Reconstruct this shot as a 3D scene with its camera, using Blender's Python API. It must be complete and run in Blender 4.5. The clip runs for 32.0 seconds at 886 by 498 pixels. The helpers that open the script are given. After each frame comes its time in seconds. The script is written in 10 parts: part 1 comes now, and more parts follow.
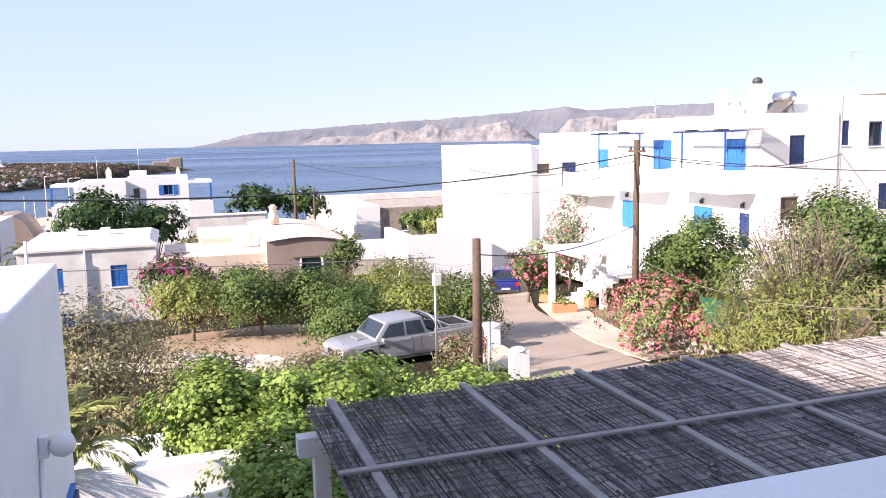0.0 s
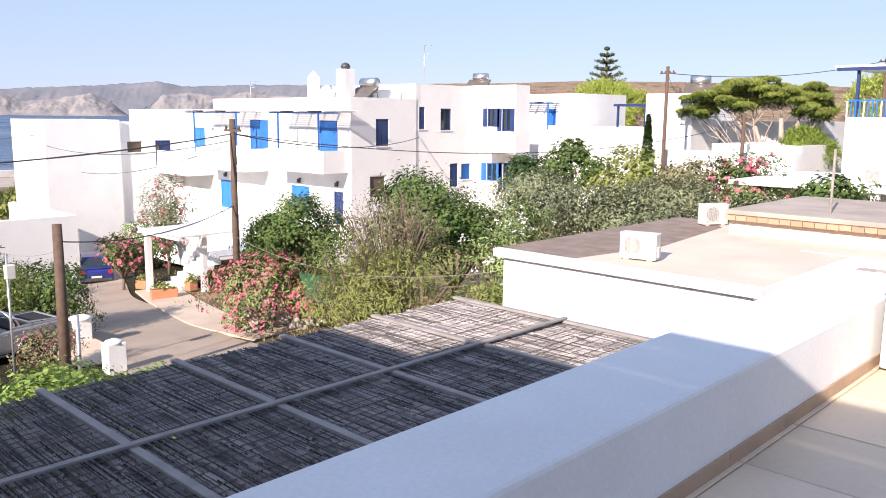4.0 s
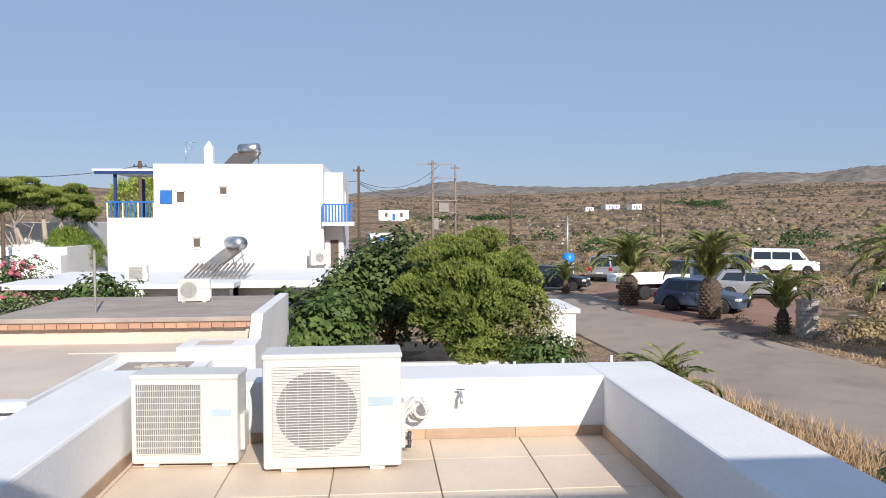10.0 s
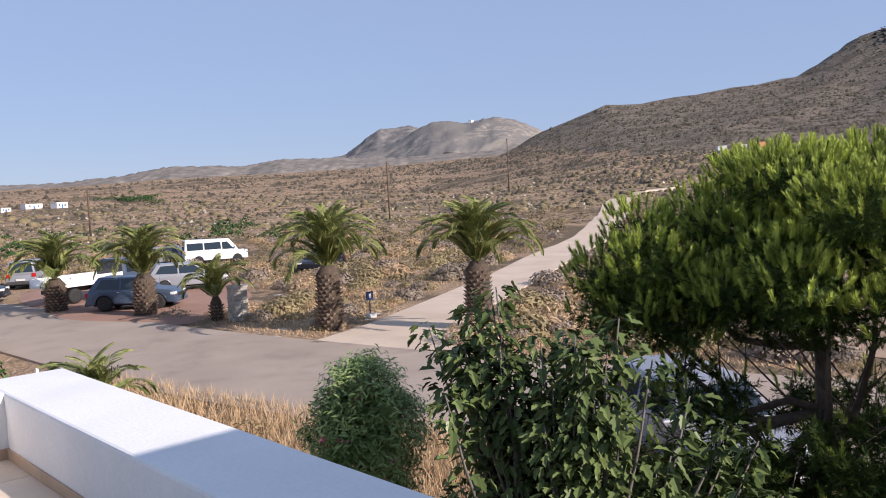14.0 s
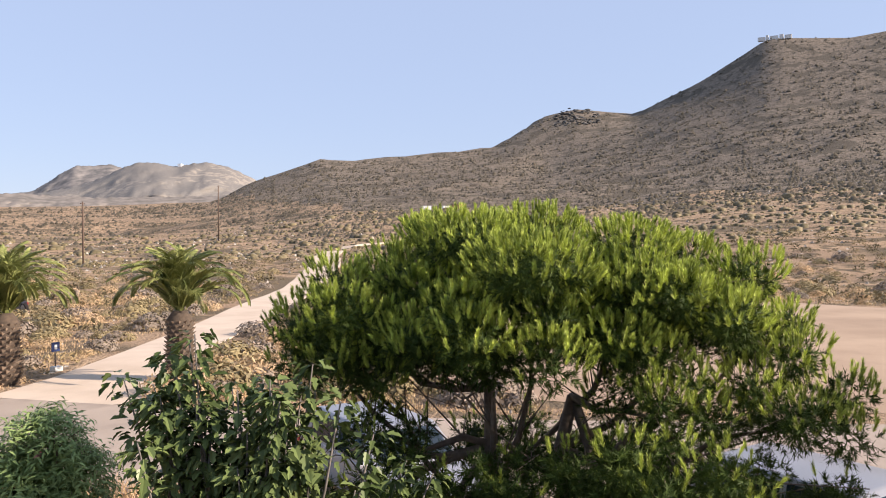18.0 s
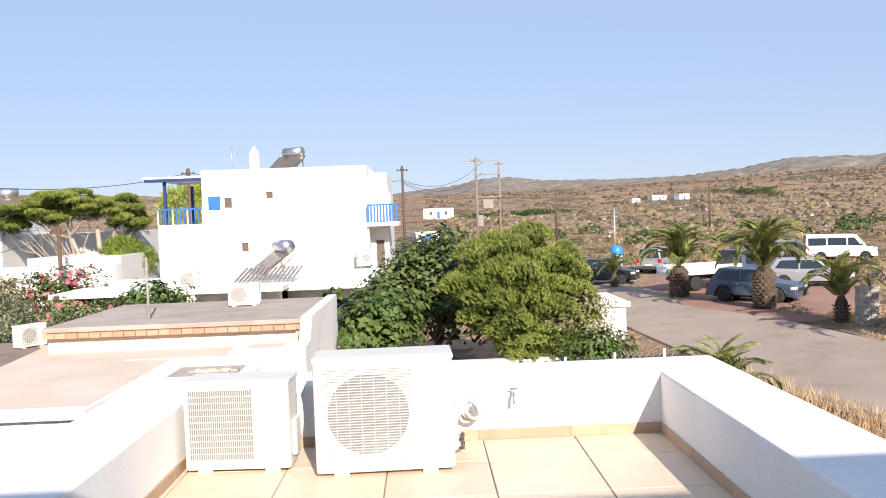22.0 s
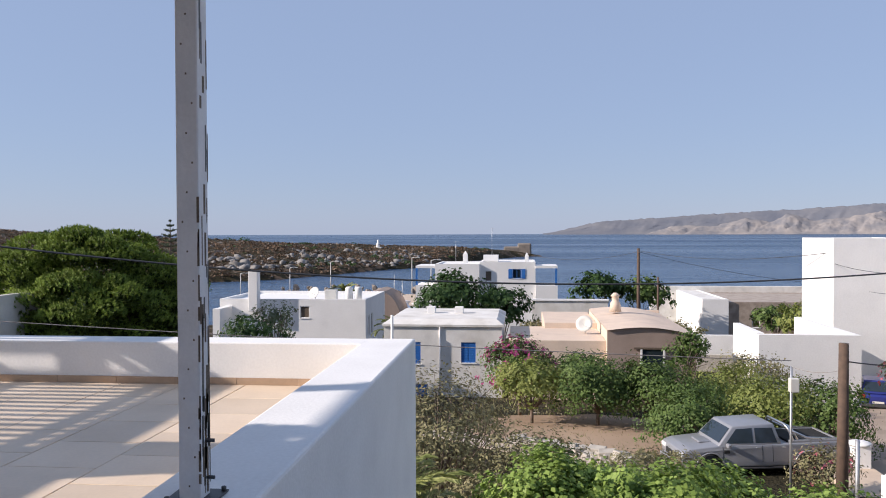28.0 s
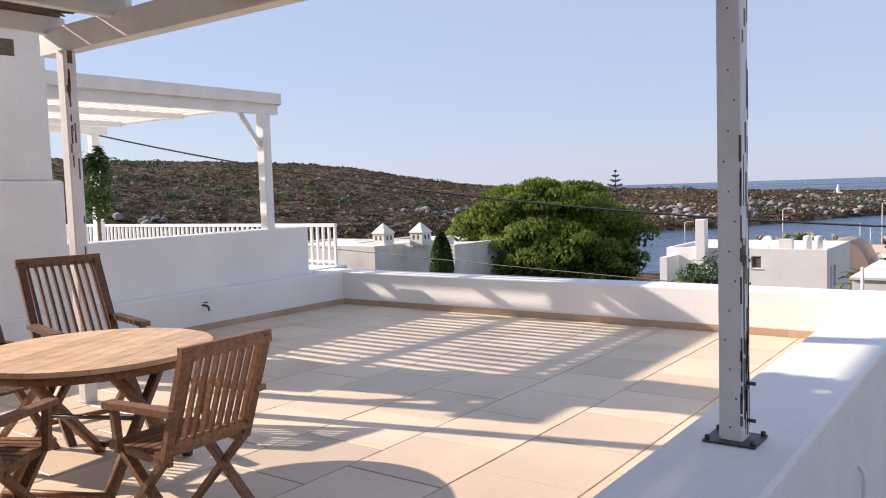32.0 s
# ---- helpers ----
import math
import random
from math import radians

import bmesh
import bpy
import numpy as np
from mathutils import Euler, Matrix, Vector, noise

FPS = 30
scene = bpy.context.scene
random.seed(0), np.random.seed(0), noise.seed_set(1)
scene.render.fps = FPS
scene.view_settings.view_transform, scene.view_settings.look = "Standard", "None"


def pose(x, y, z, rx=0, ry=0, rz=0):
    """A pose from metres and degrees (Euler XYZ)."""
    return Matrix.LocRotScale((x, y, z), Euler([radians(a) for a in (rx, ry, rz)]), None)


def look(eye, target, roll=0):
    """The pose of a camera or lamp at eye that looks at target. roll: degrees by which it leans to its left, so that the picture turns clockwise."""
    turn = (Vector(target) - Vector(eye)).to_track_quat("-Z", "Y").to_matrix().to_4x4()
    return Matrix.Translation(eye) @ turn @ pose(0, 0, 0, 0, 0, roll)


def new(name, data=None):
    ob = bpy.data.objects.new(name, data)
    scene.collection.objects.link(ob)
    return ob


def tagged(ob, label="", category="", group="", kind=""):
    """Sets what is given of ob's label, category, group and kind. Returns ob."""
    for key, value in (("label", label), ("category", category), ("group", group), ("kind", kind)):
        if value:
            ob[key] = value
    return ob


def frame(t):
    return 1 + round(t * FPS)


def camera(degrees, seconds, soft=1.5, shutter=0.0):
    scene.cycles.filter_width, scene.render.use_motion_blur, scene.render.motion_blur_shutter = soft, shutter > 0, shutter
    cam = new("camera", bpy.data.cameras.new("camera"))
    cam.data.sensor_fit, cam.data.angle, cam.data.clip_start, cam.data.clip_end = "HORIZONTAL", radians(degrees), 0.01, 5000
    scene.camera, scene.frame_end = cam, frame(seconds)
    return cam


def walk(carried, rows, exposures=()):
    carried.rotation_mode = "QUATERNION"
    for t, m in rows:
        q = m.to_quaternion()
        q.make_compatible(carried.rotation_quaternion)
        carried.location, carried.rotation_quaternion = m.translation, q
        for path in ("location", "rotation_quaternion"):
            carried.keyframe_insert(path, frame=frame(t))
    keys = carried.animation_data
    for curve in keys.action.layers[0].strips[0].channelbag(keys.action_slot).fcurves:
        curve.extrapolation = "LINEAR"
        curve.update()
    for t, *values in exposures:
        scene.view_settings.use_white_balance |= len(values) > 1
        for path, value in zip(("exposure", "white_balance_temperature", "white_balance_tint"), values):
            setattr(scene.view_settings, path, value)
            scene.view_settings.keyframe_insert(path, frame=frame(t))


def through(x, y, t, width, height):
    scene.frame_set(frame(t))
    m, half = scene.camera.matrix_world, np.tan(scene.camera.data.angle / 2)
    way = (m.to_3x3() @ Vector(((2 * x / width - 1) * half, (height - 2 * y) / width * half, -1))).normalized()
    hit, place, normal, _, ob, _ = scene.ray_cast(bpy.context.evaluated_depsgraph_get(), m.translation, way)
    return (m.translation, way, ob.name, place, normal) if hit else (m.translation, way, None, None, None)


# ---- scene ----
cam = camera(57.4, 32.0, 1.0)
PATH = [
    (0.0, (0.494, 0.557, 1.573), (-8.912, 3.679, 0.237), -1.24),
    (0.5, (0.521, 0.581, 1.583), (-8.792, 3.814, -0.095), -0.86),
    (1.0, (0.547, 0.605, 1.592), (-8.538, 4.477, 0.020), -0.68),
    (1.5, (0.492, 0.643, 1.584), (-8.014, 5.691, 0.110), -0.10),
    (2.0, (0.501, 0.649, 1.592), (-7.554, 6.372, 0.051), 0.00),
    (2.5, (0.449, 0.681, 1.577), (-7.288, 6.809, -0.032), 0.82),
    (3.0, (0.443, 0.679, 1.574), (-6.953, 7.223, -0.000), 1.25),
    (3.5, (0.445, 0.661, 1.580), (-6.633, 7.532, -0.062), 0.74),
    (5.5, (0.513, 0.680, 1.614), (-5.668, 8.460, 0.490), 0.34),
    (6.0, (0.512, 0.736, 1.631), (-5.590, 8.635, 1.024), -0.09),
    (6.5, (0.543, 0.751, 1.636), (-5.028, 9.042, 1.178), 0.61),
    (7.0, (0.556, 0.773, 1.640), (-3.863, 9.739, 1.363), 0.97),
    (7.5, (0.589, 0.777, 1.641), (-3.030, 10.097, 1.399), 0.42),
    (8.0, (0.619, 0.785, 1.636), (-2.178, 10.383, 1.395), -0.26),
    (8.5, (0.636, 0.805, 1.628), (-1.039, 10.654, 1.197), 0.25),
    (9.0, (0.638, 0.793, 1.634), (-0.257, 10.743, 1.181), 0.41),
    (9.5, (0.634, 0.788, 1.633), (0.586, 10.778, 1.191), 0.42),
    (10.0, (0.651, 0.795, 1.633), (1.446, 10.756, 1.262), -0.18),
    (10.5, (0.727, 0.836, 1.629), (2.626, 10.650, 1.337), 0.59),
    (11.0, (0.766, 0.826, 1.630), (3.330, 10.485, 1.247), 0.26),
    (11.5, (0.777, 0.840, 1.633), (4.331, 10.176, 1.185), -0.44),
    (12.0, (0.806, 0.848, 1.627), (5.077, 9.886, 1.361), -0.93),
    (12.5, (0.821, 0.807, 1.620), (5.730, 9.507, 1.163), -1.47),
    (13.0, (0.846, 0.807, 1.614), (6.448, 9.080, 1.199), -2.58),
    (13.5, (0.849, 0.787, 1.610), (7.094, 8.590, 1.265), -2.89),
    (14.0, (0.872, 0.784, 1.601), (7.675, 8.086, 0.971), -2.97),
    (14.5, (0.909, 0.803, 1.620), (8.196, 7.636, 1.161), -2.98),
    (15.0, (0.926, 0.802, 1.631), (8.807, 6.947, 1.276), -1.24),
    (15.5, (0.859, 0.753, 1.629), (9.287, 6.120, 1.226), -0.28),
    (17.5, (0.581, 0.415, 1.616), (9.769, 4.361, 1.745), -0.28),
    (18.0, (0.549, 0.412, 1.621), (9.483, 4.903, 1.521), -0.46),
    (18.5, (0.593, 0.469, 1.605), (9.097, 5.725, 1.356), -0.42),
    (19.0, (0.668, 0.531, 1.608), (8.591, 6.621, 1.237), -0.82),
    (19.5, (0.713, 0.584, 1.602), (7.835, 7.590, 1.161), -0.77),
    (20.0, (0.754, 0.687, 1.612), (7.009, 8.471, 1.076), -0.79),
    (20.5, (0.796, 0.796, 1.641), (5.826, 9.431, 1.274), -0.96),
    (21.0, (0.759, 0.852, 1.640), (4.270, 10.212, 1.394), -1.48),
    (21.5, (0.732, 0.923, 1.626), (2.687, 10.728, 1.398), -1.80),
    (22.0, (0.645, 0.901, 1.633), (0.876, 10.891, 1.240), -2.12),
    (22.5, (0.518, 0.943, 1.630), (-0.947, 10.827, 1.218), -2.26),
    (23.0, (0.419, 0.931, 1.638), (-2.164, 10.589, 1.421), -1.41),
    (23.5, (0.348, 0.941, 1.648), (-3.999, 9.945, 1.484), -1.46),
    (24.0, (0.295, 0.945, 1.652), (-5.952, 8.749, 1.365), -1.04),
    (24.5, (0.272, 0.862, 1.627), (-7.254, 7.438, 1.286), 0.83),
    (25.0, (0.281, 0.794, 1.642), (-8.354, 5.816, 1.161), 0.00),
    (25.5, (0.284, 0.681, 1.654), (-8.870, 4.677, 1.159), -0.50),
    (26.0, (0.234, 0.615, 1.637), (-9.249, 3.785, 1.465), -0.65),
    (26.5, (0.272, 0.599, 1.645), (-9.507, 2.686, 1.522), -0.61),
    (28.5, (0.401, 0.535, 1.581), (-9.448, -1.177, 1.334), -0.27),
    (29.0, (0.460, 0.525, 1.595), (-9.233, -1.919, 1.329), -0.61),
    (29.5, (0.542, 0.495, 1.627), (-8.790, -3.096, 1.484), -0.95),
    (30.0, (0.593, 0.460, 1.637), (-8.282, -4.147, 1.541), -1.36),
    (30.5, (0.585, 0.437, 1.637), (-8.087, -4.542, 1.499), -1.31),
    (31.0, (0.603, 0.413, 1.638), (-7.652, -5.231, 1.645), -0.71),
    (31.5, (0.553, 0.284, 1.611), (-7.232, -5.982, 1.263), -1.32),
    (32.0, (0.491, 0.165, 1.563), (-7.567, -5.711, 0.827), -1.90),
]
EXPOSE = [(0, 1.2, 6700, 24), (1, 1.2, 6700, 24), (3, 1.0, 6650, 22), (6, 0.63, 6550, 18), (7.5, 0.46, 6550, 18), (9, 0.3, 6250, 13), (11, 0.12, 6200, 14), (13, 0.26, 6250, 18), (15.5, 0.55, 6550, 20), (18, 0.85, 7000, 19), (20, 0.9, 7000, 19), (21.5, 0.8, 6800, 17), (23, 0.5, 6500, 15), (24.5, 0.35, 6350, 15), (26, 0.23, 6300, 14), (29, 0.42, 6700, 19), (32, 0.75, 7100, 20)]
walk(cam, [(t, look(eye, target, roll)) for t, eye, target, roll in PATH], EXPOSE)

# ---- world, sun, exposure ----
SUN = Vector((0.51, -1.89, 1.0)).normalized()
world = bpy.data.worlds.new("world")
scene.world = world
world.use_nodes = True
wn = world.node_tree
sky = wn.nodes.new("ShaderNodeTexSky")
sky.sky_type, sky.sun_disc = "NISHITA", False
sky.sun_elevation, sky.sun_rotation = math.asin(SUN.z), math.atan2(SUN.x, SUN.y)
sky.air_density, sky.dust_density, sky.ozone_density = 1.0, 0.2, 2.5
haze = wn.nodes.new("ShaderNodeMix")
haze.data_type = "RGBA"
haze.inputs[0].default_value, haze.inputs[7].default_value = 0.72, (3.68, 4.95, 7.2, 1)
wn.links.new(sky.outputs[0], haze.inputs[6])
wn.links.new(haze.outputs[2], wn.nodes["Background"].inputs[0])
wn.nodes["Background"].inputs[1].default_value = 0.080
sun_data = bpy.data.lights.new("sun", "SUN")
sun_data.energy, sun_data.angle, sun_data.color = 5.0, radians(0.5), (1.0, 0.93, 0.82)
new("sun", sun_data).matrix_world = look(SUN * 50, (0, 0, 0))


# ---- materials ----
def socket(tree, node, name, value):
    node.inputs[name].default_value = value


def mat(name, c1, c2=None, scale=3.0, rough=0.8, bump=0.15, fine=60.0, metallic=0.0, rnd="", amount=0.15, stain=0.0, spec=0.4):
    """A surface whose colour wanders between c1 and c2 at two scales, with fine relief."""
    m = bpy.data.materials.new(name)
    m.use_nodes = True
    nt = m.node_tree
    n, l = nt.nodes, nt.links
    b = n["Principled BSDF"]
    b.inputs["Roughness"].default_value = rough
    b.inputs["Metallic"].default_value = metallic
    b.inputs["Specular IOR Level"].default_value = spec
    geo = n.new("ShaderNodeNewGeometry")
    big = n.new("ShaderNodeTexNoise")
    big.inputs["Scale"].default_value, big.inputs["Detail"].default_value = scale, 6
    l.new(geo.outputs["Position"], big.inputs["Vector"])
    ramp = n.new("ShaderNodeMapRange")
    ramp.inputs[1].default_value, ramp.inputs[2].default_value = 0.35, 0.68
    l.new(big.outputs[0], ramp.inputs[0])
    mix = n.new("ShaderNodeMix")
    mix.data_type = "RGBA"
    mix.inputs[6].default_value, mix.inputs[7].default_value = (*c1, 1), (*(c2 or c1), 1)
    l.new(ramp.outputs[0], mix.inputs[0])
    colour = mix.outputs[2]
    small = n.new("ShaderNodeTexNoise")
    small.inputs["Scale"].default_value, small.inputs["Detail"].default_value = fine, 4
    l.new(geo.outputs["Position"], small.inputs["Vector"])
    hsv = n.new("ShaderNodeHueSaturation")
    l.new(colour, hsv.inputs["Color"])
    val = n.new("ShaderNodeMapRange")
    val.inputs[3].default_value, val.inputs[4].default_value = 0.92, 1.08
    l.new(small.outputs[0], val.inputs[0])
    value = val.outputs[0]
    if rnd:
        source = geo.outputs["Random Per Island"] if rnd == "island" else n.new("ShaderNodeObjectInfo").outputs["Random"]
        rr = n.new("ShaderNodeMapRange")
        rr.inputs[3].default_value, rr.inputs[4].default_value = 1 - amount, 1 + amount
        l.new(source, rr.inputs[0])
        mul = n.new("ShaderNodeMath")
        mul.operation = "MULTIPLY"
        l.new(value, mul.inputs[0])
        l.new(rr.outputs[0], mul.inputs[1])
        value = mul.outputs[0]
    if stain:
        st = n.new("ShaderNodeTexNoise")
        st.inputs["Scale"].default_value, st.inputs["Detail"].default_value = 0.9, 8
        l.new(geo.outputs["Position"], st.inputs["Vector"])
        sr = n.new("ShaderNodeMapRange")
        sr.inputs[1].default_value, sr.inputs[2].default_value = 0.52, 0.75
        sr.inputs[3].default_value, sr.inputs[4].default_value = 1.0, 1 - stain
        l.new(st.outputs[0], sr.inputs[0])
        mul2 = n.new("ShaderNodeMath")
        mul2.operation = "MULTIPLY"
        l.new(value, mul2.inputs[0])
        l.new(sr.outputs[0], mul2.inputs[1])
        value = mul2.outputs[0]
    l.new(value, hsv.inputs["Value"])
    l.new(hsv.outputs[0], b.inputs["Base Color"])
    if bump:
        bp = n.new("ShaderNodeBump")
        bp.inputs["Strength"].default_value, bp.inputs["Distance"].default_value = bump, 0.01
        l.new(small.outputs[0], bp.inputs["Height"])
        l.new(bp.outputs[0], b.inputs["Normal"])
    return m


def leaf_mat(name, c1, c2, through=0.3, rough=0.5, patch=1.1, single=0.6, swing=1.6):
    """Foliage: every leaf its own tone, part of the light shining through."""
    m = bpy.data.materials.new(name)
    m.use_nodes = True
    nt = m.node_tree
    n, l = nt.nodes, nt.links
    b, out = n["Principled BSDF"], n["Material Output"]
    geo = n.new("ShaderNodeNewGeometry")
    noise_node = n.new("ShaderNodeTexNoise")
    noise_node.inputs["Scale"].default_value = patch
    l.new(geo.outputs["Position"], noise_node.inputs["Vector"])
    add = n.new("ShaderNodeMath")
    add.operation = "MULTIPLY_ADD"
    add.inputs[1].default_value = single
    l.new(geo.outputs["Random Per Island"], add.inputs[0])
    half = n.new("ShaderNodeMath")
    half.operation = "MULTIPLY_ADD"
    half.inputs[1].default_value, half.inputs[2].default_value = swing, 0.5 - single / 2 - swing / 2 + 0.1
    l.new(noise_node.outputs[0], half.inputs[0])
    l.new(half.outputs[0], add.inputs[2])
    mix = n.new("ShaderNodeMix")
    mix.data_type = "RGBA"
    mix.inputs[6].default_value, mix.inputs[7].default_value = (*c1, 1), (*c2, 1)
    l.new(add.outputs[0], mix.inputs[0])
    l.new(mix.outputs[2], b.inputs["Base Color"])
    b.inputs["Roughness"].default_value = rough
    b.inputs["Specular IOR Level"].default_value = 0.14
    tr = n.new("ShaderNodeBsdfTranslucent")
    l.new(mix.outputs[2], tr.inputs["Color"])
    sh = n.new("ShaderNodeMixShader")
    sh.inputs[0].default_value = through
    l.new(b.outputs[0], sh.inputs[1])
    l.new(tr.outputs[0], sh.inputs[2])
    l.new(sh.outputs[0], out.inputs["Surface"])
    return m


def glass_mat(name, tint=(0.02, 0.03, 0.04), rough=0.05):
    m = bpy.data.materials.new(name)
    m.use_nodes = True
    b = m.node_tree.nodes["Principled BSDF"]
    b.inputs["Base Color"].default_value = (*tint, 1)
    b.inputs["Roughness"].default_value = rough
    b.inputs["Specular IOR Level"].default_value = 0.7
    return m


def terrain_mat(name, grass, earth, shrub, rock, spot=0.35, cover=0.5, rocks=0.06):
    """Dry ground: grass and bare earth in patches, dark scrub in spots at two sizes, pale stones."""
    m = bpy.data.materials.new(name)
    m.use_nodes = True
    nt = m.node_tree
    n, l = nt.nodes, nt.links
    b = n["Principled BSDF"]
    b.inputs["Roughness"].default_value, b.inputs["Specular IOR Level"].default_value = 0.95, 0.1
    geo = n.new("ShaderNodeNewGeometry")

    def noise_at(scale, detail=5):
        t = n.new("ShaderNodeTexNoise")
        t.inputs["Scale"].default_value, t.inputs["Detail"].default_value = scale, detail
        l.new(geo.outputs["Position"], t.inputs["Vector"])
        return t.outputs[0]

    def step(source, a, c):
        r = n.new("ShaderNodeMapRange")
        r.inputs[1].default_value, r.inputs[2].default_value = a, c
        l.new(source, r.inputs[0])
        return r.outputs[0]

    def blend(fac, a, c):
        x = n.new("ShaderNodeMix")
        x.data_type = "RGBA"
        l.new(fac, x.inputs[0])
        for k, v in ((6, a), (7, c)):
            if isinstance(v, tuple):
                x.inputs[k].default_value = (*v, 1)
            else:
                l.new(v, x.inputs[k])
        return x.outputs[2]

    colour = blend(step(noise_at(0.12, 8), 0.4, 0.62), grass, earth)
    fine_noise = noise_at(6.0, 6)
    dark = tuple(0.55 * c for c in grass)
    colour = blend(step(fine_noise, 0.45, 0.7), colour, dark)
    for size, lo in ((spot, cover), (spot * 0.3, cover + 0.03), (spot * 0.07, cover + 0.01)):
        colour = blend(step(noise_at(size, 7), lo, lo + 0.06), colour, shrub)
    vor = n.new("ShaderNodeTexVoronoi")
    vor.inputs["Scale"].default_value = 0.55
    l.new(geo.outputs["Position"], vor.inputs["Vector"])
    colour = blend(step(vor.outputs["Distance"], rocks + 0.03, rocks), colour, rock)
    l.new(colour, b.inputs["Base Color"])
    bp = n.new("ShaderNodeBump")
    bp.inputs["Strength"].default_value, bp.inputs["Distance"].default_value = 0.8, 0.25
    l.new(fine_noise, bp.inputs["Height"])
    l.new(bp.outputs[0], b.inputs["Normal"])
    return m


def sea_mat(name, deep, pale):
    """Open water: wind streaks of calmer and rougher water, ripples at two sizes."""
    m = bpy.data.materials.new(name)
    m.use_nodes = True
    n, l = m.node_tree.nodes, m.node_tree.links
    b = n["Principled BSDF"]
    geo = n.new("ShaderNodeNewGeometry")

    def noise_at(scale, detail, squash):
        mp = n.new("ShaderNodeMapping")
        mp.inputs["Scale"].default_value = squash
        mp.inputs["Rotation"].default_value = (0, 0, radians(-28))
        l.new(geo.outputs["Position"], mp.inputs["Vector"])
        t = n.new("ShaderNodeTexNoise")
        t.inputs["Scale"].default_value, t.inputs["Detail"].default_value = scale, detail
        l.new(mp.outputs[0], t.inputs["Vector"])
        return t.outputs[0]

    streak = n.new("ShaderNodeMapRange")
    streak.inputs[1].default_value, streak.inputs[2].default_value = 0.40, 0.62
    l.new(noise_at(0.006, 4, (1.0, 0.16, 1)), streak.inputs[0])
    mix = n.new("ShaderNodeMix")
    mix.data_type = "RGBA"
    mix.inputs[6].default_value, mix.inputs[7].default_value = (*deep, 1), (*pale, 1)
    l.new(streak.outputs[0], mix.inputs[0])
    l.new(mix.outputs[2], b.inputs["Base Color"])
    rough = n.new("ShaderNodeMapRange")
    rough.inputs[3].default_value, rough.inputs[4].default_value = 0.34, 0.20
    l.new(streak.outputs[0], rough.inputs[0])
    l.new(rough.outputs[0], b.inputs["Roughness"])
    b.inputs["IOR"].default_value = 1.33
    height = n.new("ShaderNodeMath")
    height.operation = "MULTIPLY_ADD"
    height.inputs[1].default_value = 2.0
    l.new(noise_at(0.09, 5, (1, 0.5, 1)), height.inputs[0])
    l.new(noise_at(0.5, 3, (1, 0.6, 1)), height.inputs[2])
    bp = n.new("ShaderNodeBump")
    bp.inputs["Strength"].default_value, bp.inputs["Distance"].default_value = 1.0, 0.8
    l.new(height.outputs[0], bp.inputs["Height"])
    l.new(bp.outputs[0], b.inputs["Normal"])
    return m


plaster = mat("white_plaster", (0.80, 0.79, 0.77), (0.74, 0.73, 0.71), 1.5, 0.85, 0.25, 40, stain=0.06)
plaster_far = mat("white_limewash", (0.80, 0.79, 0.77), (0.76, 0.75, 0.73), 0.6, 0.9, 0.1, 12, stain=0.05)
plaster_old = mat("weathered_white_plaster", (0.74, 0.72, 0.68), (0.60, 0.57, 0.52), 0.8, 0.9, 0.2, 14, stain=0.18)
beige_plaster = mat("beige_plaster", (0.70, 0.56, 0.44), (0.63, 0.50, 0.40), 0.8, 0.9, 0.1, 14, stain=0.1)
brown_plaster = mat("mauve_brown_plaster", (0.335, 0.258, 0.215), (0.28, 0.212, 0.175), 0.7, 0.9, 0.1, 14, stain=0.15)
roof_cream = mat("cream_roof_screed", (0.66, 0.55, 0.45), (0.58, 0.48, 0.39), 0.7, 0.9, 0.2, 18, stain=0.12)
roof_brown = mat("brown_gravel_roof", (0.20, 0.15, 0.12), (0.28, 0.215, 0.175), 3, 0.95, 0.6, 35)
roof_grey = mat("grey_brown_screed", (0.42, 0.36, 0.305), (0.33, 0.275, 0.235), 1.2, 0.95, 0.3, 25, stain=0.2)
tile_mat = mat("tan_floor_tile", (0.70, 0.565, 0.425), (0.62, 0.49, 0.36), 1.3, 0.45, 0.08, 30, rnd="object", amount=0.10, stain=0.16)
grout_mat = mat("dark_grout", (0.24, 0.19, 0.14), (0.19, 0.15, 0.11), 6, 0.9)
skirt_mat = mat("brown_skirting_tile", (0.47, 0.33, 0.225), (0.40, 0.28, 0.19), 4, 0.5, 0.06, 40, rnd="object", amount=0.1)
brick_mat = mat("orange_brick_edge", (0.52, 0.29, 0.18), (0.44, 0.26, 0.17), 5, 0.85, 0.3, 40, rnd="object", amount=0.15)
timber_white = mat("white_painted_timber", (0.78, 0.77, 0.75), (0.70, 0.69, 0.67), 5, 0.6, 0.12, 50, stain=0.05)
timber_chipped = mat("chipped_white_paint", (0.70, 0.70, 0.71), (0.62, 0.62, 0.63), 6, 0.6, 0.2, 60, stain=0.1)
timber_bare = mat("bare_dark_timber", (0.10, 0.075, 0.055), (0.16, 0.12, 0.09), 20, 0.8, 0.3, 80)
# shade on the chairs and table frame is partly put into this dark teak
teak = mat("weathered_teak_in_shade", (0.125, 0.052, 0.024), (0.215, 0.105, 0.054), 45, 0.5, 0.25, 160, rnd="object", amount=0.28)
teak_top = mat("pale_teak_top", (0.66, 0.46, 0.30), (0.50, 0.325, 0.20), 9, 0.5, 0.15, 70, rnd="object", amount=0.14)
reed = mat("grey_black_reed", (0.160, 0.149, 0.150), (0.262, 0.240, 0.228), 4, 0.85, 0.3, 90, rnd="island", amount=0.85)
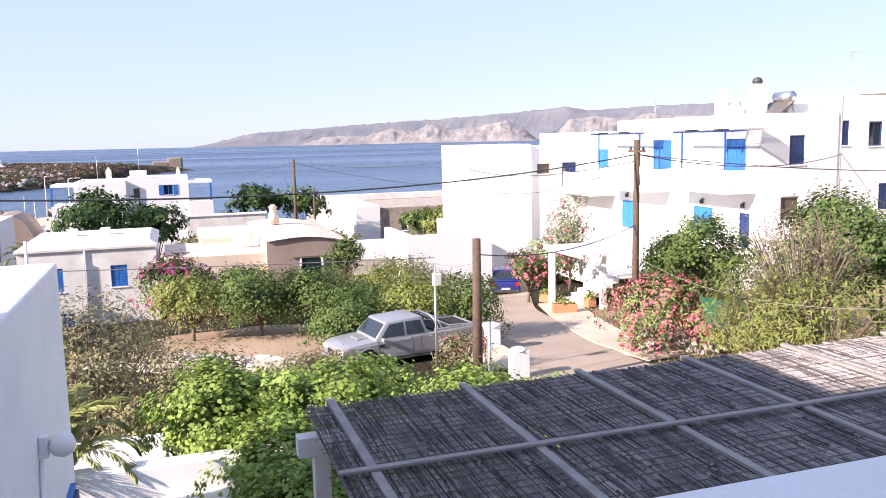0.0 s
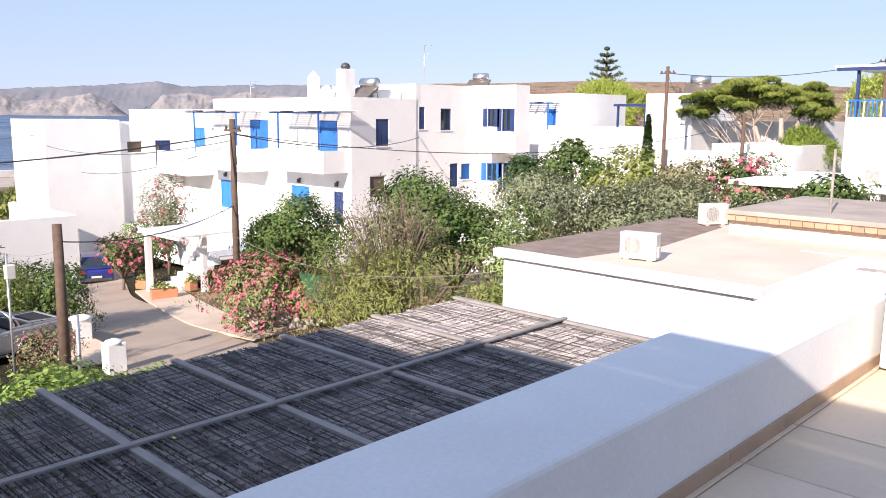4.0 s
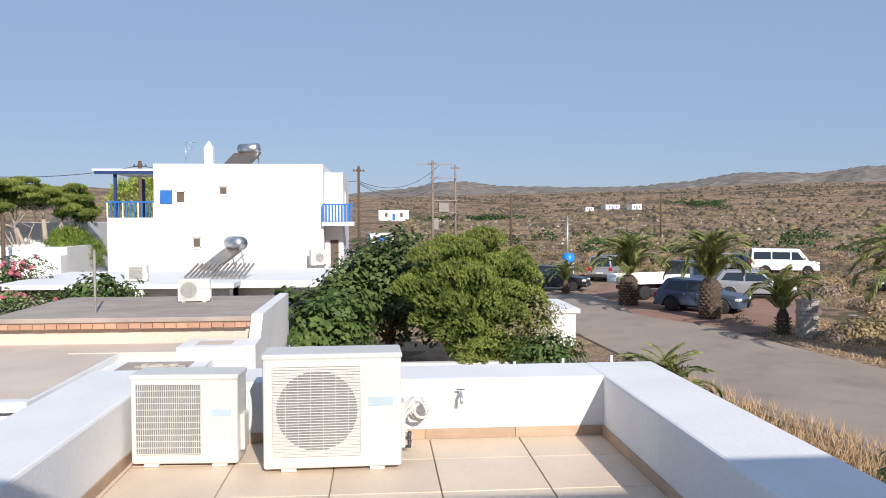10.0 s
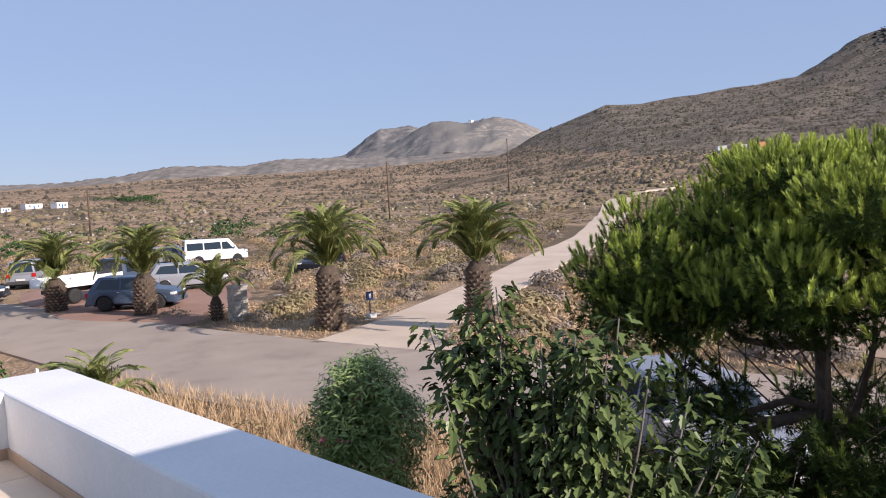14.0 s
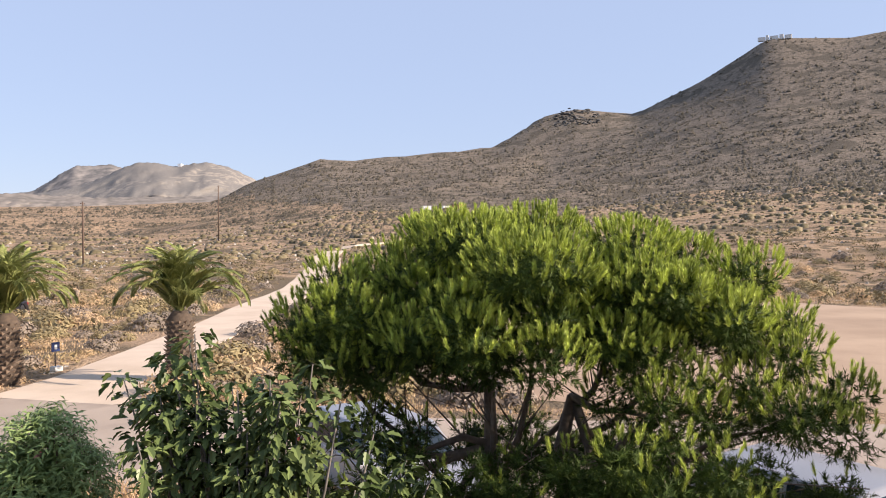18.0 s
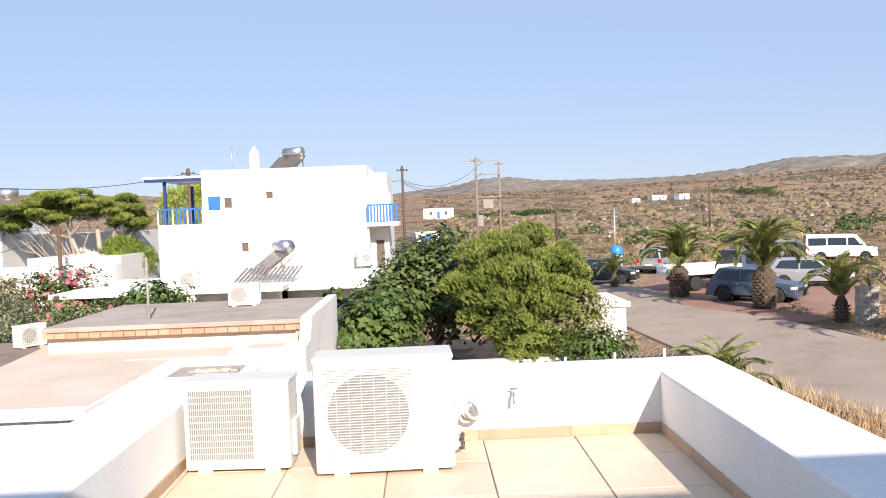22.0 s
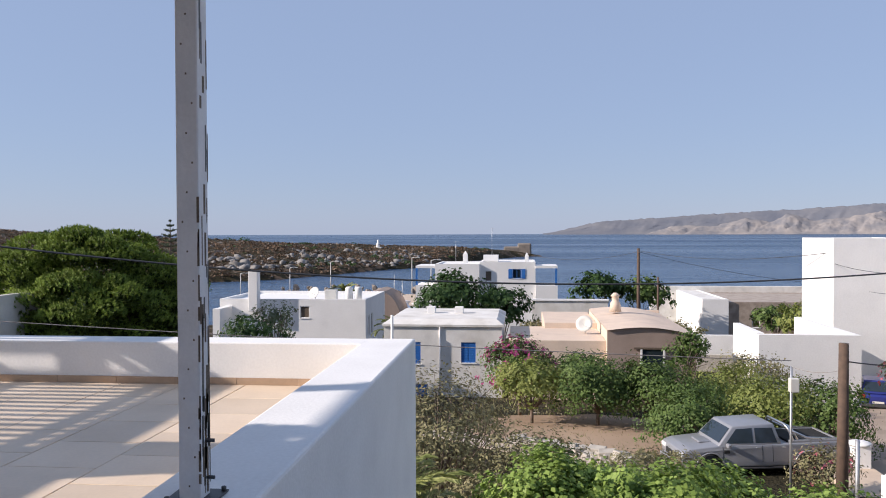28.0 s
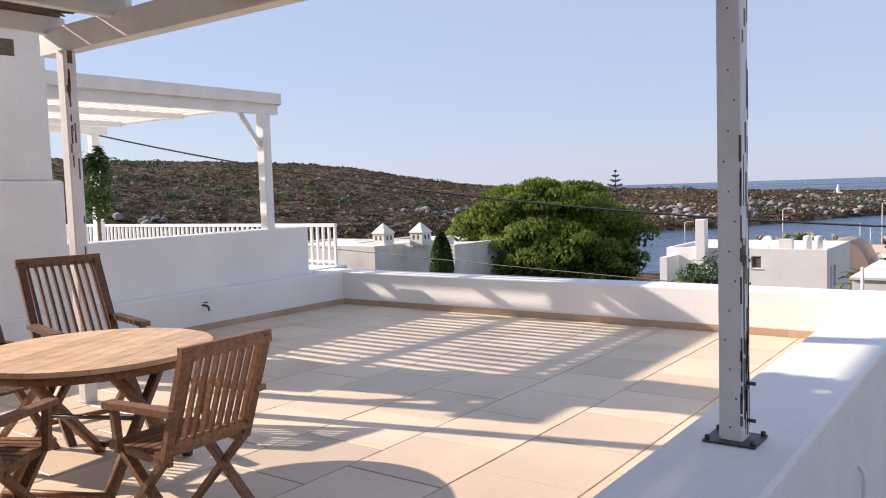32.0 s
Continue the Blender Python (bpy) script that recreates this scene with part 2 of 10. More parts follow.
reed_brown = mat("brown_reed", (0.10, 0.07, 0.05), (0.16, 0.11, 0.07), 5, 0.85, 0.3, 90, rnd="island", amount=0.5)
batten_mat = mat("grey_weathered_batten", (0.32, 0.29, 0.27), (0.24, 0.22, 0.20), 5, 0.8, 0.2, 60)
blue_paint = mat("blue_paint", (0.02, 0.13, 0.42), (0.03, 0.16, 0.46), 3, 0.5, 0.05, 30)
bright_blue = mat("light_blue_paint", (0.022, 0.17, 0.52), (0.03, 0.19, 0.55), 3, 0.5, 0.05, 30)
navy_paint = mat("dark_blue_paint", (0.015, 0.035, 0.12), (0.02, 0.045, 0.14), 3, 0.5, 0.05, 30)
pole_grey = mat("weathered_pole_wood", (0.27, 0.215, 0.175), (0.20, 0.16, 0.13), 8, 0.85, 0.3, 60)
pole_wood = mat("brown_pole_wood", (0.13, 0.085, 0.06), (0.09, 0.06, 0.045), 8, 0.85, 0.3, 60)
galvanised = mat("galvanised_steel", (0.55, 0.56, 0.57), (0.48, 0.49, 0.50), 6, 0.45, 0.05, 40, metallic=0.8)
steel_dark = mat("dark_metal", (0.06, 0.06, 0.065), (0.09, 0.09, 0.09), 6, 0.5, 0.05, 40, metallic=0.3)
black_rubber = mat("black_rubber", (0.02, 0.02, 0.021), (0.03, 0.03, 0.03), 10, 0.8, 0.1, 60)
ac_white = mat("cream_white_enamel", (0.63, 0.615, 0.57), (0.59, 0.575, 0.53), 2, 0.4, 0.03, 40)
# tone of the shaded hollow behind the guards, given to flat parts
ac_grey = mat("shaded_coil_grey", (0.24, 0.24, 0.228), (0.19, 0.19, 0.18), 5, 0.6)
terracotta = mat("terracotta", (0.50, 0.22, 0.11), (0.44, 0.19, 0.10), 5, 0.8)
rubble_stone = mat("rubble_masonry", (0.40, 0.33, 0.27), (0.26, 0.205, 0.165), 1.6, 0.95, 0.6, 5, stain=0.3)
stone_mat = mat("pale_stone", (0.46, 0.42, 0.36), (0.34, 0.31, 0.27), 4, 0.9, 0.4, 25, rnd="object", amount=0.2)
asphalt = mat("sunbleached_asphalt", (0.375, 0.300, 0.238), (0.315, 0.250, 0.198), 0.35, 0.9, 0.4, 22, stain=0.22)
concrete = mat("pale_concrete", (0.58, 0.462, 0.355), (0.50, 0.392, 0.296), 0.6, 0.9, 0.2, 20, stain=0.1)
dirt_red = mat("red_earth", (0.34, 0.20, 0.145), (0.27, 0.155, 0.11), 0.5, 0.95, 0.3, 12, stain=0.1)
plate_pale = mat("pale_blue_label", (0.44, 0.53, 0.58), (0.40, 0.49, 0.54), 4, 0.5)
pale_grout = mat("pale_grout", (0.40, 0.31, 0.23), (0.33, 0.26, 0.19), 6, 0.9)
pale_path = mat("pale_gravel", (0.56, 0.47, 0.39), (0.44, 0.36, 0.29), 1.2, 0.95, 0.5, 14, stain=0.15)
dirt = mat("reddish_dirt", (0.40, 0.285, 0.195), (0.31, 0.215, 0.145), 0.25, 0.95, 0.3, 12, stain=0.1)
bark = mat("grey_brown_bark", (0.14, 0.10, 0.075), (0.20, 0.155, 0.12), 12, 0.9, 0.6, 40)
palm_husk = mat("palm_leaf_bases", (0.27, 0.20, 0.145), (0.17, 0.125, 0.09), 8, 0.95, 0.5, 50, rnd="island", amount=0.4)
palm_bark = mat("palm_trunk", (0.10, 0.072, 0.052), (0.06, 0.044, 0.033), 8, 0.95, 0.6, 50, rnd="island", amount=0.35)
glass = glass_mat("window_glass")
chrome = mat("polished_steel", (0.70, 0.70, 0.70), (0.62, 0.62, 0.62), 3, 0.38, 0.0, 20, metallic=1.0)
panel_glass = mat("solar_panel", (0.13, 0.11, 0.09), (0.10, 0.085, 0.075), 3, 0.2)
water_mat = sea_mat("sea_water", (0.016, 0.045, 0.098), (0.027, 0.068, 0.135))
sail_cloth = mat("white_canvas", (0.78, 0.77, 0.73), (0.74, 0.72, 0.68), 3, 0.8, 0.05, 30)
plastic_blue = mat("blue_plastic", (0.02, 0.22, 0.62), (0.03, 0.25, 0.66), 3, 0.4)
slope_mat = terrain_mat("grey_brown_slope", (0.250, 0.200, 0.152), (0.205, 0.166, 0.130), (0.110, 0.092, 0.070), (0.40, 0.36, 0.31), 0.4, 0.52, 0.09)
hills_mat = terrain_mat("dry_hillside", (0.420, 0.293, 0.186), (0.330, 0.226, 0.150), (0.150, 0.114, 0.076), (0.50, 0.45, 0.39), 0.5, 0.53, 0.10)
cape_mat = terrain_mat("rocky_headland", (0.165, 0.118, 0.084), (0.115, 0.084, 0.062), (0.038, 0.033, 0.019), (0.32, 0.28, 0.24), 0.45, 0.48, 0.13)
# distance haze is mixed into the base colours from here to the cliffs
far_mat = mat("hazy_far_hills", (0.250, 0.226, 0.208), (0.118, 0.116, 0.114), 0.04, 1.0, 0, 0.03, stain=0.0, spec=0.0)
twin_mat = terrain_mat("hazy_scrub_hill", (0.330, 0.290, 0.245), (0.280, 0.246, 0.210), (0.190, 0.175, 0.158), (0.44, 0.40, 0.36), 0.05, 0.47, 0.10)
middle_mat = mat("hazed_middle_hills", (0.25, 0.220, 0.195), (0.145, 0.135, 0.122), 0.05, 1.0, 0, 0.09, stain=0.0, spec=0.0)
isle_mat = mat("hazed_island_scrub", (0.145, 0.155, 0.182), (0.200, 0.200, 0.212), 0.006, 1.0, 0, 0.05, spec=0.0)
cliff_mat = mat("hazed_island_cliffs", (0.295, 0.268, 0.252), (0.178, 0.180, 0.195), 0.018, 1.0, 0, 0.06, spec=0.0)
leaf_vine = leaf_mat("bright_vine_leaves", (0.090, 0.165, 0.028), (0.345, 0.455, 0.120), 0.28)
leaf_citrus = leaf_mat("citrus_leaves", (0.034, 0.072, 0.018), (0.135, 0.195, 0.058), 0.17)
leaf_dark = leaf_mat("dark_green_leaves", (0.028, 0.063, 0.020), (0.070, 0.126, 0.042))
leaf_olive = leaf_mat("olive_leaves", (0.090, 0.112, 0.055), (0.290, 0.315, 0.185), 0.16)
leaf_scrub = leaf_mat("dry_scrub_leaves", (0.135, 0.132, 0.062), (0.335, 0.305, 0.165), 0.2)
leaf_yellowgreen = leaf_mat("yellow_green_leaves", (0.150, 0.195, 0.045), (0.300, 0.330, 0.105))
leaf_fig = leaf_mat("fig_leaves", (0.016, 0.034, 0.009), (0.150, 0.195, 0.068), 0.06, 0.36)
leaf_pine = leaf_mat("pine_needles", (0.070, 0.115, 0.016), (0.60, 0.68, 0.150), 0.2, 0.5, 7.0, 0.3, 2.6)
leaf_pine_pale = leaf_mat("pale_pine_needles", (0.110, 0.155, 0.034), (0.400, 0.450, 0.115), 0.22, 0.5, 1.8)
leaf_pine_dark = leaf_mat("pine_needles_dark", (0.070, 0.115, 0.020), (0.285, 0.375, 0.072), 0.14, 0.5, 0.8)
leaf_oleander = leaf_mat("oleander_leaves", (0.050, 0.098, 0.024), (0.31, 0.405, 0.150), 0.16, 0.5)
leaf_norfolk = leaf_mat("norfolk_needles", (0.040, 0.060, 0.030), (0.115, 0.140, 0.078), 0.1)
leaf_palm = leaf_mat("palm_fronds", (0.072, 0.102, 0.025), (0.340, 0.355, 0.125), 0.15)
flower_pink = leaf_mat("pink_flowers", (0.410, 0.085, 0.120), (0.660, 0.245, 0.275), 0.25)
flower_magenta = leaf_mat("magenta_bracts", (0.300, 0.045, 0.140), (0.520, 0.120, 0.270), 0.25)
flower_white = leaf_mat("white_flowers", (0.780, 0.770, 0.720), (0.800, 0.800, 0.800), 0.2)
dry_grass = leaf_mat("dry_grass_blades", (0.45, 0.305, 0.165), (0.64, 0.465, 0.285), 0.3)
leaf_hill = leaf_mat("brown_hill_scrub", (0.062, 0.054, 0.038), (0.135, 0.110, 0.075), 0.15)
scrub_cape = leaf_mat("headland_scrub_leaves", (0.055, 0.038, 0.025), (0.200, 0.136, 0.092), 0.1, 0.8, 0.05)
pale_rock = mat("pale_limestone", (0.44, 0.395, 0.34), (0.34, 0.305, 0.265), 0.5, 0.95, 0.2, 8, rnd="island", amount=0.2)
cushion_mat = leaf_mat("cushion_scrub", (0.075, 0.066, 0.038), (0.260, 0.205, 0.115), 0.1)
# old needles, their colour darkened to deepen the shade within pine crowns
leaf_pine_shaded = leaf_mat("shaded_old_needles", (0.018, 0.036, 0.008), (0.070, 0.105, 0.020), 0.1, 0.6, 3.0)
leaf_olive_cushion = leaf_mat("olive_cushion_leaves", (0.190, 0.150, 0.078), (0.385, 0.310, 0.165), 0.15)
leaf_grey_cushion = leaf_mat("grey_cushion_twigs", (0.150, 0.118, 0.090), (0.330, 0.265, 0.205), 0.1)
scrub_low = leaf_mat("phrygana", (0.170, 0.135, 0.070), (0.42, 0.315, 0.165), 0.2)
dark_crag = mat("dark_crag_rock", (0.105, 0.098, 0.090), (0.065, 0.060, 0.055), 0.2, 0.95, 0.3, 6, rnd="island", amount=0.3)
grey_crag = mat("grey_crag_rock", (0.235, 0.222, 0.21), (0.12, 0.113, 0.106), 0.4, 0.95, 0.3, 6, rnd="island", amount=0.35)
brown_rock = mat("brown_coastal_rock", (0.27, 0.225, 0.185), (0.19, 0.16, 0.135), 0.5, 0.95, 0.2, 8, rnd="island", amount=0.25)


# ---- helpers ----
def mesh_from(name, verts, faces):
    me = bpy.data.meshes.new(name)
    me.from_pydata([tuple(v) for v in verts], [], faces)
    me.update()
    return me


def polys(name, co, k):
    """A mesh of loose polygons with k corners each, from an array of corners."""
    co = np.asarray(co, float).reshape(-1, 3)
    me = bpy.data.meshes.new(name)
    me.vertices.add(len(co))
    me.vertices.foreach_set("co", co.ravel())
    me.loops.add(len(co))
    me.loops.foreach_set("vertex_index", np.arange(len(co)))
    me.polygons.add(len(co) // k)
    me.polygons.foreach_set("loop_start", np.arange(0, len(co), k))
    me.update(calc_edges=True)
    return me


def obj(name, me, material, parent=None, label=""):
    if isinstance(me, bmesh.types.BMesh):
        bm, me = me, bpy.data.meshes.new(name)
        bm.to_mesh(me)
        bm.free()
    if material and not me.materials:
        me.materials.append(material)
    ob = new(name, me)
    if parent:
        ob.parent = parent
    if label:
        ob["label"] = label
    return ob


def part(name, me, material, parent, label=""):
    return obj(name, me, material, parent, label)


def thing(name, label, category, m=None, group="", kind=""):
    ob = new(name)
    ob.empty_display_size = 0.2
    if m is not None:
        ob.matrix_basis = m
    return tagged(ob, label, category, group, kind)


def box_me(name, x, y, z, bevel=0.0):
    (x0, x1), (y0, y1), (z0, z1) = x, y, z
    if not bevel:
        v = [(a, b, c) for a in (x0, x1) for b in (y0, y1) for c in (z0, z1)]
        return mesh_from(name, v, [(0, 1, 3, 2), (4, 6, 7, 5), (0, 4, 5, 1), (2, 3, 7, 6), (0, 2, 6, 4), (1, 5, 7, 3)])
    bm = bmesh.new()
    bmesh.ops.create_cube(bm, size=1)
    for v in bm.verts:
        v.co = ((x0 + x1) / 2 + v.co.x * (x1 - x0), (y0 + y1) / 2 + v.co.y * (y1 - y0), (z0 + z1) / 2 + v.co.z * (z1 - z0))
    bmesh.ops.bevel(bm, geom=bm.edges[:], offset=bevel, segments=2, affect="EDGES", profile=0.5)
    me = bpy.data.meshes.new(name)
    bm.to_mesh(me)
    bm.free()
    return me


def box(name, x, y, z, material, parent=None, bevel=0.0, label=""):
    return obj(name, box_me(name, x, y, z, bevel), material, parent, label)


def tube_data(points, radii, sides=8):
    """Corners and faces of a tapered tube along points."""
    pts = [Vector(p) for p in points]
    verts, faces = [], []
    for i, p in enumerate(pts):
        d = (pts[min(i + 1, len(pts) - 1)] - pts[max(i - 1, 0)]).normalized()
        a = d.orthogonal().normalized() if i == 0 else (a - d * a.dot(d)).normalized()
        b = d.cross(a)
        for k in range(sides):
            t = 2 * math.pi * k / sides
            verts.append(p + radii[i] * (math.cos(t) * a + math.sin(t) * b))
    for i in range(len(pts) - 1):
        for k in range(sides):
            j = (k + 1) % sides
            faces.append((i * sides + k, i * sides + j, (i + 1) * sides + j, (i + 1) * sides + k))
    faces.append(tuple(range(sides - 1, -1, -1)))
    faces.append(tuple(range((len(pts) - 1) * sides, len(pts) * sides)))
    return verts, faces


def tube(name, points, radii, material, parent=None, sides=8, label=""):
    if not hasattr(radii, "__len__"):
        radii = [radii] * len(points)
    me = mesh_from(name, *tube_data(points, radii, sides))
    for p in me.polygons:
        p.use_smooth = True
    return obj(name, me, material, parent, label)


def tubes(name, list_of, material, parent=None, sides=6, label=""):
    verts, faces = [], []
    for points, radii in list_of:
        v, f = tube_data(points, radii, sides)
        o = len(verts)
        verts += v
        faces += [tuple(i + o for i in q) for q in f]
    me = mesh_from(name, verts, faces)
    for p in me.polygons:
        p.use_smooth = True
    return obj(name, me, material, parent, label)


def lathe(name, profile, material, parent=None, sides=16, at=(0, 0, 0), label=""):
    """A turned form: profile of (radius, height) from the bottom up."""
    turn = math.pi / 4 if sides == 4 else 0.0
    verts = [(at[0] + r * math.cos(2 * math.pi * k / sides + turn), at[1] + r * math.sin(2 * math.pi * k / sides + turn), at[2] + z) for r, z in profile for k in range(sides)]
    faces = [(i * sides + k, i * sides + (k + 1) % sides, (i + 1) * sides + (k + 1) % sides, (i + 1) * sides + k) for i in range(len(profile) - 1) for k in range(sides)]
    faces += [tuple(range(sides - 1, -1, -1)), tuple(range((len(profile) - 1) * sides, len(profile) * sides))]
    me = mesh_from(name, verts, faces)
    for p in me.polygons:
        p.use_smooth = sides > 4 and len(p.vertices) == 4
    return obj(name, me, material, parent, label)


# ---- lie of the land ----
SEA = -10.6
PROF_X = [-130, -110, -90, -70, -60, -45, -35, -27, -21, -14, -8, 0, 6, 12, 40]
PROF_Z = [-13.5, -11.0, -9.8, -9.2, -8.6, -7.7, -6.6, -5.9, -5.3, -4.6, -4.0, -3.4, -3.05, -2.8, -2.5]
# bearing from +y to the left, distance of the crest, its elevation in degrees
CREST = [(-180, 900, 9), (-140, 1000, 10), (-115, 1200, 11.5), (-95.5, 1400, 12.97), (-90, 1400, 12.6), (-85.3, 1400, 13.05), (-81.2, 1400, 10.65), (-76.7, 1400, 8.62),
         (-72.6, 1400, 9.15), (-70.6, 1400, 8.76), (-67, 1300, 6.55), (-63.4, 1250, 6.24), (-56.7, 1200, 5.68), (-54.8, 1200, 5.85), (-50, 1200, 4.2), (-47.6, 1200, 2.85), (-40, 1250, 2.45),
         (-33, 1300, 2.3), (-24, 1300, 2.2), (-18, 1300, 1.95), (-10, 1400, 1.75), (-2, 1300, 1.6), (1.7, 1300, 1.5), (15, 1300, 2.0), (27, 1300, 2.45), (35, 1300, 2.5), (45, 1300, 2.2), (52, 1300, 1.4), (58, 900, -0.6)]
CAPE = [(88, 430, -1.75), (90, 430, -1.2), (95.6, 400, -1.16), (99.5, 380, -1.1), (106.2, 360, -0.75), (111.7, 350, -0.46), (117.4, 350, -0.08), (123.3, 350, 0.32),
        (129.3, 350, 1.15), (131.6, 350, 1.65), (134.7, 350, 2.06), (146, 350, 2.52), (151, 350, 2.72), (165, 400, 3.2), (180, 600, 5)]
SHORE = [(86, 425), (90, 400), (97.4, 280), (103, 238), (107, 215), (111, 208), (128, 190)]


def bearing(x, y):
    return np.degrees(np.arctan2(-x, y))


def fbm(u, v, seed, octaves=5):
    """Smooth value noise in two directions, about -1 to 1."""
    rng = np.random.default_rng(seed)
    grid, out, amp = rng.uniform(-1, 1, (64, 64)), 0.0, 1.0
    for _ in range(octaves):
        i, j = np.floor(u).astype(int), np.floor(v).astype(int)
        a, b = u - i, v - j
        a, b = a * a * (3 - 2 * a), b * b * (3 - 2 * b)
        g = [[grid[(i + p) % 64, (j + q) % 64] for q in (0, 1)] for p in (0, 1)]
        out = out + amp * ((g[0][0] * (1 - b) + g[0][1] * b) * (1 - a) + (g[1][0] * (1 - b) + g[1][1] * b) * a)
        u, v, amp = u * 2.03 + 7.1, v * 2.03 + 3.7, amp * 0.5
    return out


def land(x, y):
    """Height of the ground, for arrays."""
    x, y = np.asarray(x, float), np.asarray(y, float)
    r, b = np.hypot(x, y), bearing(x, y)
    near = np.interp(x, PROF_X, PROF_Z) + 0.9 * np.clip((y - 18) / 20, 0, 1) * np.clip((-x - 6) / 12, 0, 1)
    cb, cr, ce = np.array(CREST).T
    dist, rise = np.interp(b, cb, cr), 1.6 + np.interp(b, cb, cr) * np.tan(np.radians(np.interp(b, cb, ce)))
    k = np.clip((r - 70) / (dist - 70), 0, 2)
    grid = np.arange(-196, 76, 0.5)
    soft_line = np.convolve(1.6 + np.interp(grid, cb, cr) * np.tan(np.radians(np.interp(grid, cb, ce))), np.hanning(45) / np.hanning(45).sum(), "same")
    broad = np.interp(np.clip(b, -180, 60), grid, soft_line)
    rise = broad + (rise - broad) * np.clip(k, 0, 1) ** 5
    steep = np.where(k < 1, 0.30 * k + 0.70 * k ** 2.6, 1 - 0.9 * (k - 1) ** 2)
    far = -2.4 + (rise + 2.4) * steep
    kb, kr, ke = np.array(CAPE).T
    cd, top = np.interp(b, kb, kr), 1.6 + np.interp(b, kb, kr) * np.tan(np.radians(np.interp(b, kb, ke)))
    sb, sr = np.array(SHORE).T
    shore = np.interp(b, sb, sr)
    q = np.clip((r - shore) / (cd - shore), -0.5, 2.5)
    cape = np.where(q < 0, SEA - 1 + 6 * q, np.where(q < 1, SEA + (top - SEA) * np.clip(q, 0, 1) ** 0.55, top - 9 * (q - 1) ** 2))
    dry = np.interp(b, [126, 140], [0, 1])
    cape = np.where(q < 0, cape * (1 - dry) + dry * (-9.5), cape)
    west = np.clip((b - 56) / 4, 0, 1) * np.clip((190 - b) / 4, 0, 1)
    capes = np.clip((b - 85) / 3, 0, 1)
    seafloor = np.full_like(r, SEA - 4.0)
    w = seafloor * (1 - capes) + cape * capes
    out = far * (1 - west) + w * west
    start = np.interp(b, [-180, 20, 55, 75, 100, 128, 140, 180], [60, 60, 80, 105, 135, 140, 60, 60])
    t = np.clip((r - start) / 45, 0, 1)
    t = t * t * (3 - 2 * t)
    wob = 0.35 * np.sin(x * 0.11 + 1.3) * np.sin(y * 0.13) + 0.12 * np.sin(x * 0.45) * np.sin(y * 0.5 + 1)
    wild = np.clip((r - 45) / 60, 0, 1) * (out > SEA - 0.2)
    ripple = 0.010 * r * fbm(x / 160 + 20, y / 160 + 30, 4, 5) - 0.006 * r * (0.4 - np.abs(fbm(x / 90 + 50, y / 90 + 11, 9, 3)))
    return near * (1 - t) + out * t + wild * wob * np.clip(1 - west, 0.25, 1) + ripple * np.clip((r - 90) / 100, 0, 1) * np.clip(dist / np.maximum(r, 1) - 0.9, 0, 1) * (1 - west) + 0.6 * ripple * west * wild


def gz(x, y):
    return float(land(np.array([x]), np.array([y]))[0])


rings = np.concatenate([np.arange(1.0, 60, 0.8), np.geomspace(60, 2600, 150)])
angles = np.radians(np.arange(0, 360, 0.75))
RR, AA = np.meshgrid(rings, angles, indexing="ij")
GX, GY = -RR * np.sin(AA), RR * np.cos(AA)
GZ = land(GX, GY)
na = len(angles)
idx = np.arange(len(rings) * na).reshape(len(rings), na)
quad = np.stack([idx[:-1], np.roll(idx, -1, 1)[:-1], np.roll(idx, -1, 1)[1:], idx[1:]], -1).reshape(-1, 4)
ground_me = bpy.data.meshes.new("ground")
ground_me.from_pydata(np.stack([GX, GY, GZ], -1).reshape(-1, 3).tolist(), [], [tuple(range(na))] + quad.tolist())
ground_me.materials.append(hills_mat)
ground_me.materials.append(cape_mat)
ground_me.materials.append(slope_mat)
mid_r = np.repeat(rings[:-1], na)
mid_b = (np.tile(np.degrees(angles), len(rings) - 1) + 180) % 360 - 180
foot_of_hill = 1300 * np.clip((mid_b + 64) / 20, 0, 1) ** 2 + 330 + 60 * np.sin(mid_b * 0.21) + 30 * np.sin(mid_b * 0.9)
west_side = (mid_b > 60) | (mid_b < -175)
which = np.concatenate([[0], np.where(west_side, 1, np.where((mid_r > foot_of_hill) & (mid_b < -44), 2, 0))])
ground_me.polygons.foreach_set("material_index", which.astype(np.int32))
ground_me.polygons.foreach_set("use_smooth", np.ones(len(which), bool))
ground_me.update()
ground = tagged(obj("ground", ground_me, None), "dry stony ground with brown grass and low scrub", "ground", kind="structure")

sea_bm = bmesh.new()
bmesh.ops.create_circle(sea_bm, cap_ends=True, segments=128, radius=4950)
for v in sea_bm.verts:
    v.co.z = SEA
water = tagged(obj("water", sea_bm, water_mat), "calm deep blue sea with faint ripples", "sea", kind="structure")


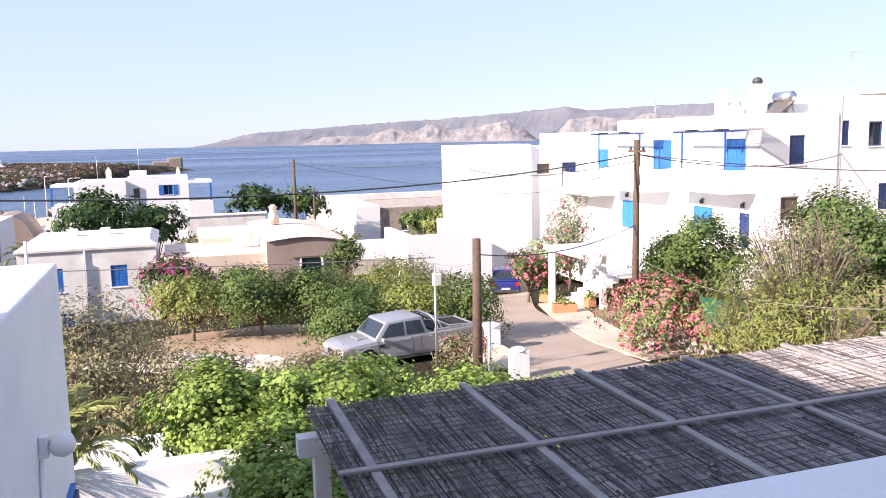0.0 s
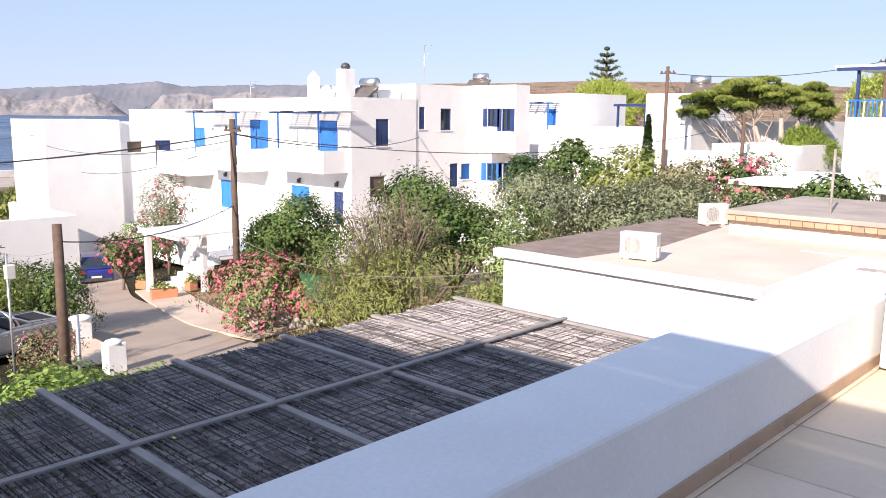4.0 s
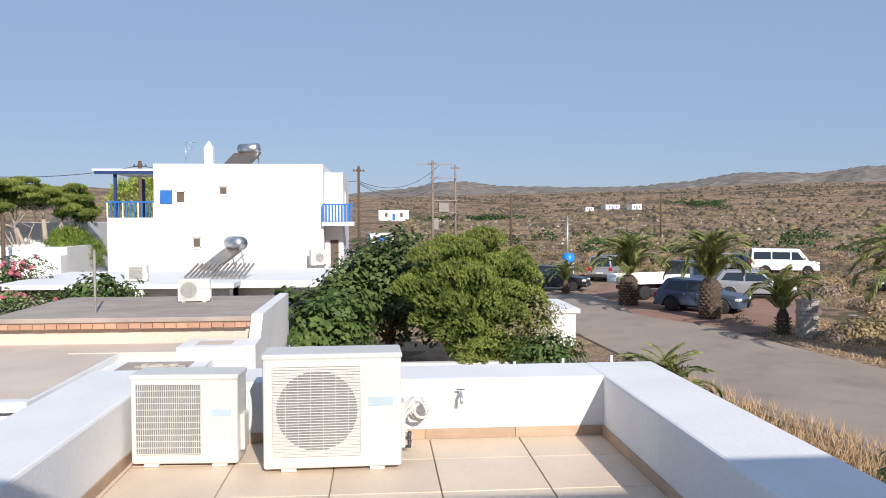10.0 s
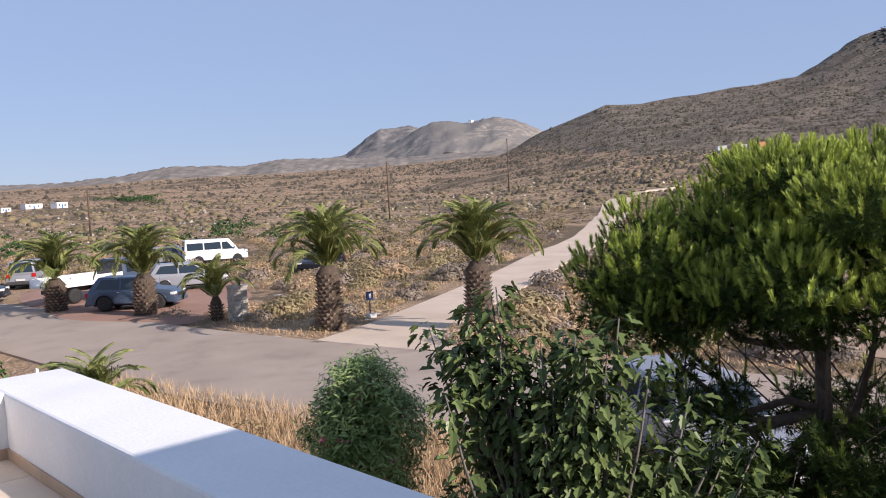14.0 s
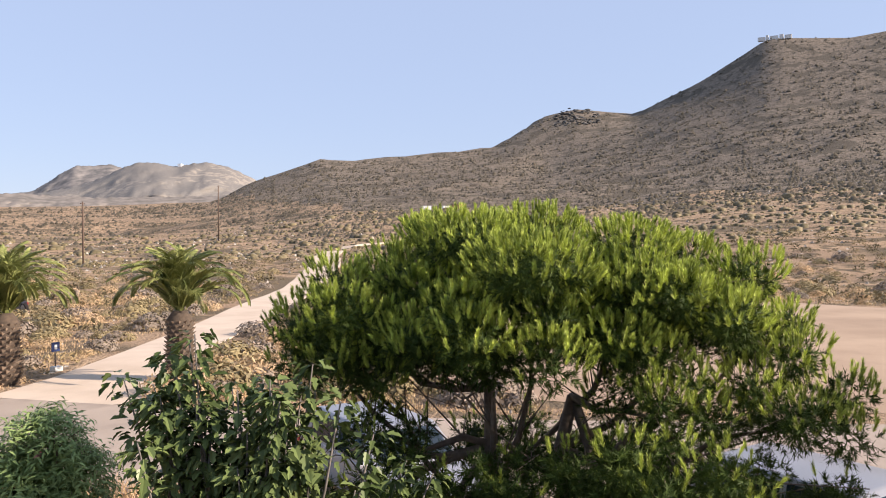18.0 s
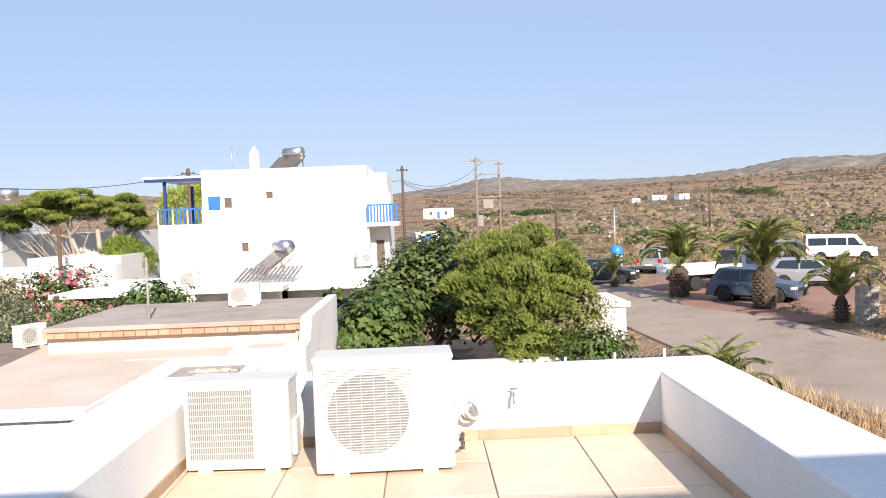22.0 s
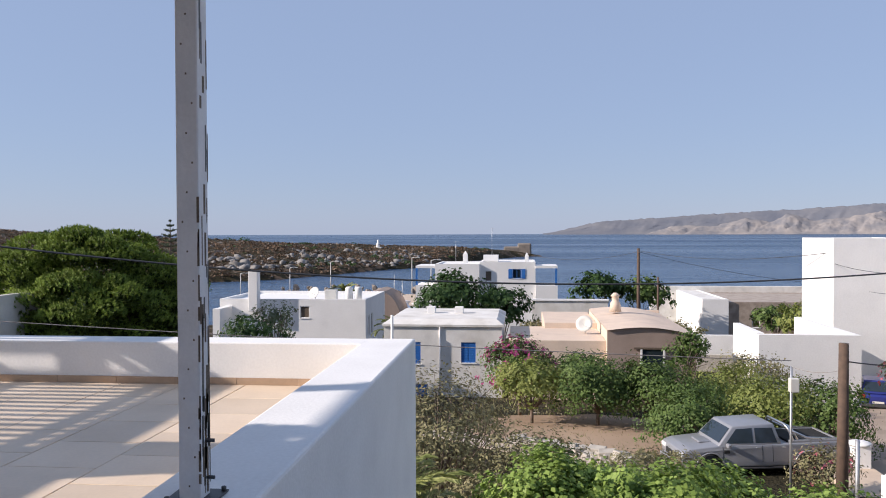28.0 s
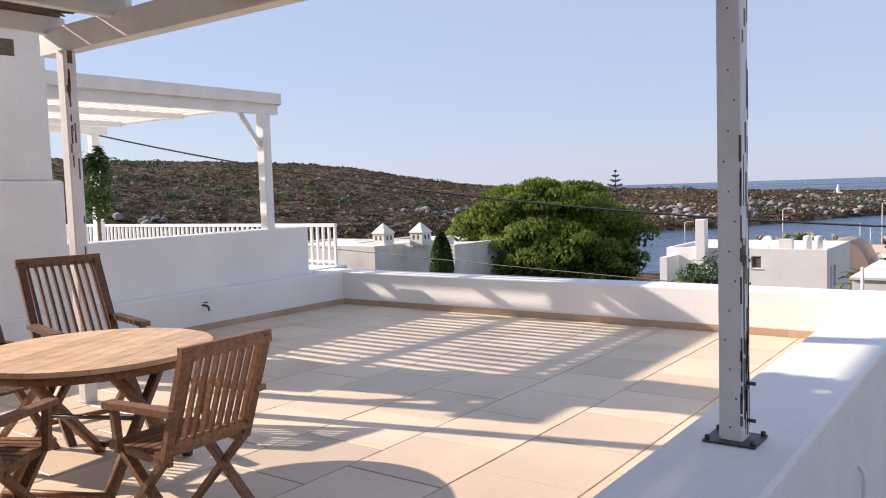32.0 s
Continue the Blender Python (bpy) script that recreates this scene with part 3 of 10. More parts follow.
# ---- distance: far hills and the island ----
def ridge(name, rows, dist, depth, foot, material, label, category, seed=1, relief=0.2, grain=0.9):
    """A range of hills along an arc: rows of bearing and elevation, both in degrees."""
    rb, re = zip(*sorted(rows))
    bs = np.arange(rb[0], rb[-1] + 0.01, 0.1)
    el = np.convolve(np.pad(np.interp(bs, rb, re), 2, "edge"), np.ones(5) / 5, "valid")
    B, S = np.meshgrid(bs, np.linspace(0, 1, 40), indexing="ij")
    top = 1.6 + dist * np.tan(np.radians(el))[:, None]
    bend = S * (1 - S) * 4
    n1 = fbm(B * grain + 0.35 * S * 6, S * 2.2 + 5, seed)
    gully = np.abs(fbm(B * grain * 2.2 + S * 1.5 + 9, S * 1.3, seed + 40, 4))
    d = dist - depth * (1 - S) + depth * 0.12 * n1 * bend
    z = foot + (top - foot) * (S ** 0.85 + bend * (relief * n1 - 0.35 * relief * (1 - gully))) + dist * 0.0007 * fbm(B * 4, S * 0 + 2, seed + 7, 3) * (S > 0.95)
    a = np.radians(B)
    v = np.stack([-d * np.sin(a), d * np.cos(a), z], -1)
    back = np.stack([-(dist + depth) * np.sin(a[:, :1]), (dist + depth) * np.cos(a[:, :1]), np.full((len(bs), 1), foot - 5.0)], -1)
    v = np.concatenate([v, back], 1)
    n, m = v.shape[:2]
    f = [(i * m + j, (i + 1) * m + j, (i + 1) * m + j + 1, i * m + j + 1) for i in range(n - 1) for j in range(m - 1)]
    ob = obj(name, mesh_from(name, v.reshape(-1, 3).tolist(), f), material)
    for p in ob.data.polygons:
        p.use_smooth = True
    return tagged(ob, label, category, kind="structure")


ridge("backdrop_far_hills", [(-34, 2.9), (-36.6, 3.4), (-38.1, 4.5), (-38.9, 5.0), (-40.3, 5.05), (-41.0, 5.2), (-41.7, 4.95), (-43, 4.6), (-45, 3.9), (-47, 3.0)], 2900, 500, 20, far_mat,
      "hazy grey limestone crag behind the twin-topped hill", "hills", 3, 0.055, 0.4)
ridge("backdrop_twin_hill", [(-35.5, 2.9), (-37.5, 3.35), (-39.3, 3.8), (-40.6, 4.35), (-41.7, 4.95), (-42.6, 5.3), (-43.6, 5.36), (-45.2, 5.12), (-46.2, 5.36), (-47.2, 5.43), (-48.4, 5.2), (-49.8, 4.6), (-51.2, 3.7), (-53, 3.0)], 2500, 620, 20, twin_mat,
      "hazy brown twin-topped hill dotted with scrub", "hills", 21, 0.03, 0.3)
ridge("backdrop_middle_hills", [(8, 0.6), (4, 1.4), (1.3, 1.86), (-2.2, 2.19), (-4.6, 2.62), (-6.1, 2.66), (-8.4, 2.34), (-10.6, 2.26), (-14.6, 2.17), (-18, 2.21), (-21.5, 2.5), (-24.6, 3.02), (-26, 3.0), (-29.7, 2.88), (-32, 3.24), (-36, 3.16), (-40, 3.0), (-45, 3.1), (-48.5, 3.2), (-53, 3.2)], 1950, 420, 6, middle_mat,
      "low scrub hills greyed with haze behind the plain", "hills", 12, 0.05, 0.5)
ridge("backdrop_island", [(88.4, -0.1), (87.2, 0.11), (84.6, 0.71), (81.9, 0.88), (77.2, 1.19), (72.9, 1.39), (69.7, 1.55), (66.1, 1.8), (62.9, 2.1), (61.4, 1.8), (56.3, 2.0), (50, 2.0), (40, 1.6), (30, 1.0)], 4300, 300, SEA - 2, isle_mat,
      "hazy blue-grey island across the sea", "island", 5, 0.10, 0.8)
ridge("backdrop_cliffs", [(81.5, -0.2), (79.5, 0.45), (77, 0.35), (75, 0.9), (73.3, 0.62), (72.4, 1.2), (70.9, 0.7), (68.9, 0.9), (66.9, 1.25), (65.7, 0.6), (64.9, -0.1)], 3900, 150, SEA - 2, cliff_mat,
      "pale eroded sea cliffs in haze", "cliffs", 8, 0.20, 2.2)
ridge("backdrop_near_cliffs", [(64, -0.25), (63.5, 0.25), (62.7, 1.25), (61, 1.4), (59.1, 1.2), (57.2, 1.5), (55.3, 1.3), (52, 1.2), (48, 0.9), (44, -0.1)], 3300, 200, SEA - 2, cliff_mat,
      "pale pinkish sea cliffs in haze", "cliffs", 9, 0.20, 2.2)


# ---- roads ----
def strip(name, line, widths, lift, material, label, category, kerb=0.0):
    """A road that follows the ground along a line of points."""
    pts = [Vector((x, y)) for x, y in line]
    fine, wid = [], []
    for i in range(len(pts) - 1):
        p0, p1, p2, p3 = pts[max(i - 1, 0)], pts[i], pts[i + 1], pts[min(i + 2, len(pts) - 1)]
        n = max(2, int((p2 - p1).length / 0.7))
        for k in range(n):
            t = k / n
            fine.append(0.5 * (2 * p1 + (p2 - p0) * t + (2 * p0 - 5 * p1 + 4 * p2 - p3) * t * t + (3 * p1 - p0 - 3 * p2 + p3) * t ** 3))
            wid.append(widths[i] * (1 - t) + widths[i + 1] * t)
    fine.append(pts[-1])
    wid.append(widths[-1])
    verts, faces = [], []
    for i, p in enumerate(fine):
        d = (fine[min(i + 1, len(fine) - 1)] - fine[max(i - 1, 0)]).normalized()
        s = Vector((d.y, -d.x))
        for u in (-0.52, -0.5, -0.25, 0, 0.25, 0.5, 0.52):
            q = p + s * wid[i] * u
            verts.append((q.x, q.y, max(gz(q.x, q.y), gz(p.x, p.y) - 0.1) + (lift * max(1.0, p.length / 45) if i > 1 else 0.03) - (0.5 if abs(u) > 0.51 else 0)))
    for i in range(len(fine) - 1):
        for k in range(6):
            faces.append((i * 7 + k, i * 7 + k + 1, i * 7 + k + 8, i * 7 + k + 7))
    ob = obj(name, mesh_from(name, verts, faces), material)
    return tagged(ob, label, category, kind="structure")


strip("road_lane", [(-16.5, 11.6), (-20.5, 11.7), (-24.5, 12.7), (-29, 13.9), (-34, 15.0), (-40, 17.4), (-47, 20)], [4.2, 3.9, 3.6, 3.2, 3.0, 3.0, 3.0], 0.06, asphalt, "narrow sunbleached asphalt village lane", "road")
strip("pavement_lane", [(-20.2, 14.9), (-23.6, 14.9), (-26.5, 15.6), (-30, 16.6), (-35, 18.2)], [1.9, 1.6, 1.7, 1.8, 1.8], 0.10, concrete, "pale concrete kerb strip beside the lane", "pavement")
strip("road_main", [(9.0, 70), (9.4, 58), (10.0, 48), (10.8, 40), (11.2, 33), (11.7, 26), (12.4, 20), (13.5, 14), (15.2, 8), (17.5, 2), (20, -5), (23, -14)], [5.5, 5.5, 5.4, 5.4, 5.6, 6.0, 6.4, 6.4, 6.2, 6, 6, 6], 0.05, asphalt, "sunbleached grey asphalt country road", "road")
strip("road_track", [(15.2, 19.6), (19, 21.8), (24, 24.5), (33, 29.2), (47, 37), (66, 48), (90, 63), (115, 80), (128, 88)], [5.5, 3.6, 3.2, 3.2, 3.4, 3.6, 4.0, 4.2, 4.2], 0.05, concrete, "pale concrete track climbing into the scrub", "track")
strip("road_track_far", [(146, 96.5), (152, 98), (158, 98.5), (164, 98)], [3, 3, 3, 3], 0.14, concrete, "pale dirt track far up the slope", "track")


def yard(name, cx, cy, rx, ry, turn, lift, material, label):
    verts = [(cx, cy, gz(cx, cy) + lift)]
    n, rows = 48, 10
    c, s = math.cos(radians(turn)), math.sin(radians(turn))
    for k in range(1, rows + 1):
        for i in range(n):
            a = 2 * math.pi * i / n
            w = k / rows * (1 + 0.06 * math.sin(3 * a + 1) + 0.04 * math.sin(7 * a))
            x, y = rx * w * math.cos(a), ry * w * math.sin(a)
            px, py = cx + c * x - s * y, cy + s * x + c * y
            verts.append((px, py, gz(px, py) + lift * (1 if k < rows else 0.2)))
    faces = [(0, 1 + i, 1 + (i + 1) % n) for i in range(n)]
    faces += [(1 + k * n + i, 1 + (k + 1) * n + i, 1 + (k + 1) * n + (i + 1) % n, 1 + k * n + (i + 1) % n) for k in range(rows - 1) for i in range(n)]
    return tagged(obj(name, mesh_from(name, verts, faces), material), label, "dirt yard", kind="structure")


yard("ground_parking", 18.5, 45, 5.5, 14, -14, 0.07, dirt_red, "reddish bare dirt parking strip")
yard("ground_turning", 38, 3, 17, 19, 0, 0.08, dirt, "pale reddish dirt turning area")
strip("pavement_garden_path", [(-31, -3.2), (-28.6, -0.4), (-26.6, 1.9), (-24.6, 4.2), (-23.4, 6.2)], [1.4, 1.6, 1.7, 1.6, 1.4], 0.07, pale_path, "pale gravel garden path", "path")
yard("ground_orchard", -32, 3.0, 5.5, 4.5, 0, 0.07, dirt, "reddish dug garden soil under the trees")


# ---- the terrace: floor, parapets, building below ----
def structure(ob, label, category):
    return tagged(ob, label, category, kind="structure")


AW0, AW1, AE0, AE1, AN0, AN1 = -1.60, -1.03, 2.34, 2.91, 6.75, 7.32
BW0, BW1, BN0, BN1, BS = -8.27, -7.85, -1.10, -0.58, -7.68
PH = 0.45
structure(box("floor", (BW1 - 0.02, AE0 + 0.02), (BS - 0.02, BN0 + 0.1), (-0.30, -0.012), grout_mat), "grouted bed of the tiled roof terrace", "floor")
structure(box("floor_north", (AW1 - 0.05, AE0 + 0.02), (BN0 + 0.1, AN0 + 0.02), (-0.30, -0.012), pale_grout), "grouted bed of the tiled roof terrace", "floor")
structure(box("wall_parapet_west", (AW0, AW1), (BN1 - 0.1, AN1), (-4.6, PH), plaster, bevel=0.02), "low white plastered parapet of the roof terrace", "parapet")
structure(box("wall_parapet_north", (AW1 - 0.01, AE0 + 0.01), (AN0, AN1 - 0.003), (-4.6, PH - 0.003), plaster, bevel=0.012), "low white plastered parapet behind the air conditioners", "parapet")
structure(box("wall_parapet_east", (AE0, AE1), (-8.6, AN1), (-4.6, PH), plaster, bevel=0.02), "low white plastered parapet facing the road", "parapet")
structure(box("wall_parapet_corner", (BW0, AW1 - 0.003), (BN0, BN1), (-5.2, PH - 0.003), plaster, bevel=0.02), "white plastered parapet that carries a pergola post", "parapet")
structure(box("wall_parapet_sea", (BW0 + 0.003, BW1), (BS - 0.6, BN0 + 0.02), (-5.6, PH - 0.006), plaster, bevel=0.015), "low white plastered parapet facing the sea", "parapet")
structure(box("wall_south_ledge", (BW1 - 0.01, 1.6), (BS - 0.22, BS), (-0.3, PH + 0.005), plaster, bevel=0.012), "white plastered base wall with a ledge", "wall")
structure(box("wall_south_upper", (-7.42, -3.9), (BS - 0.60, BS - 0.22), (PH - 0.1, 1.115), plaster, bevel=0.02), "white plastered dividing wall of the next terrace", "wall")
structure(box("wall_south_low", (-3.9, 1.6), (BS - 0.60, BS - 0.22), (PH - 0.1, 0.98), plaster, bevel=0.02), "white plastered dividing wall of the next terrace", "wall")
structure(box("floor_next_terrace", (-8.6, 2.0), (-18.5, BS - 0.60), (-0.4, 0.46), plaster, bevel=0.01), "white rendered floor of the next terrace", "floor")
# unseen upper room behind the camera, sized to shade the terrace, and the storey below
structure(box("wall_unseen_room", (1.5, 4.4), (-8.5, -0.28), (0.0, 3.05), plaster, bevel=0.02), "unseen white plastered upper room that shades the terrace", "wall")
# unseen slab with its block and columns, added to shade the low reed mat
structure(box("wall_slab_bearer", (1.52, 4.38), (-9.3, -5.05), (3.05, 5.0), plaster, bevel=0.02), "unseen white block added to carry the shading slab", "wall")
structure(box("roof_shade_slab", (-3.4, 4.6), (-9.3, -5.05), (5.0, 5.14), plaster, bevel=0.01), "unseen white slab added to shade the reed mat", "roof")
for x_, y_ in ((-3.25, -9.15), (0.4, -9.15)):
    structure(box("column_shade_slab", (x_ - 0.1, x_ + 0.1), (y_ - 0.1, y_ + 0.1), (0.46, 5.0), plaster, bevel=0.01), "slim unseen column added under the shading slab", "column")
structure(box("wall_storey_below", (AW0 + 0.05, AE1 - 0.05), (-8.4, AN1 - 0.05), (-5.0, -0.31), plaster), "white plastered storey below the terrace", "wall")
structure(box("wall_storey_below_wing", (BW0 + 0.05, AW0 + 0.04), (-8.3, BN1 - 0.06), (-5.6, -0.31), plaster), "white plastered wing below the terrace", "wall")
structure(box("wall_next_house", (-8.5, 2.9), (-18.4, -8.42), (-5.6, -0.41), plaster), "white plastered neighbouring storey", "wall")

# blue window, lamp and conduit on the wing's outer wall
win = thing("window_wing", "blue wooden window in the white outer wall", "window", pose(-7.45, BN1, -2.35), kind="structure")
box("window_frame", (-0.45, 0.45), (0.0, 0.05), (-0.65, 0.65), blue_paint, win, 0.006)
for sx in (-0.4, 0.02):
    box("shutter", (sx, sx + 0.38), (0.05, 0.08), (-0.6, 0.6), navy_paint, win, 0.004)
lampw = thing("wall_lamp", "white globe lamp on the outer wall", "lamp", pose(-6.4, BN1, -0.78))
box("bracket", (-0.05, 0.05), (0, 0.07), (-0.09, 0.09), timber_white, lampw, 0.01)
lathe("globe", [(0.03, 0), (0.08, 0.03), (0.105, 0.1), (0.08, 0.17), (0.02, 0.2)], sail_cloth, lampw, at=(0, 0.17, -0.1), label="round white glass globe")
tube("arm", [(0, 0.05, 0), (0, 0.17, -0.05)], 0.02, timber_white, lampw)
tube("conduit", [(0.05, 0.02, -0.1), (0.3, 0.02, -0.75), (0.3, 0.02, -1.6)], 0.02, timber_white, lampw, label="white painted conduit")

# tiles: the pieces of the floor
tile_me = {}


def tile_mesh(w, d):
    key = (round(w, 2), round(d, 2))
    if key not in tile_me:
        w2, d2 = key[0] / 2 - 0.0045, key[1] / 2 - 0.0045
        e = 0.003
        v = [(-w2, -d2, -0.012), (w2, -d2, -0.012), (w2, d2, -0.012), (-w2, d2, -0.012), (-w2, -d2, -e), (w2, -d2, -e), (w2, d2, -e), (-w2, d2, -e),
             (-w2 + e, -d2 + e, 0), (w2 - e, -d2 + e, 0), (w2 - e, d2 - e, 0), (-w2 + e, d2 - e, 0)]
        f = [(0, 1, 5, 4), (1, 2, 6, 5), (2, 3, 7, 6), (3, 0, 4, 7), (4, 5, 9, 8), (5, 6, 10, 9), (6, 7, 11, 10), (7, 4, 8, 11), (8, 9, 10, 11)]
        tile_me[key] = mesh_from("tile", v, f)
        tile_me[key].materials.append(tile_mat)
    return tile_me[key]


TILE = 0.67


def lay(parent, x0, x1, y0, y1, ox, oy, shift):
    row = 0
    y = oy - math.ceil((oy - y0) / TILE) * TILE
    while y < y1 - 0.02:
        a0, a1 = max(y, y0), min(y + TILE, y1)
        o = ox + (row % 2) * shift
        x = o - math.ceil((o - x0) / TILE) * TILE
        while x < x1 - 0.02:
            b0, b1 = max(x, x0), min(x + TILE, x1)
            if b1 - b0 > 0.03 and a1 - a0 > 0.03:
                t = part("tile", tile_mesh(b1 - b0, a1 - a0), None, parent)
                t.location = ((b0 + b1) / 2, (a0 + a1) / 2, 0.0008 * math.sin(17 * b0 + 5 * a0))
            x += TILE
        y += TILE
        row += 1


floor_ob, floor_n = bpy.data.objects["floor"], bpy.data.objects["floor_north"]
lay(floor_n, AW1, AE0, BN0 + 0.1, AN0, 1.02, 5.57, 0.0)
lay(floor_ob, BW1, 1.5, BS, BN0 + 0.1, -7.85, -7.68, 0.33)

skirt_me = {}


def skirting(name, p, q, normal):
    """Skirting tiles along a wall, 75 mm high."""
    holder = structure(new(name), "brown tile skirting at the foot of the parapet", "skirting")
    length = math.hypot(q[0] - p[0], q[1] - p[1])
    n = max(1, round(length / TILE))
    along_x = abs(q[0] - p[0]) > abs(q[1] - p[1])
    step = length / n
    key = (along_x, round(step, 3))
    if key not in skirt_me:
        w = step / 2 - 0.002
        skirt_me[key] = box_me("skirting_tile", (-w, w) if along_x else (-0.006, 0.006), (-0.006, 0.006) if along_x else (-w, w), (0.001, 0.075))
        skirt_me[key].materials.append(skirt_mat)
    for i in range(n):
        t = (i + 0.5) / n
        s = part("skirting_tile", skirt_me[key], None, holder)
        s.location = (p[0] + (q[0] - p[0]) * t + normal[0] * 0.007, p[1] + (q[1] - p[1]) * t + normal[1] * 0.007, 0)


skirting("baseboard_west", (AW1, BN0), (AW1, AN0), (1, 0))
skirting("baseboard_east", (AE0, -0.2), (AE0, AN0), (-1, 0))
skirting("baseboard_north", (AW1, AN0), (AE0, AN0), (0, -1))
skirting("baseboard_sea", (BW1, BS), (BW1, BN0), (1, 0))
skirting("baseboard_south", (BW1, BS), (1.4, BS), (0, 1))
skirting("baseboard_corner", (BW1, BN0), (AW1, BN0), (0, -1))


# ---- air conditioners ----
def grille(name, w, h, bars_v, bars_h, material, parent, y):
    """Crossing wires of a guard, standing in the plane y."""
    boxes = []
    for i in range(bars_v + 1):
        x = -w / 2 + w * i / bars_v
        boxes.append((x - 0.0014, x + 0.0014, y - 0.006, y, -h / 2, h / 2))
    for i in range(bars_h + 1):
        z = -h / 2 + h * i / bars_h
        boxes.append((-w / 2, w / 2, y - 0.007, y - 0.001, z - 0.0026, z + 0.0026))
    v, f = [], []
    for x0, x1, y0, y1, z0, z1 in boxes:
        o = len(v)
        v += [(a, b, c) for a in (x0, x1) for b in (y0, y1) for c in (z0, z1)]
        f += [tuple(o + i for i in q) for q in ((0, 1, 3, 2), (4, 6, 7, 5), (0, 4, 5, 1), (2, 3, 7, 6), (0, 2, 6, 4), (1, 5, 7, 3))]
    return part(name, mesh_from(name, v, f), material, parent)


def ring_fan(parent, cx, cz, r, y, material):
    lathe_me = []
    for k in range(24):
        a = 2 * math.pi * k / 24
        lathe_me.append((cx + r * math.cos(a), y, cz + r * math.sin(a)))
    v = [(cx, y, cz)] + lathe_me
    f = [(0, 1 + k, 1 + (k + 1) % 24) for k in range(24)]
    return part("fan_hollow_disc", mesh_from("fan_hollow_disc", v, f), material, parent, "flat disc coloured for the dark fan hollow")


def air_conditioner(m, w, h, d, gx, gw, gh, label, fan, group=""):
    """Outdoor unit, front towards -y, base at its own zero."""
    ac = thing("air_conditioner", label, "air conditioner", m, group)
    box("casing", (-w / 2, w / 2), (0, d), (0.022, h), ac_white, ac, 0.018)
    box("lid", (-w / 2 - 0.006, w / 2 + 0.006), (-0.006, d + 0.006), (h - 0.03, h + 0.008), ac_white, ac, 0.012)
    # flat backing and disc, the grey ones coloured as the casing's inner shade
    hold = part("grille_backing", box_me("grille_backing", (gx - gw / 2, gx + gw / 2), (-0.004, 0.004), (h / 2 + 0.02 - gh / 2, h / 2 + 0.02 + gh / 2)), ac_grey if not fan else ac_white, ac, "flat panel for the shaded coil behind the guard")
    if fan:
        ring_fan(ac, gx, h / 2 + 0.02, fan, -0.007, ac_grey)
    nv, nh = (30, 11) if not fan else (7, int(gh / 0.0175))
    g = grille("grille", gw, gh, nv, nh, ac_white, ac, -0.008)
    g.location = (gx, 0, h / 2 + 0.02)
    for sx in (-0.32, 0.32):
        box("foot", (sx * w - 0.05, sx * w + 0.05), (0.01, d - 0.01), (0, 0.022), ac_white, ac, 0.006)
    box("valve_cover", (w / 2 - 0.002, w / 2 + 0.03), (d * 0.25, d * 0.75), (h * 0.15, h * 0.55), ac_white, ac, 0.01)
    box("maker_plate", (w * 0.26, w * 0.44), (-0.004, 0.002), (h * 0.56, h * 0.63), plate_pale, ac)
    return ac


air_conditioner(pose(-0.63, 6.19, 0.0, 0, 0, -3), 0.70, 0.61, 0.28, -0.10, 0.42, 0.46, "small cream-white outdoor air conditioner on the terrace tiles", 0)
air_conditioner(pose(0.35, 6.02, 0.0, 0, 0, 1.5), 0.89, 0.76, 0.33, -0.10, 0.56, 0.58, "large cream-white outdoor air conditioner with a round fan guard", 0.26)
pipes = thing("pipe_bundle", "white insulated pipes coiled beside the air conditioner", "pipes", pose(0.86, 6.45, 0.0))
for k, r in enumerate((0.085, 0.070, 0.055)):
    ring = [(0.07 + 0.012 * k + r * math.sin(a), 0.18 - 0.035 * k, 0.26 - r * math.cos(a)) for a in np.linspace(-2.7, 2.9, 15)]
    tube("pipe", [(-0.06, -0.08, 0.30 - 0.05 * k), (-0.02, 0.04, 0.33 - 0.04 * k)] + ring, 0.012, ac_white, pipes, 6)
tube("drain_hose", [(-0.05, -0.1, 0.2), (-0.01, 0.0, 0.12), (0.0, 0.06, 0.02)], 0.011, ac_white, pipes, 6)
for z in (0.05, 0.11):
    tube("valve", [(-0.05, -0.07, z), (0.0, -0.07, z), (0.0, -0.07, z + 0.045)], 0.014, steel_dark, pipes, 6, "dark brass valve")
tube("loop", [(-1.12 + 0.03 * math.sin(a), -0.06, 0.32 - 0.16 * math.cos(a)) for a in np.linspace(0.4, 3.0, 7)], 0.012, ac_white, pipes, 6, "white pipe loop")


def tap(m, label):
    t = thing("water_tap", label, "tap", m)
    metal = galvanised if "chrome" in label else steel_dark
    tube("pipe", [(0, 0, 0), (0, -0.07, 0)], 0.013, metal, t, 8)
    tube("spout", [(0, -0.05, 0), (0, -0.09, -0.005), (0, -0.11, -0.03), (0, -0.11, -0.06)], 0.013, metal, t, 8)
    box("handle", (-0.03, 0.03), (-0.065, -0.05), (0.03, 0.04), steel_dark, t, 0.004)
    tube("stem", [(0, -0.058, 0), (0, -0.058, 0.035)], 0.006, galvanised, t, 6)
    return t


tap(pose(1.25, AN0, 0.34), "chrome garden tap on the white parapet")
tap(pose(-5.45, BS, 0.30, 0, 0, 180), "dark garden tap on the white wall")


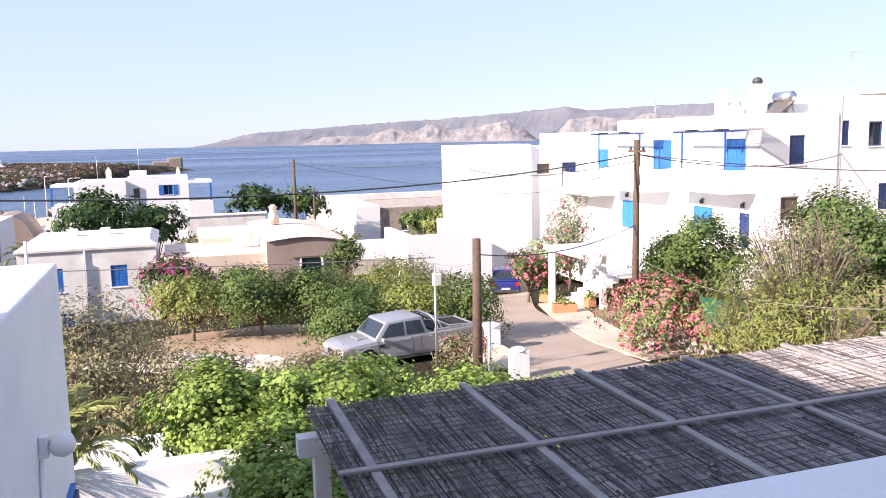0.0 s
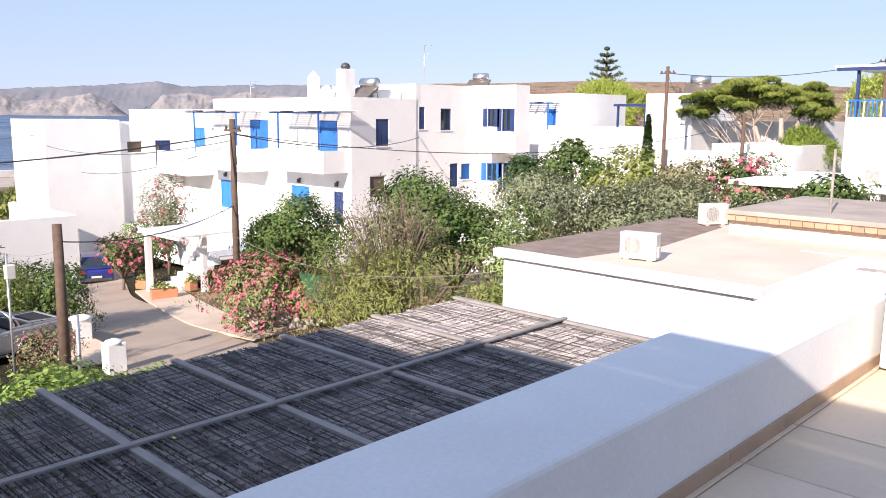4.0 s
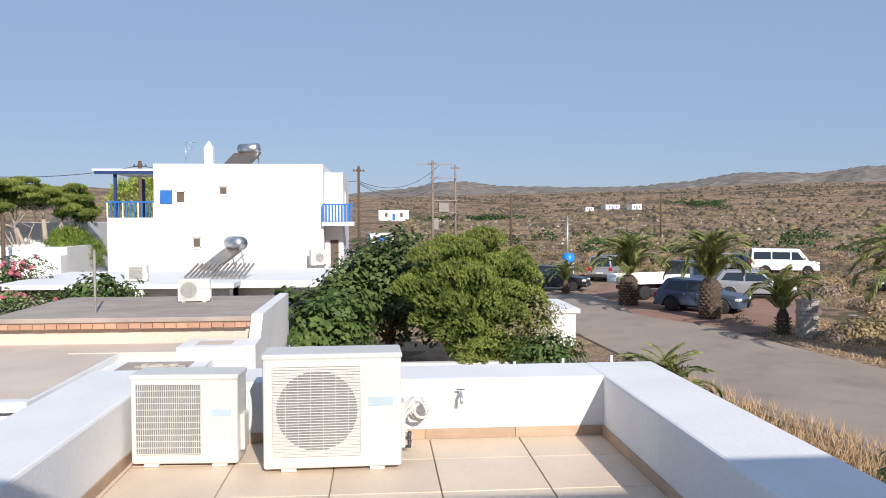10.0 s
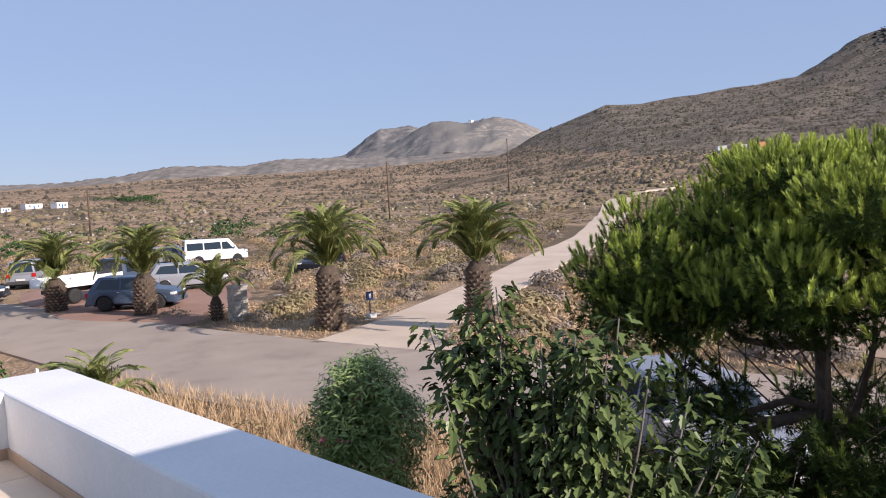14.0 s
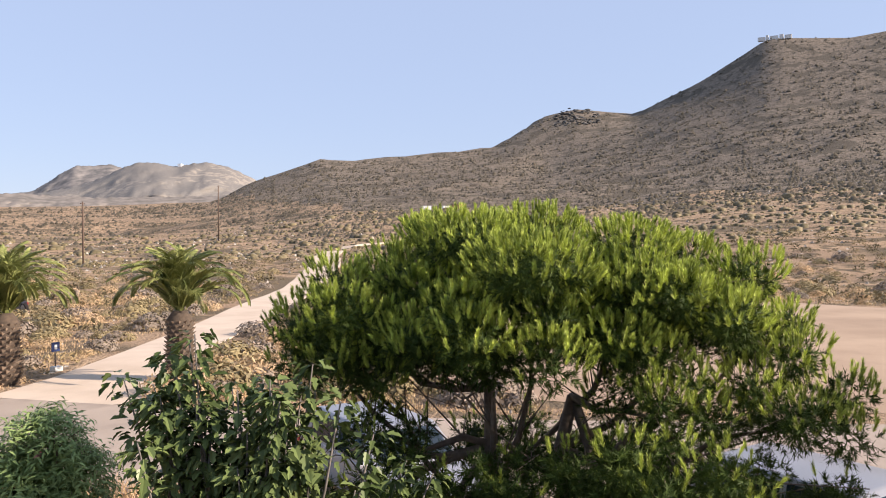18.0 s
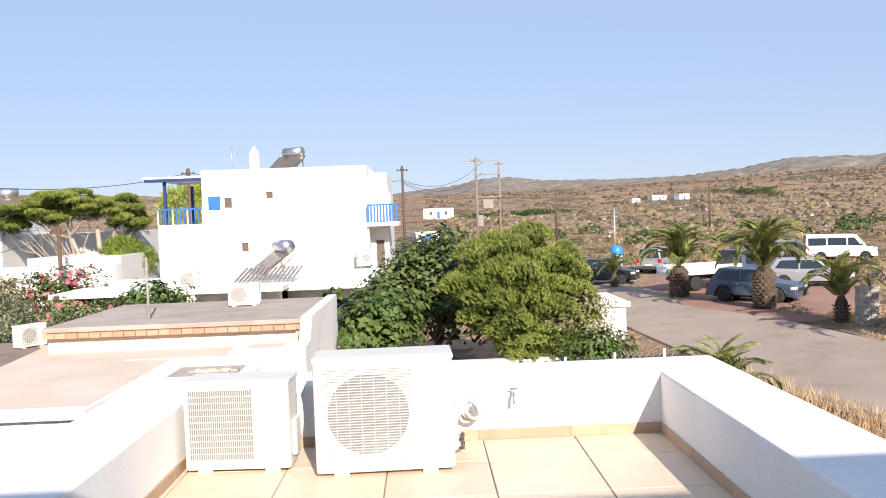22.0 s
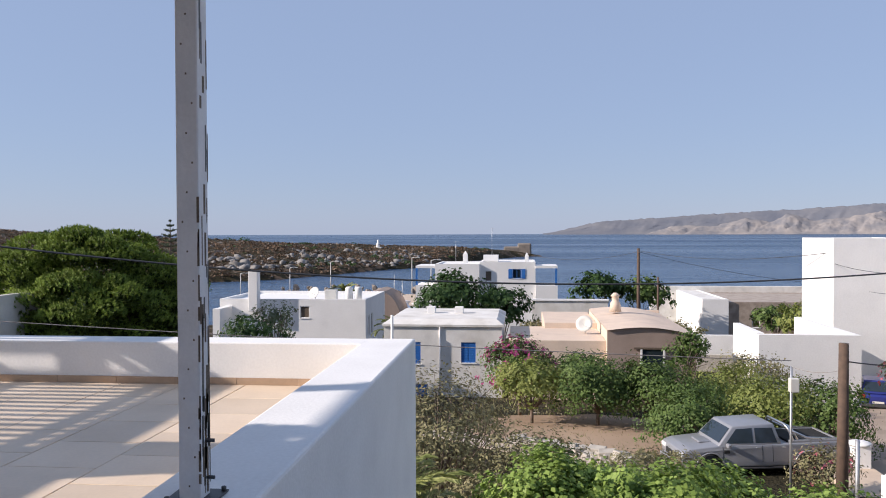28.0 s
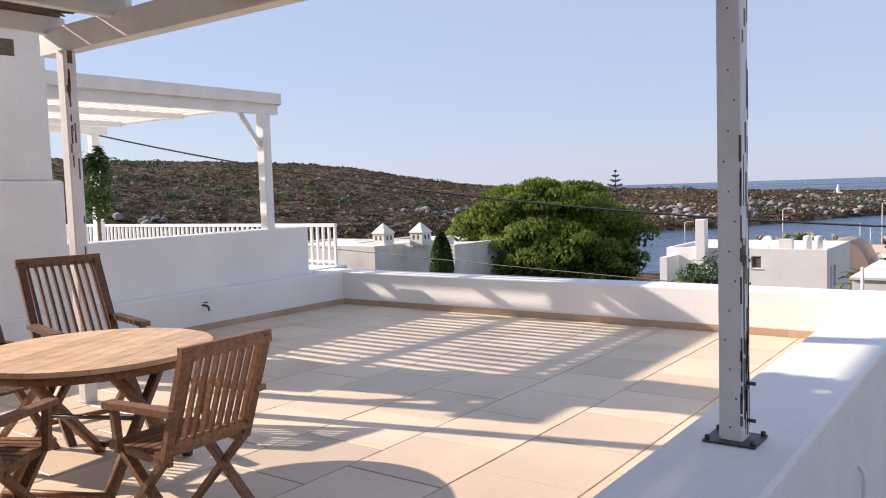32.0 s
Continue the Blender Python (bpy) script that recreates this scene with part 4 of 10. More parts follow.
# ---- reed pergolas ----
def reeds(name, x0, x1, y0, y1, z, pitch, radius, material, parent, seed, along="x", pieces=2, jitter=0.012, kind="stuff"):
    rng = np.random.default_rng(seed)
    verts = []
    lo, hi, c0, c1 = (x0, x1, y0, y1) if along == "x" else (y0, y1, x0, x1)
    c = c0
    while c < c1:
        cuts = np.sort(np.concatenate([[lo + rng.normal(0, 0.03)], rng.uniform(lo, hi, pieces - 1), [hi + rng.normal(0, 0.03)]]))
        for a, b in zip(cuts[:-1], cuts[1:]):
            r = radius * rng.uniform(0.6, 1.3)
            ca, cb = c + rng.normal(0, jitter), c + rng.normal(0, jitter)
            za, zb = z + rng.normal(0, 0.004), z + rng.normal(0, 0.004)
            ring = [(0, r), (0.87 * r, -0.5 * r), (-0.87 * r, -0.5 * r)]
            for k in range(3):
                (u0, w0), (u1, w1) = ring[k], ring[(k + 1) % 3]
                q = [(a, ca + u0, za + w0), (a, ca + u1, za + w1), (b, cb + u1, zb + w1), (b, cb + u0, zb + w0)]
                verts += q if along == "x" else [(p[1], p[0], p[2]) for p in q]
        c += pitch
    ob = obj(name, polys(name, verts, 4), material, parent)
    ob["kind"] = kind
    return ob


low = thing("reed_pergola", "low pergola roofed with grey-black reed matting under battens", "pergola", pose(0, 0, 0))
LZ = -0.66
reeds("reed_mat", -6.30, AW0 - 0.02, 1.52, 8.05, LZ - 0.035, 0.0135, 0.0066, reed, low, 3, pieces=15, jitter=0.004)
reeds("binding_strand", -6.22, AW0 - 0.06, 1.52, 8.05, LZ - 0.0275, 0.105, 0.0042, timber_bare, low, 31, along="y", pieces=4, jitter=0.008)
reeds("reed_under", -6.28, AW0 - 0.02, 1.54, 8.03, LZ - 0.055, 0.0145, 0.0088, reed, low, 4, pieces=3)
for y in (1.75, 2.98, 4.17, 5.38, 6.63, 8.0):
    box("batten", (-6.36, AW0), (y - 0.035, y + 0.035), (LZ - 0.025, LZ + 0.005), batten_mat, low, 0.004)
    box("rafter", (-6.25, AW0), (y - 0.04, y + 0.04), (LZ - 0.22, LZ - 0.075), timber_white, low, 0.006)
for x in (-4.68,):
    box("long_batten", (x - 0.03, x + 0.03), (1.5, 8.05), (LZ + 0.008, LZ + 0.03), batten_mat, low, 0.004)
box("edge_beam", (-6.22, -6.06), (1.42, 8.1), (LZ - 0.40, LZ - 0.225), timber_white, low, 0.01)
for y in (1.62, 4.8, 7.9):
    box("post", (-6.21, -6.07), (y - 0.07, y + 0.07), (gz(-6.14, y) - 0.05, LZ - 0.40), timber_white, low, 0.01)

perg = thing("pergola", "white painted timber pergola with reed roof and peeling posts", "pergola", pose(0, 0, 0))
post1 = box("post", (-3.045, -2.94), (-0.905, -0.805), (PH, 2.70), timber_chipped, perg, 0.008, "post with paint flaking off its corner")
rngp = np.random.default_rng(12)
for k in range(14):
    z = rngp.uniform(0.5, 1.7)
    box("paint_flake", (-2.9412, -2.9388), (-0.809 - rngp.uniform(0, 0.006), -0.8038), (z, z + rngp.uniform(0.03, 0.12)), timber_bare, post1)
for k in range(46):
    z, xw = PH + 0.02 + 2.0 * rngp.random() ** 1.4, rngp.uniform(0.004, 0.022)
    xa_ = -3.043 + (0.10 - xw) * rngp.random() ** 1.8
    box("paint_flake", (xa_, xa_ + xw), (-0.8062, -0.8038), (z, z + rngp.uniform(0.05, 0.22)), timber_bare if k % 3 else steel_dark, post1)
for k in range(18):
    z = PH + 0.06 + k * 0.125
    box("screw_hole", (-2.9412, -2.9388), (-0.86 + 0.05 * (k % 2) * (0.5 if k % 3 else -0.4), -0.853 + 0.05 * (k % 2) * (0.5 if k % 3 else -0.4)), (z, z + 0.008), timber_bare, post1)
plate = box("base_plate", (-3.09, -2.89), (-0.96, -0.74), (PH, PH + 0.008), steel_dark, perg)
for sx, sy in ((-3.07, -0.945), (-2.91, -0.945), (-3.07, -0.755), (-2.91, -0.755)):
    lathe("bolt", [(0.011, 0), (0.011, 0.018), (0.005, 0.02)], steel_dark, plate, 6, (sx, sy, PH + 0.008))
for z in (0.54, 0.70):
    tube("side_bolt", [(-2.99, -0.80, z), (-2.99, -0.765, z)], 0.008, steel_dark, perg, 6)
post2 = box("post", (-2.93, -2.83), (-5.81, -5.71), (0.0, 2.70), timber_chipped, perg, 0.008, "post with rust at its head and flaking paint")
for k in range(16):
    z, xa_ = 1.0 + 1.55 * rngp.random() ** 0.6, -2.925 + 0.075 * rngp.random()
    box("paint_flake", (xa_, xa_ + 0.012), (-5.712, -5.7085), (z, z + rngp.uniform(0.04, 0.16)), timber_bare, post2)
box("rust_patch", (-2.90, -2.86), (-5.712, -5.708), (2.60, 2.695), timber_bare, post2)
box("beam", (-3.01, -2.89), (-6.15, -0.62), (2.70, 2.90), timber_white, perg, 0.008)
box("house_beam", (1.32, 1.44), (-6.15, -0.62), (2.70, 2.90), timber_white, perg, 0.008)
for k in range(7):
    y = -6.06 + 0.905 * k
    box("rafter", (-3.04, 1.5), (y - 0.04, y + 0.04), (2.86, 3.0), timber_white, perg, 0.006)
    box("rust_mark", (-3.012, -3.008), (y - 0.02, y + 0.02), (2.80, 2.87), timber_bare, perg)
reeds("reed_roof", -3.0, 1.5, -6.2, -0.28, 3.02, 0.0142, 0.0085, reed_brown, perg, 7, pieces=3, jitter=0.006)
bent_pipe = thing("bent_pipe", "thin white pipe bent into the outer wall of the terrace", "pipe", pose(-4.30, BN1 + 0.035, 0.10))
tube("rod", [(0, 0, -4.9), (0, 0, -0.17), (-0.005, -0.012, -0.135), (-0.01, -0.03, -0.12), (-0.012, -0.055, -0.118)], 0.014, timber_white, bent_pipe, 6)

# neighbour's white pergola, chimney and railing
npg = thing("white_pergola", "neighbour's white pergola with a canvas and slatted roof", "pergola", pose(0, 0, 0))
NX0, NX1, NY0, NY1, NZ = -7.02, -2.6, -12.2, -7.85, 2.62
for x, y in ((-6.80, -8.0), (-2.8, -8.0), (-6.80, -12.0), (-2.8, -12.0)):
    box("post", (x - 0.065, x + 0.065), (y - 0.065, y + 0.065), (0.46, NZ), timber_white, npg, 0.008)
for y in (-8.0, -12.0):
    box("beam", (NX0, NX1), (y - 0.05, y + 0.05), (NZ, NZ + 0.15), timber_white, npg, 0.008)
for y in (-8.45, -9.98, -11.55):
    box("rafter", (NX0 + 0.02, NX1), (y - 0.045, y + 0.045), (NZ + 0.09, NZ + 0.172), timber_white, npg, 0.006)
for k in range(25):
    x = NX0 + 0.08 + k * 0.172
    box("slat", (x - 0.024, x + 0.024), (NY0 - 0.1, NY1 - 0.42), (NZ + 0.175, NZ + 0.262), timber_white, npg)
box("fascia", (NX0, NX1), (-8.27, -7.92), (NZ + 0.15, NZ + 0.172), timber_white, npg, 0.004)
box("front_board", (NX0 - 0.02, NX1), (-7.92, -7.89), (NZ + 0.13, NZ + 0.275), timber_white, npg, 0.004)
box("side_board", (NX0 - 0.02, NX0), (NY0 - 0.1, -7.92), (NZ + 0.12, NZ + 0.275), timber_white, npg, 0.004)
for sx, dx in ((-6.80, 1), (-2.8, -1)):
    tube("brace", [(sx, -8.0, NZ - 0.5), (sx + 0.4 * dx, -8.0, NZ + 0.02)], 0.035, timber_white, npg, 4)
chim = thing("chimney", "tall white plastered chimney with square smoke holes", "chimney", pose(-3.45, -8.15, 0.40))
box("base", (-0.46, 0.42), (-0.4, 0.40), (0, 1.38), plaster, chim, 0.03)
box("shaft", (-0.38, 0.32), (-0.32, 0.34), (1.38, 2.85), plaster, chim, 0.02)
box("cap", (-0.42, 0.36), (-0.36, 0.38), (2.84, 2.92), plaster, chim, 0.02)
lathe("top", [(0.36, 0), (0.30, 0.09), (0.12, 0.14)], plaster, chim, 4, (0, 0, 2.92))
for x, y, dx, dy in ((0.0, 0.341, 0.075, 0.004), (-0.381, 0.0, 0.004, 0.075)):
    box("smoke_hole", (x - dx, x + dx), (y - dy, y + dy), (2.58, 2.74), timber_bare, chim)
rail = thing("railing", "white metal balustrade of the next terrace", "railing", pose(0, 0, 0))
box("top_rail", (-8.48, -8.42), (-18.0, -8.35), (1.05, 1.10), timber_white, rail)
box("foot_rail", (-8.47, -8.43), (-18.0, -8.35), (0.50, 0.54), timber_white, rail)
for k in range(78):
    y = -8.37 - 0.124 * k
    box("baluster", (-8.468, -8.432), (y - 0.018, y + 0.018), (0.46, 1.06), timber_white, rail)


# ---- teak table and folding chairs ----
def teak_table(m):
    t = thing("round_table", "round teak garden table with folding crossed legs", "table", m)
    r, n = 0.64, 13
    w = 2 * r / n
    for i in range(n):
        y0 = -r + i * w
        pts = []
        for k in range(7):
            y = y0 + 0.002 + (w - 0.004) * k / 6
            pts.append((math.sqrt(max(r * r - y * y, 0.0004)), y))
        v = [(x, y, z) for z in (0.715, 0.742) for x, y in pts] + [(-x, y, z) for z in (0.715, 0.742) for x, y in pts]
        f = []
        for k in range(6):
            f += [(k, 14 + k, 15 + k, k + 1), (7 + k, 8 + k, 22 + k, 21 + k), (k, k + 1, 8 + k, 7 + k), (14 + k, 21 + k, 22 + k, 15 + k)]
        f += [(0, 7, 21, 14), (6, 20, 27, 13)]
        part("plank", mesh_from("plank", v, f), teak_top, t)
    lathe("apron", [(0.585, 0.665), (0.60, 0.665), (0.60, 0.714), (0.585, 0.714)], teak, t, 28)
    for s in (-1, 1):
        for u in (-1, 1):
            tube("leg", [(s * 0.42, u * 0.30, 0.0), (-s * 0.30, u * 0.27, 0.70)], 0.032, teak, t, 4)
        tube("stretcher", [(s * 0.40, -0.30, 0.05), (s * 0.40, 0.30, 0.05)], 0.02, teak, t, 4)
    tube("pivot", [(0.06, -0.30, 0.36), (0.06, 0.30, 0.36)], 0.012, steel_dark, t, 6)
    return t


def bar(name, p, q, w, d, material, parent):
    """A straight wooden bar of w by d from p to q."""
    p, q = Vector(p), Vector(q)
    a = (q - p).normalized()
    s = a.cross(Vector((0, 1, 0)) if abs(a.y) < 0.9 else Vector((1, 0, 0))).normalized()
    u = a.cross(s)
    v = [e + s * i * w / 2 + u * j * d / 2 for e in (p, q) for i, j in ((-1, -1), (1, -1), (1, 1), (-1, 1))]
    return part(name, mesh_from(name, v, [(0, 3, 2, 1), (4, 5, 6, 7), (0, 1, 5, 4), (1, 2, 6, 5), (2, 3, 7, 6), (3, 0, 4, 7)]), material, parent)


def folding_chair(m, tall=0.92, lean=0.18, label="weathered teak folding chair with slatted seat and back"):
    """Seat towards +y of its own, back at -y."""
    c = thing("folding_chair", label, "chair", m, "teak chairs round the table")
    for s in (-0.235, 0.235):
        bar("back_post", (s, -0.16, 0.40), (s, -0.16 - lean, tall), 0.045, 0.03, teak, c)
        bar("front_leg", (s, 0.24, 0.0), (s, -0.17, 0.42), 0.045, 0.028, teak, c)
        bar("rear_leg", (s * 0.9, -0.30, 0.0), (s * 0.9, 0.16, 0.42), 0.045, 0.028, teak, c)
        bar("seat_rail", (s * 0.92, -0.18, 0.405), (s * 0.92, 0.24, 0.43), 0.04, 0.025, teak, c)
        bar("armrest", (s * 1.08, -0.27, 0.645), (s * 1.08, 0.20, 0.635), 0.03, 0.06, teak, c)
        bar("arm_support", (s * 1.08, 0.13, 0.42), (s * 1.08, 0.15, 0.62), 0.035, 0.03, teak, c)
    bar("top_rail", (-0.26, -0.155 - lean, tall - 0.015), (0.26, -0.155 - lean, tall - 0.015), 0.06, 0.03, teak, c)
    bar("lower_rail", (-0.235, -0.185, 0.475), (0.235, -0.185, 0.475), 0.05, 0.026, teak, c)
    for i in range(9):
        x = -0.195 + 0.0488 * i
        bar("back_slat", (x, -0.185, 0.485), (x, -0.151 - lean, tall - 0.03), 0.014, 0.026, teak, c)
    for i in range(8):
        y = -0.15 + 0.054 * i
        bar("seat_slat", (-0.225, y, 0.435), (0.225, y, 0.435), 0.018, 0.042, teak, c)
    bar("foot_bar", (-0.21, -0.27, 0.03), (0.21, -0.27, 0.03), 0.03, 0.02, teak, c)
    return c


teak_table(pose(-1.98, -4.08, 0, 0, 0, 24))
folding_chair(pose(-1.80, -3.06, 0, 0, 0, 183))
folding_chair(pose(-1.84, -5.02, 0, 0, 0, 8))
folding_chair(pose(-1.14, -3.66, 0, 0, 0, 118))
folding_chair(pose(-2.5, -5.0, 0, 0, 0, -10) @ Matrix.Scale(1.12, 4), 1.03, 0.33, "tall-backed weathered teak chair against the white wall")


# ---- houses ----
def wall_panel(name, axis, at, u, v, holes, thick, material, parent):
    """A wall in the plane axis = at (thickness inwards by sign), over u (along) and v (up), with rectangular openings."""
    us = sorted({u[0], u[1], *[h[0] for h in holes], *[h[1] for h in holes]})
    vs = sorted({v[0], v[1], *[h[2] for h in holes], *[h[3] for h in holes]})
    verts, faces, seen = [], [], {}

    def corner(k, i, j):
        if (k, i, j) not in seen:
            seen[k, i, j] = len(verts)
            p = at + thick * k
            verts.append((p, us[i], vs[j]) if axis == "x" else (us[i], p, vs[j]))
        return seen[k, i, j]

    def solid(i, j):
        if not (0 <= i < len(us) - 1 and 0 <= j < len(vs) - 1):
            return False
        am, cm = (us[i] + us[i + 1]) / 2, (vs[j] + vs[j + 1]) / 2
        return not any(h[0] < am < h[1] and h[2] < cm < h[3] for h in holes)

    for i in range(len(us) - 1):
        for j in range(len(vs) - 1):
            if solid(i, j):
                ring = [(i, j), (i + 1, j), (i + 1, j + 1), (i, j + 1)]
                faces.append(tuple(corner(0, *q) for q in ring))
                faces.append(tuple(corner(1, *q) for q in reversed(ring)))
                for k, (di, dj) in enumerate(((0, -1), (1, 0), (0, 1), (-1, 0))):
                    if not solid(i + di, j + dj):
                        p, q = ring[k], ring[(k + 1) % 4]
                        faces.append((corner(0, *q), corner(0, *p), corner(1, *p), corner(1, *q)))
    return part(name, mesh_from(name, verts, faces), material, parent)


def opening(parent, axis, at, out, hole, kind):
    """Fills an opening: kind is shut, door, open, glass or dark, with an optional colour after a colon."""
    kind, _, tone = kind.partition(":")
    paint = {"": blue_paint, "bright": bright_blue, "navy": navy_paint, "white": timber_white}[tone]
    a0, a1, c0, c1 = hole

    def slab(name, x, y, z, m, par, label=""):
        lo, hi = sorted((at + out * x[0], at + out * x[1]))
        return box(name, (lo, hi) if axis == "x" else y, y if axis == "x" else (lo, hi), z, m, par, 0, label)

    w = slab("door" if kind == "door" else "window", (-0.14, -0.10), (a0, a1), (c0, c1), glass if kind in ("open", "glass") else (paint if kind != "dark" else timber_bare), parent)
    e = 0.06
    for y, z in (((a0, a0 + e), (c0, c1)), ((a1 - e, a1), (c0, c1)), ((a0, a1), (c1 - e, c1)), ((a0, a1), (c0, c0 + e))):
        slab("frame", (-0.10, -0.04), y, z, paint if kind != "dark" else timber_white, w)
    if kind in ("shut", "door"):
        mid = (a0 + a1) / 2
        n = max(4, int((c1 - c0) / 0.16))
        for b0, b1 in ((a0 + e, mid - 0.01), (mid + 0.01, a1 - e)):
            leaf = slab("shutter", (-0.09, -0.06), (b0, b1), (c0 + e, c1 - e), paint, w)
            for i in range(n):
                z = c0 + e + (c1 - c0 - 2 * e) * (i + 0.5) / n
                slab("slat", (-0.06, -0.045), (b0 + 0.04, b1 - 0.04), (z - 0.03, z + 0.03), paint, leaf) if n < 9 else None
    if kind == "open":
        wd = (a1 - a0) * 0.5
        for y in ((a0 - wd, a0 - 0.02), (a1 + 0.02, a1 + wd)):
            slab("shutter", (0.012, 0.05), y, (c0, c1), paint, w)
        slab("mullion", (-0.10, -0.05), ((a0 + a1) / 2 - 0.03, (a0 + a1) / 2 + 0.03), (c0, c1), paint, w)
    if kind != "door":
        slab("sill", (0.0, 0.05), (a0 - 0.06, a1 + 0.06), (c0 - 0.06, c0), plaster_far, w)
    return w


def block(house, x, y, z, openings=(), material=None, parapet=0.25, roof=None):
    """A box of walls with a flat roof behind a low parapet. openings: (side, a0, a1, c0, c1, kind)."""
    material = material or plaster_far
    (x0, x1), (y0, y1), (z0, z1) = x, y, z
    t = 0.28
    for side, axis, at, out, u in (("S", "y", y0, -1, x), ("N", "y", y1, 1, (x0, x1)), ("W", "x", x0, -1, (y0 + t, y1 - t)), ("E", "x", x1, 1, (y0 + t, y1 - t))):
        mine = [o for o in openings if o[0] == side]
        wl = wall_panel("wall", axis, at, u, (z0, z1), [o[1:5] for o in mine], -out * t, material, house)
        for o in mine:
            opening(wl, axis, at, out, o[1:5], o[5])
    part("roof", box_me("roof", (x0 + t, x1 - t), (y0 + t, y1 - t), (z1 - parapet - 0.2, z1 - parapet)), roof or material, house)


def balcony(house, x, y, z, open_side="", wall=0.95, material=None):
    """A solid-walled balcony: slab and three upstands."""
    material = material or plaster_far
    b = box("balcony", x, y, (z - 0.18, z), material, house)
    t = 0.14
    for side, bx, by in (("S", x, (y[0], y[0] + t)), ("N", (x[0] + t, x[1] - t), (y[1] - t, y[1])), ("W", (x[0], x[0] + t), (y[0] + t, y[1])), ("E", (x[1] - t, x[1]), (y[0] + t, y[1]))):
        if side != open_side:
            box("upstand", bx, by, (z, z + wall), material, b)
    return b


def timber_shade(house, x, y, z, posts, n=8, colour=None, lean=0.12):
    """A light timber sunshade of slats over a beam and posts."""
    colour = colour or blue_paint
    s = box("shade_beam", x, (y[0], y[0] + 0.09), (z + 0.04, z + 0.12), colour, house)
    for px in posts:
        box("shade_post", (px - 0.04, px + 0.04), (y[0] + 0.01, y[0] + 0.09), (z - 1.85, z + 0.04), colour, s)
    for i in range(5):
        px = x[0] + (x[1] - x[0]) * (i + 0.5) / 5
        box("shade_rafter", (px - 0.05, px + 0.05), (y[0] - 0.45, y[1]), (z + 0.12, z + 0.20), timber_bare if i % 2 else timber_white, s)
    for i in range(n):
        py = y[0] - 0.35 + (y[1] - y[0] + 0.25) * (i + 0.5) / n
        box("shade_slat", (x[0] + 0.05, x[1] - 0.05), (py - 0.045, py + 0.045), (z + 0.20, z + 0.225), timber_white, s)
    return s


def roof_chimney(house, x, y, z, h=1.2, w=0.5, cap=True):
    c = box("chimney", (x - w / 2, x + w / 2), (y - w / 2, y + w / 2), (z, z + h), plaster_far, house, 0.02)
    if cap:
        lathe("chimney_cap", [(w * 0.72, 0), (w * 0.66, 0.08), (w * 0.1, 0.42)], plaster_far, c, 4, (x, y, z + h))
    return c


def solar_heater(m, label="solar water heater with a steel tank on a white stand", s=1.0):
    h = thing("solar_heater", label, "solar heater", m)
    tube("tank", [(-0.62 * s, 0.35 * s, 1.15 * s), (0.62 * s, 0.35 * s, 1.15 * s)], 0.29 * s, chrome, h, 20, "shiny cylindrical steel tank")
    v = [(-0.95 * s, -0.9 * s, 0.12), (0.95 * s, -0.9 * s, 0.12), (0.95 * s, 0.2 * s, 0.92 * s), (-0.95 * s, 0.2 * s, 0.92 * s)]
    v += [(a, b + 0.05, c - 0.08) for a, b, c in v]
    part("collector", mesh_from("collector", v, [(0, 1, 2, 3), (4, 7, 6, 5), (0, 4, 5, 1), (1, 5, 6, 2), (2, 6, 7, 3), (3, 7, 4, 0)]), panel_glass, h, "dark glazed collector panel")
    for sx in (-0.6, 0.6):
        bar("leg", (sx * s, 0.55 * s, 0), (sx * s, 0.35 * s, 0.9 * s), 0.05, 0.05, galvanised, h)
        bar("strut", (sx * s, -0.85 * s, 0), (sx * s, 0.35 * s, 0.9 * s), 0.05, 0.05, galvanised, h)
    bar("crossbar", (-0.6 * s, 0.5 * s, 0.25 * s), (0.6 * s, 0.5 * s, 0.7 * s), 0.04, 0.04, galvanised, h)
    return h


def aerial(x, y, z, h, label="thin metal television aerial on a mast"):
    a = thing("aerial", label, "aerial", pose(x, y, z, 0, 0, 20))
    tube("mast", [(0, 0, 0), (0, 0, h)], 0.025, galvanised, a, 6)
    for k, dz in enumerate((0.98, 0.8, 0.72)):
        tube("boom", [(0, 0, h * dz), (0.55 if k == 0 else 0.35, 0, h * dz)], 0.015, galvanised, a, 4)
    for k in range(4):
        tube("rod", [(0.12 + 0.12 * k, -0.18, h * 0.98), (0.12 + 0.12 * k, 0.18, h * 0.98)], 0.01, galvanised, a, 4)
    return a


def dish(m, r=0.4, label="white satellite dish on a bracket"):
    d = thing("satellite_dish", label, "satellite dish", m)
    prof = [(r * q, 0.25 * r * q * q) for q in (0.05, 0.3, 0.6, 0.85, 1.0)] + [(r, 0.25 * r + 0.02)] + [(r * q, 0.25 * r * q * q + 0.02) for q in (0.6, 0.05)]
    o = lathe("bowl", prof, ac_white, d, 18)
    o.matrix_basis = pose(0, -0.1, 0.55, 65, 0, 0)
    tube("stand", [(0, 0, 0), (0, -0.05, 0.55)], 0.03, galvanised, d, 6)
    tube("arm", [(0, -0.15, 0.45), (0, -0.55, 0.62)], 0.012, galvanised, d, 4)
    return d


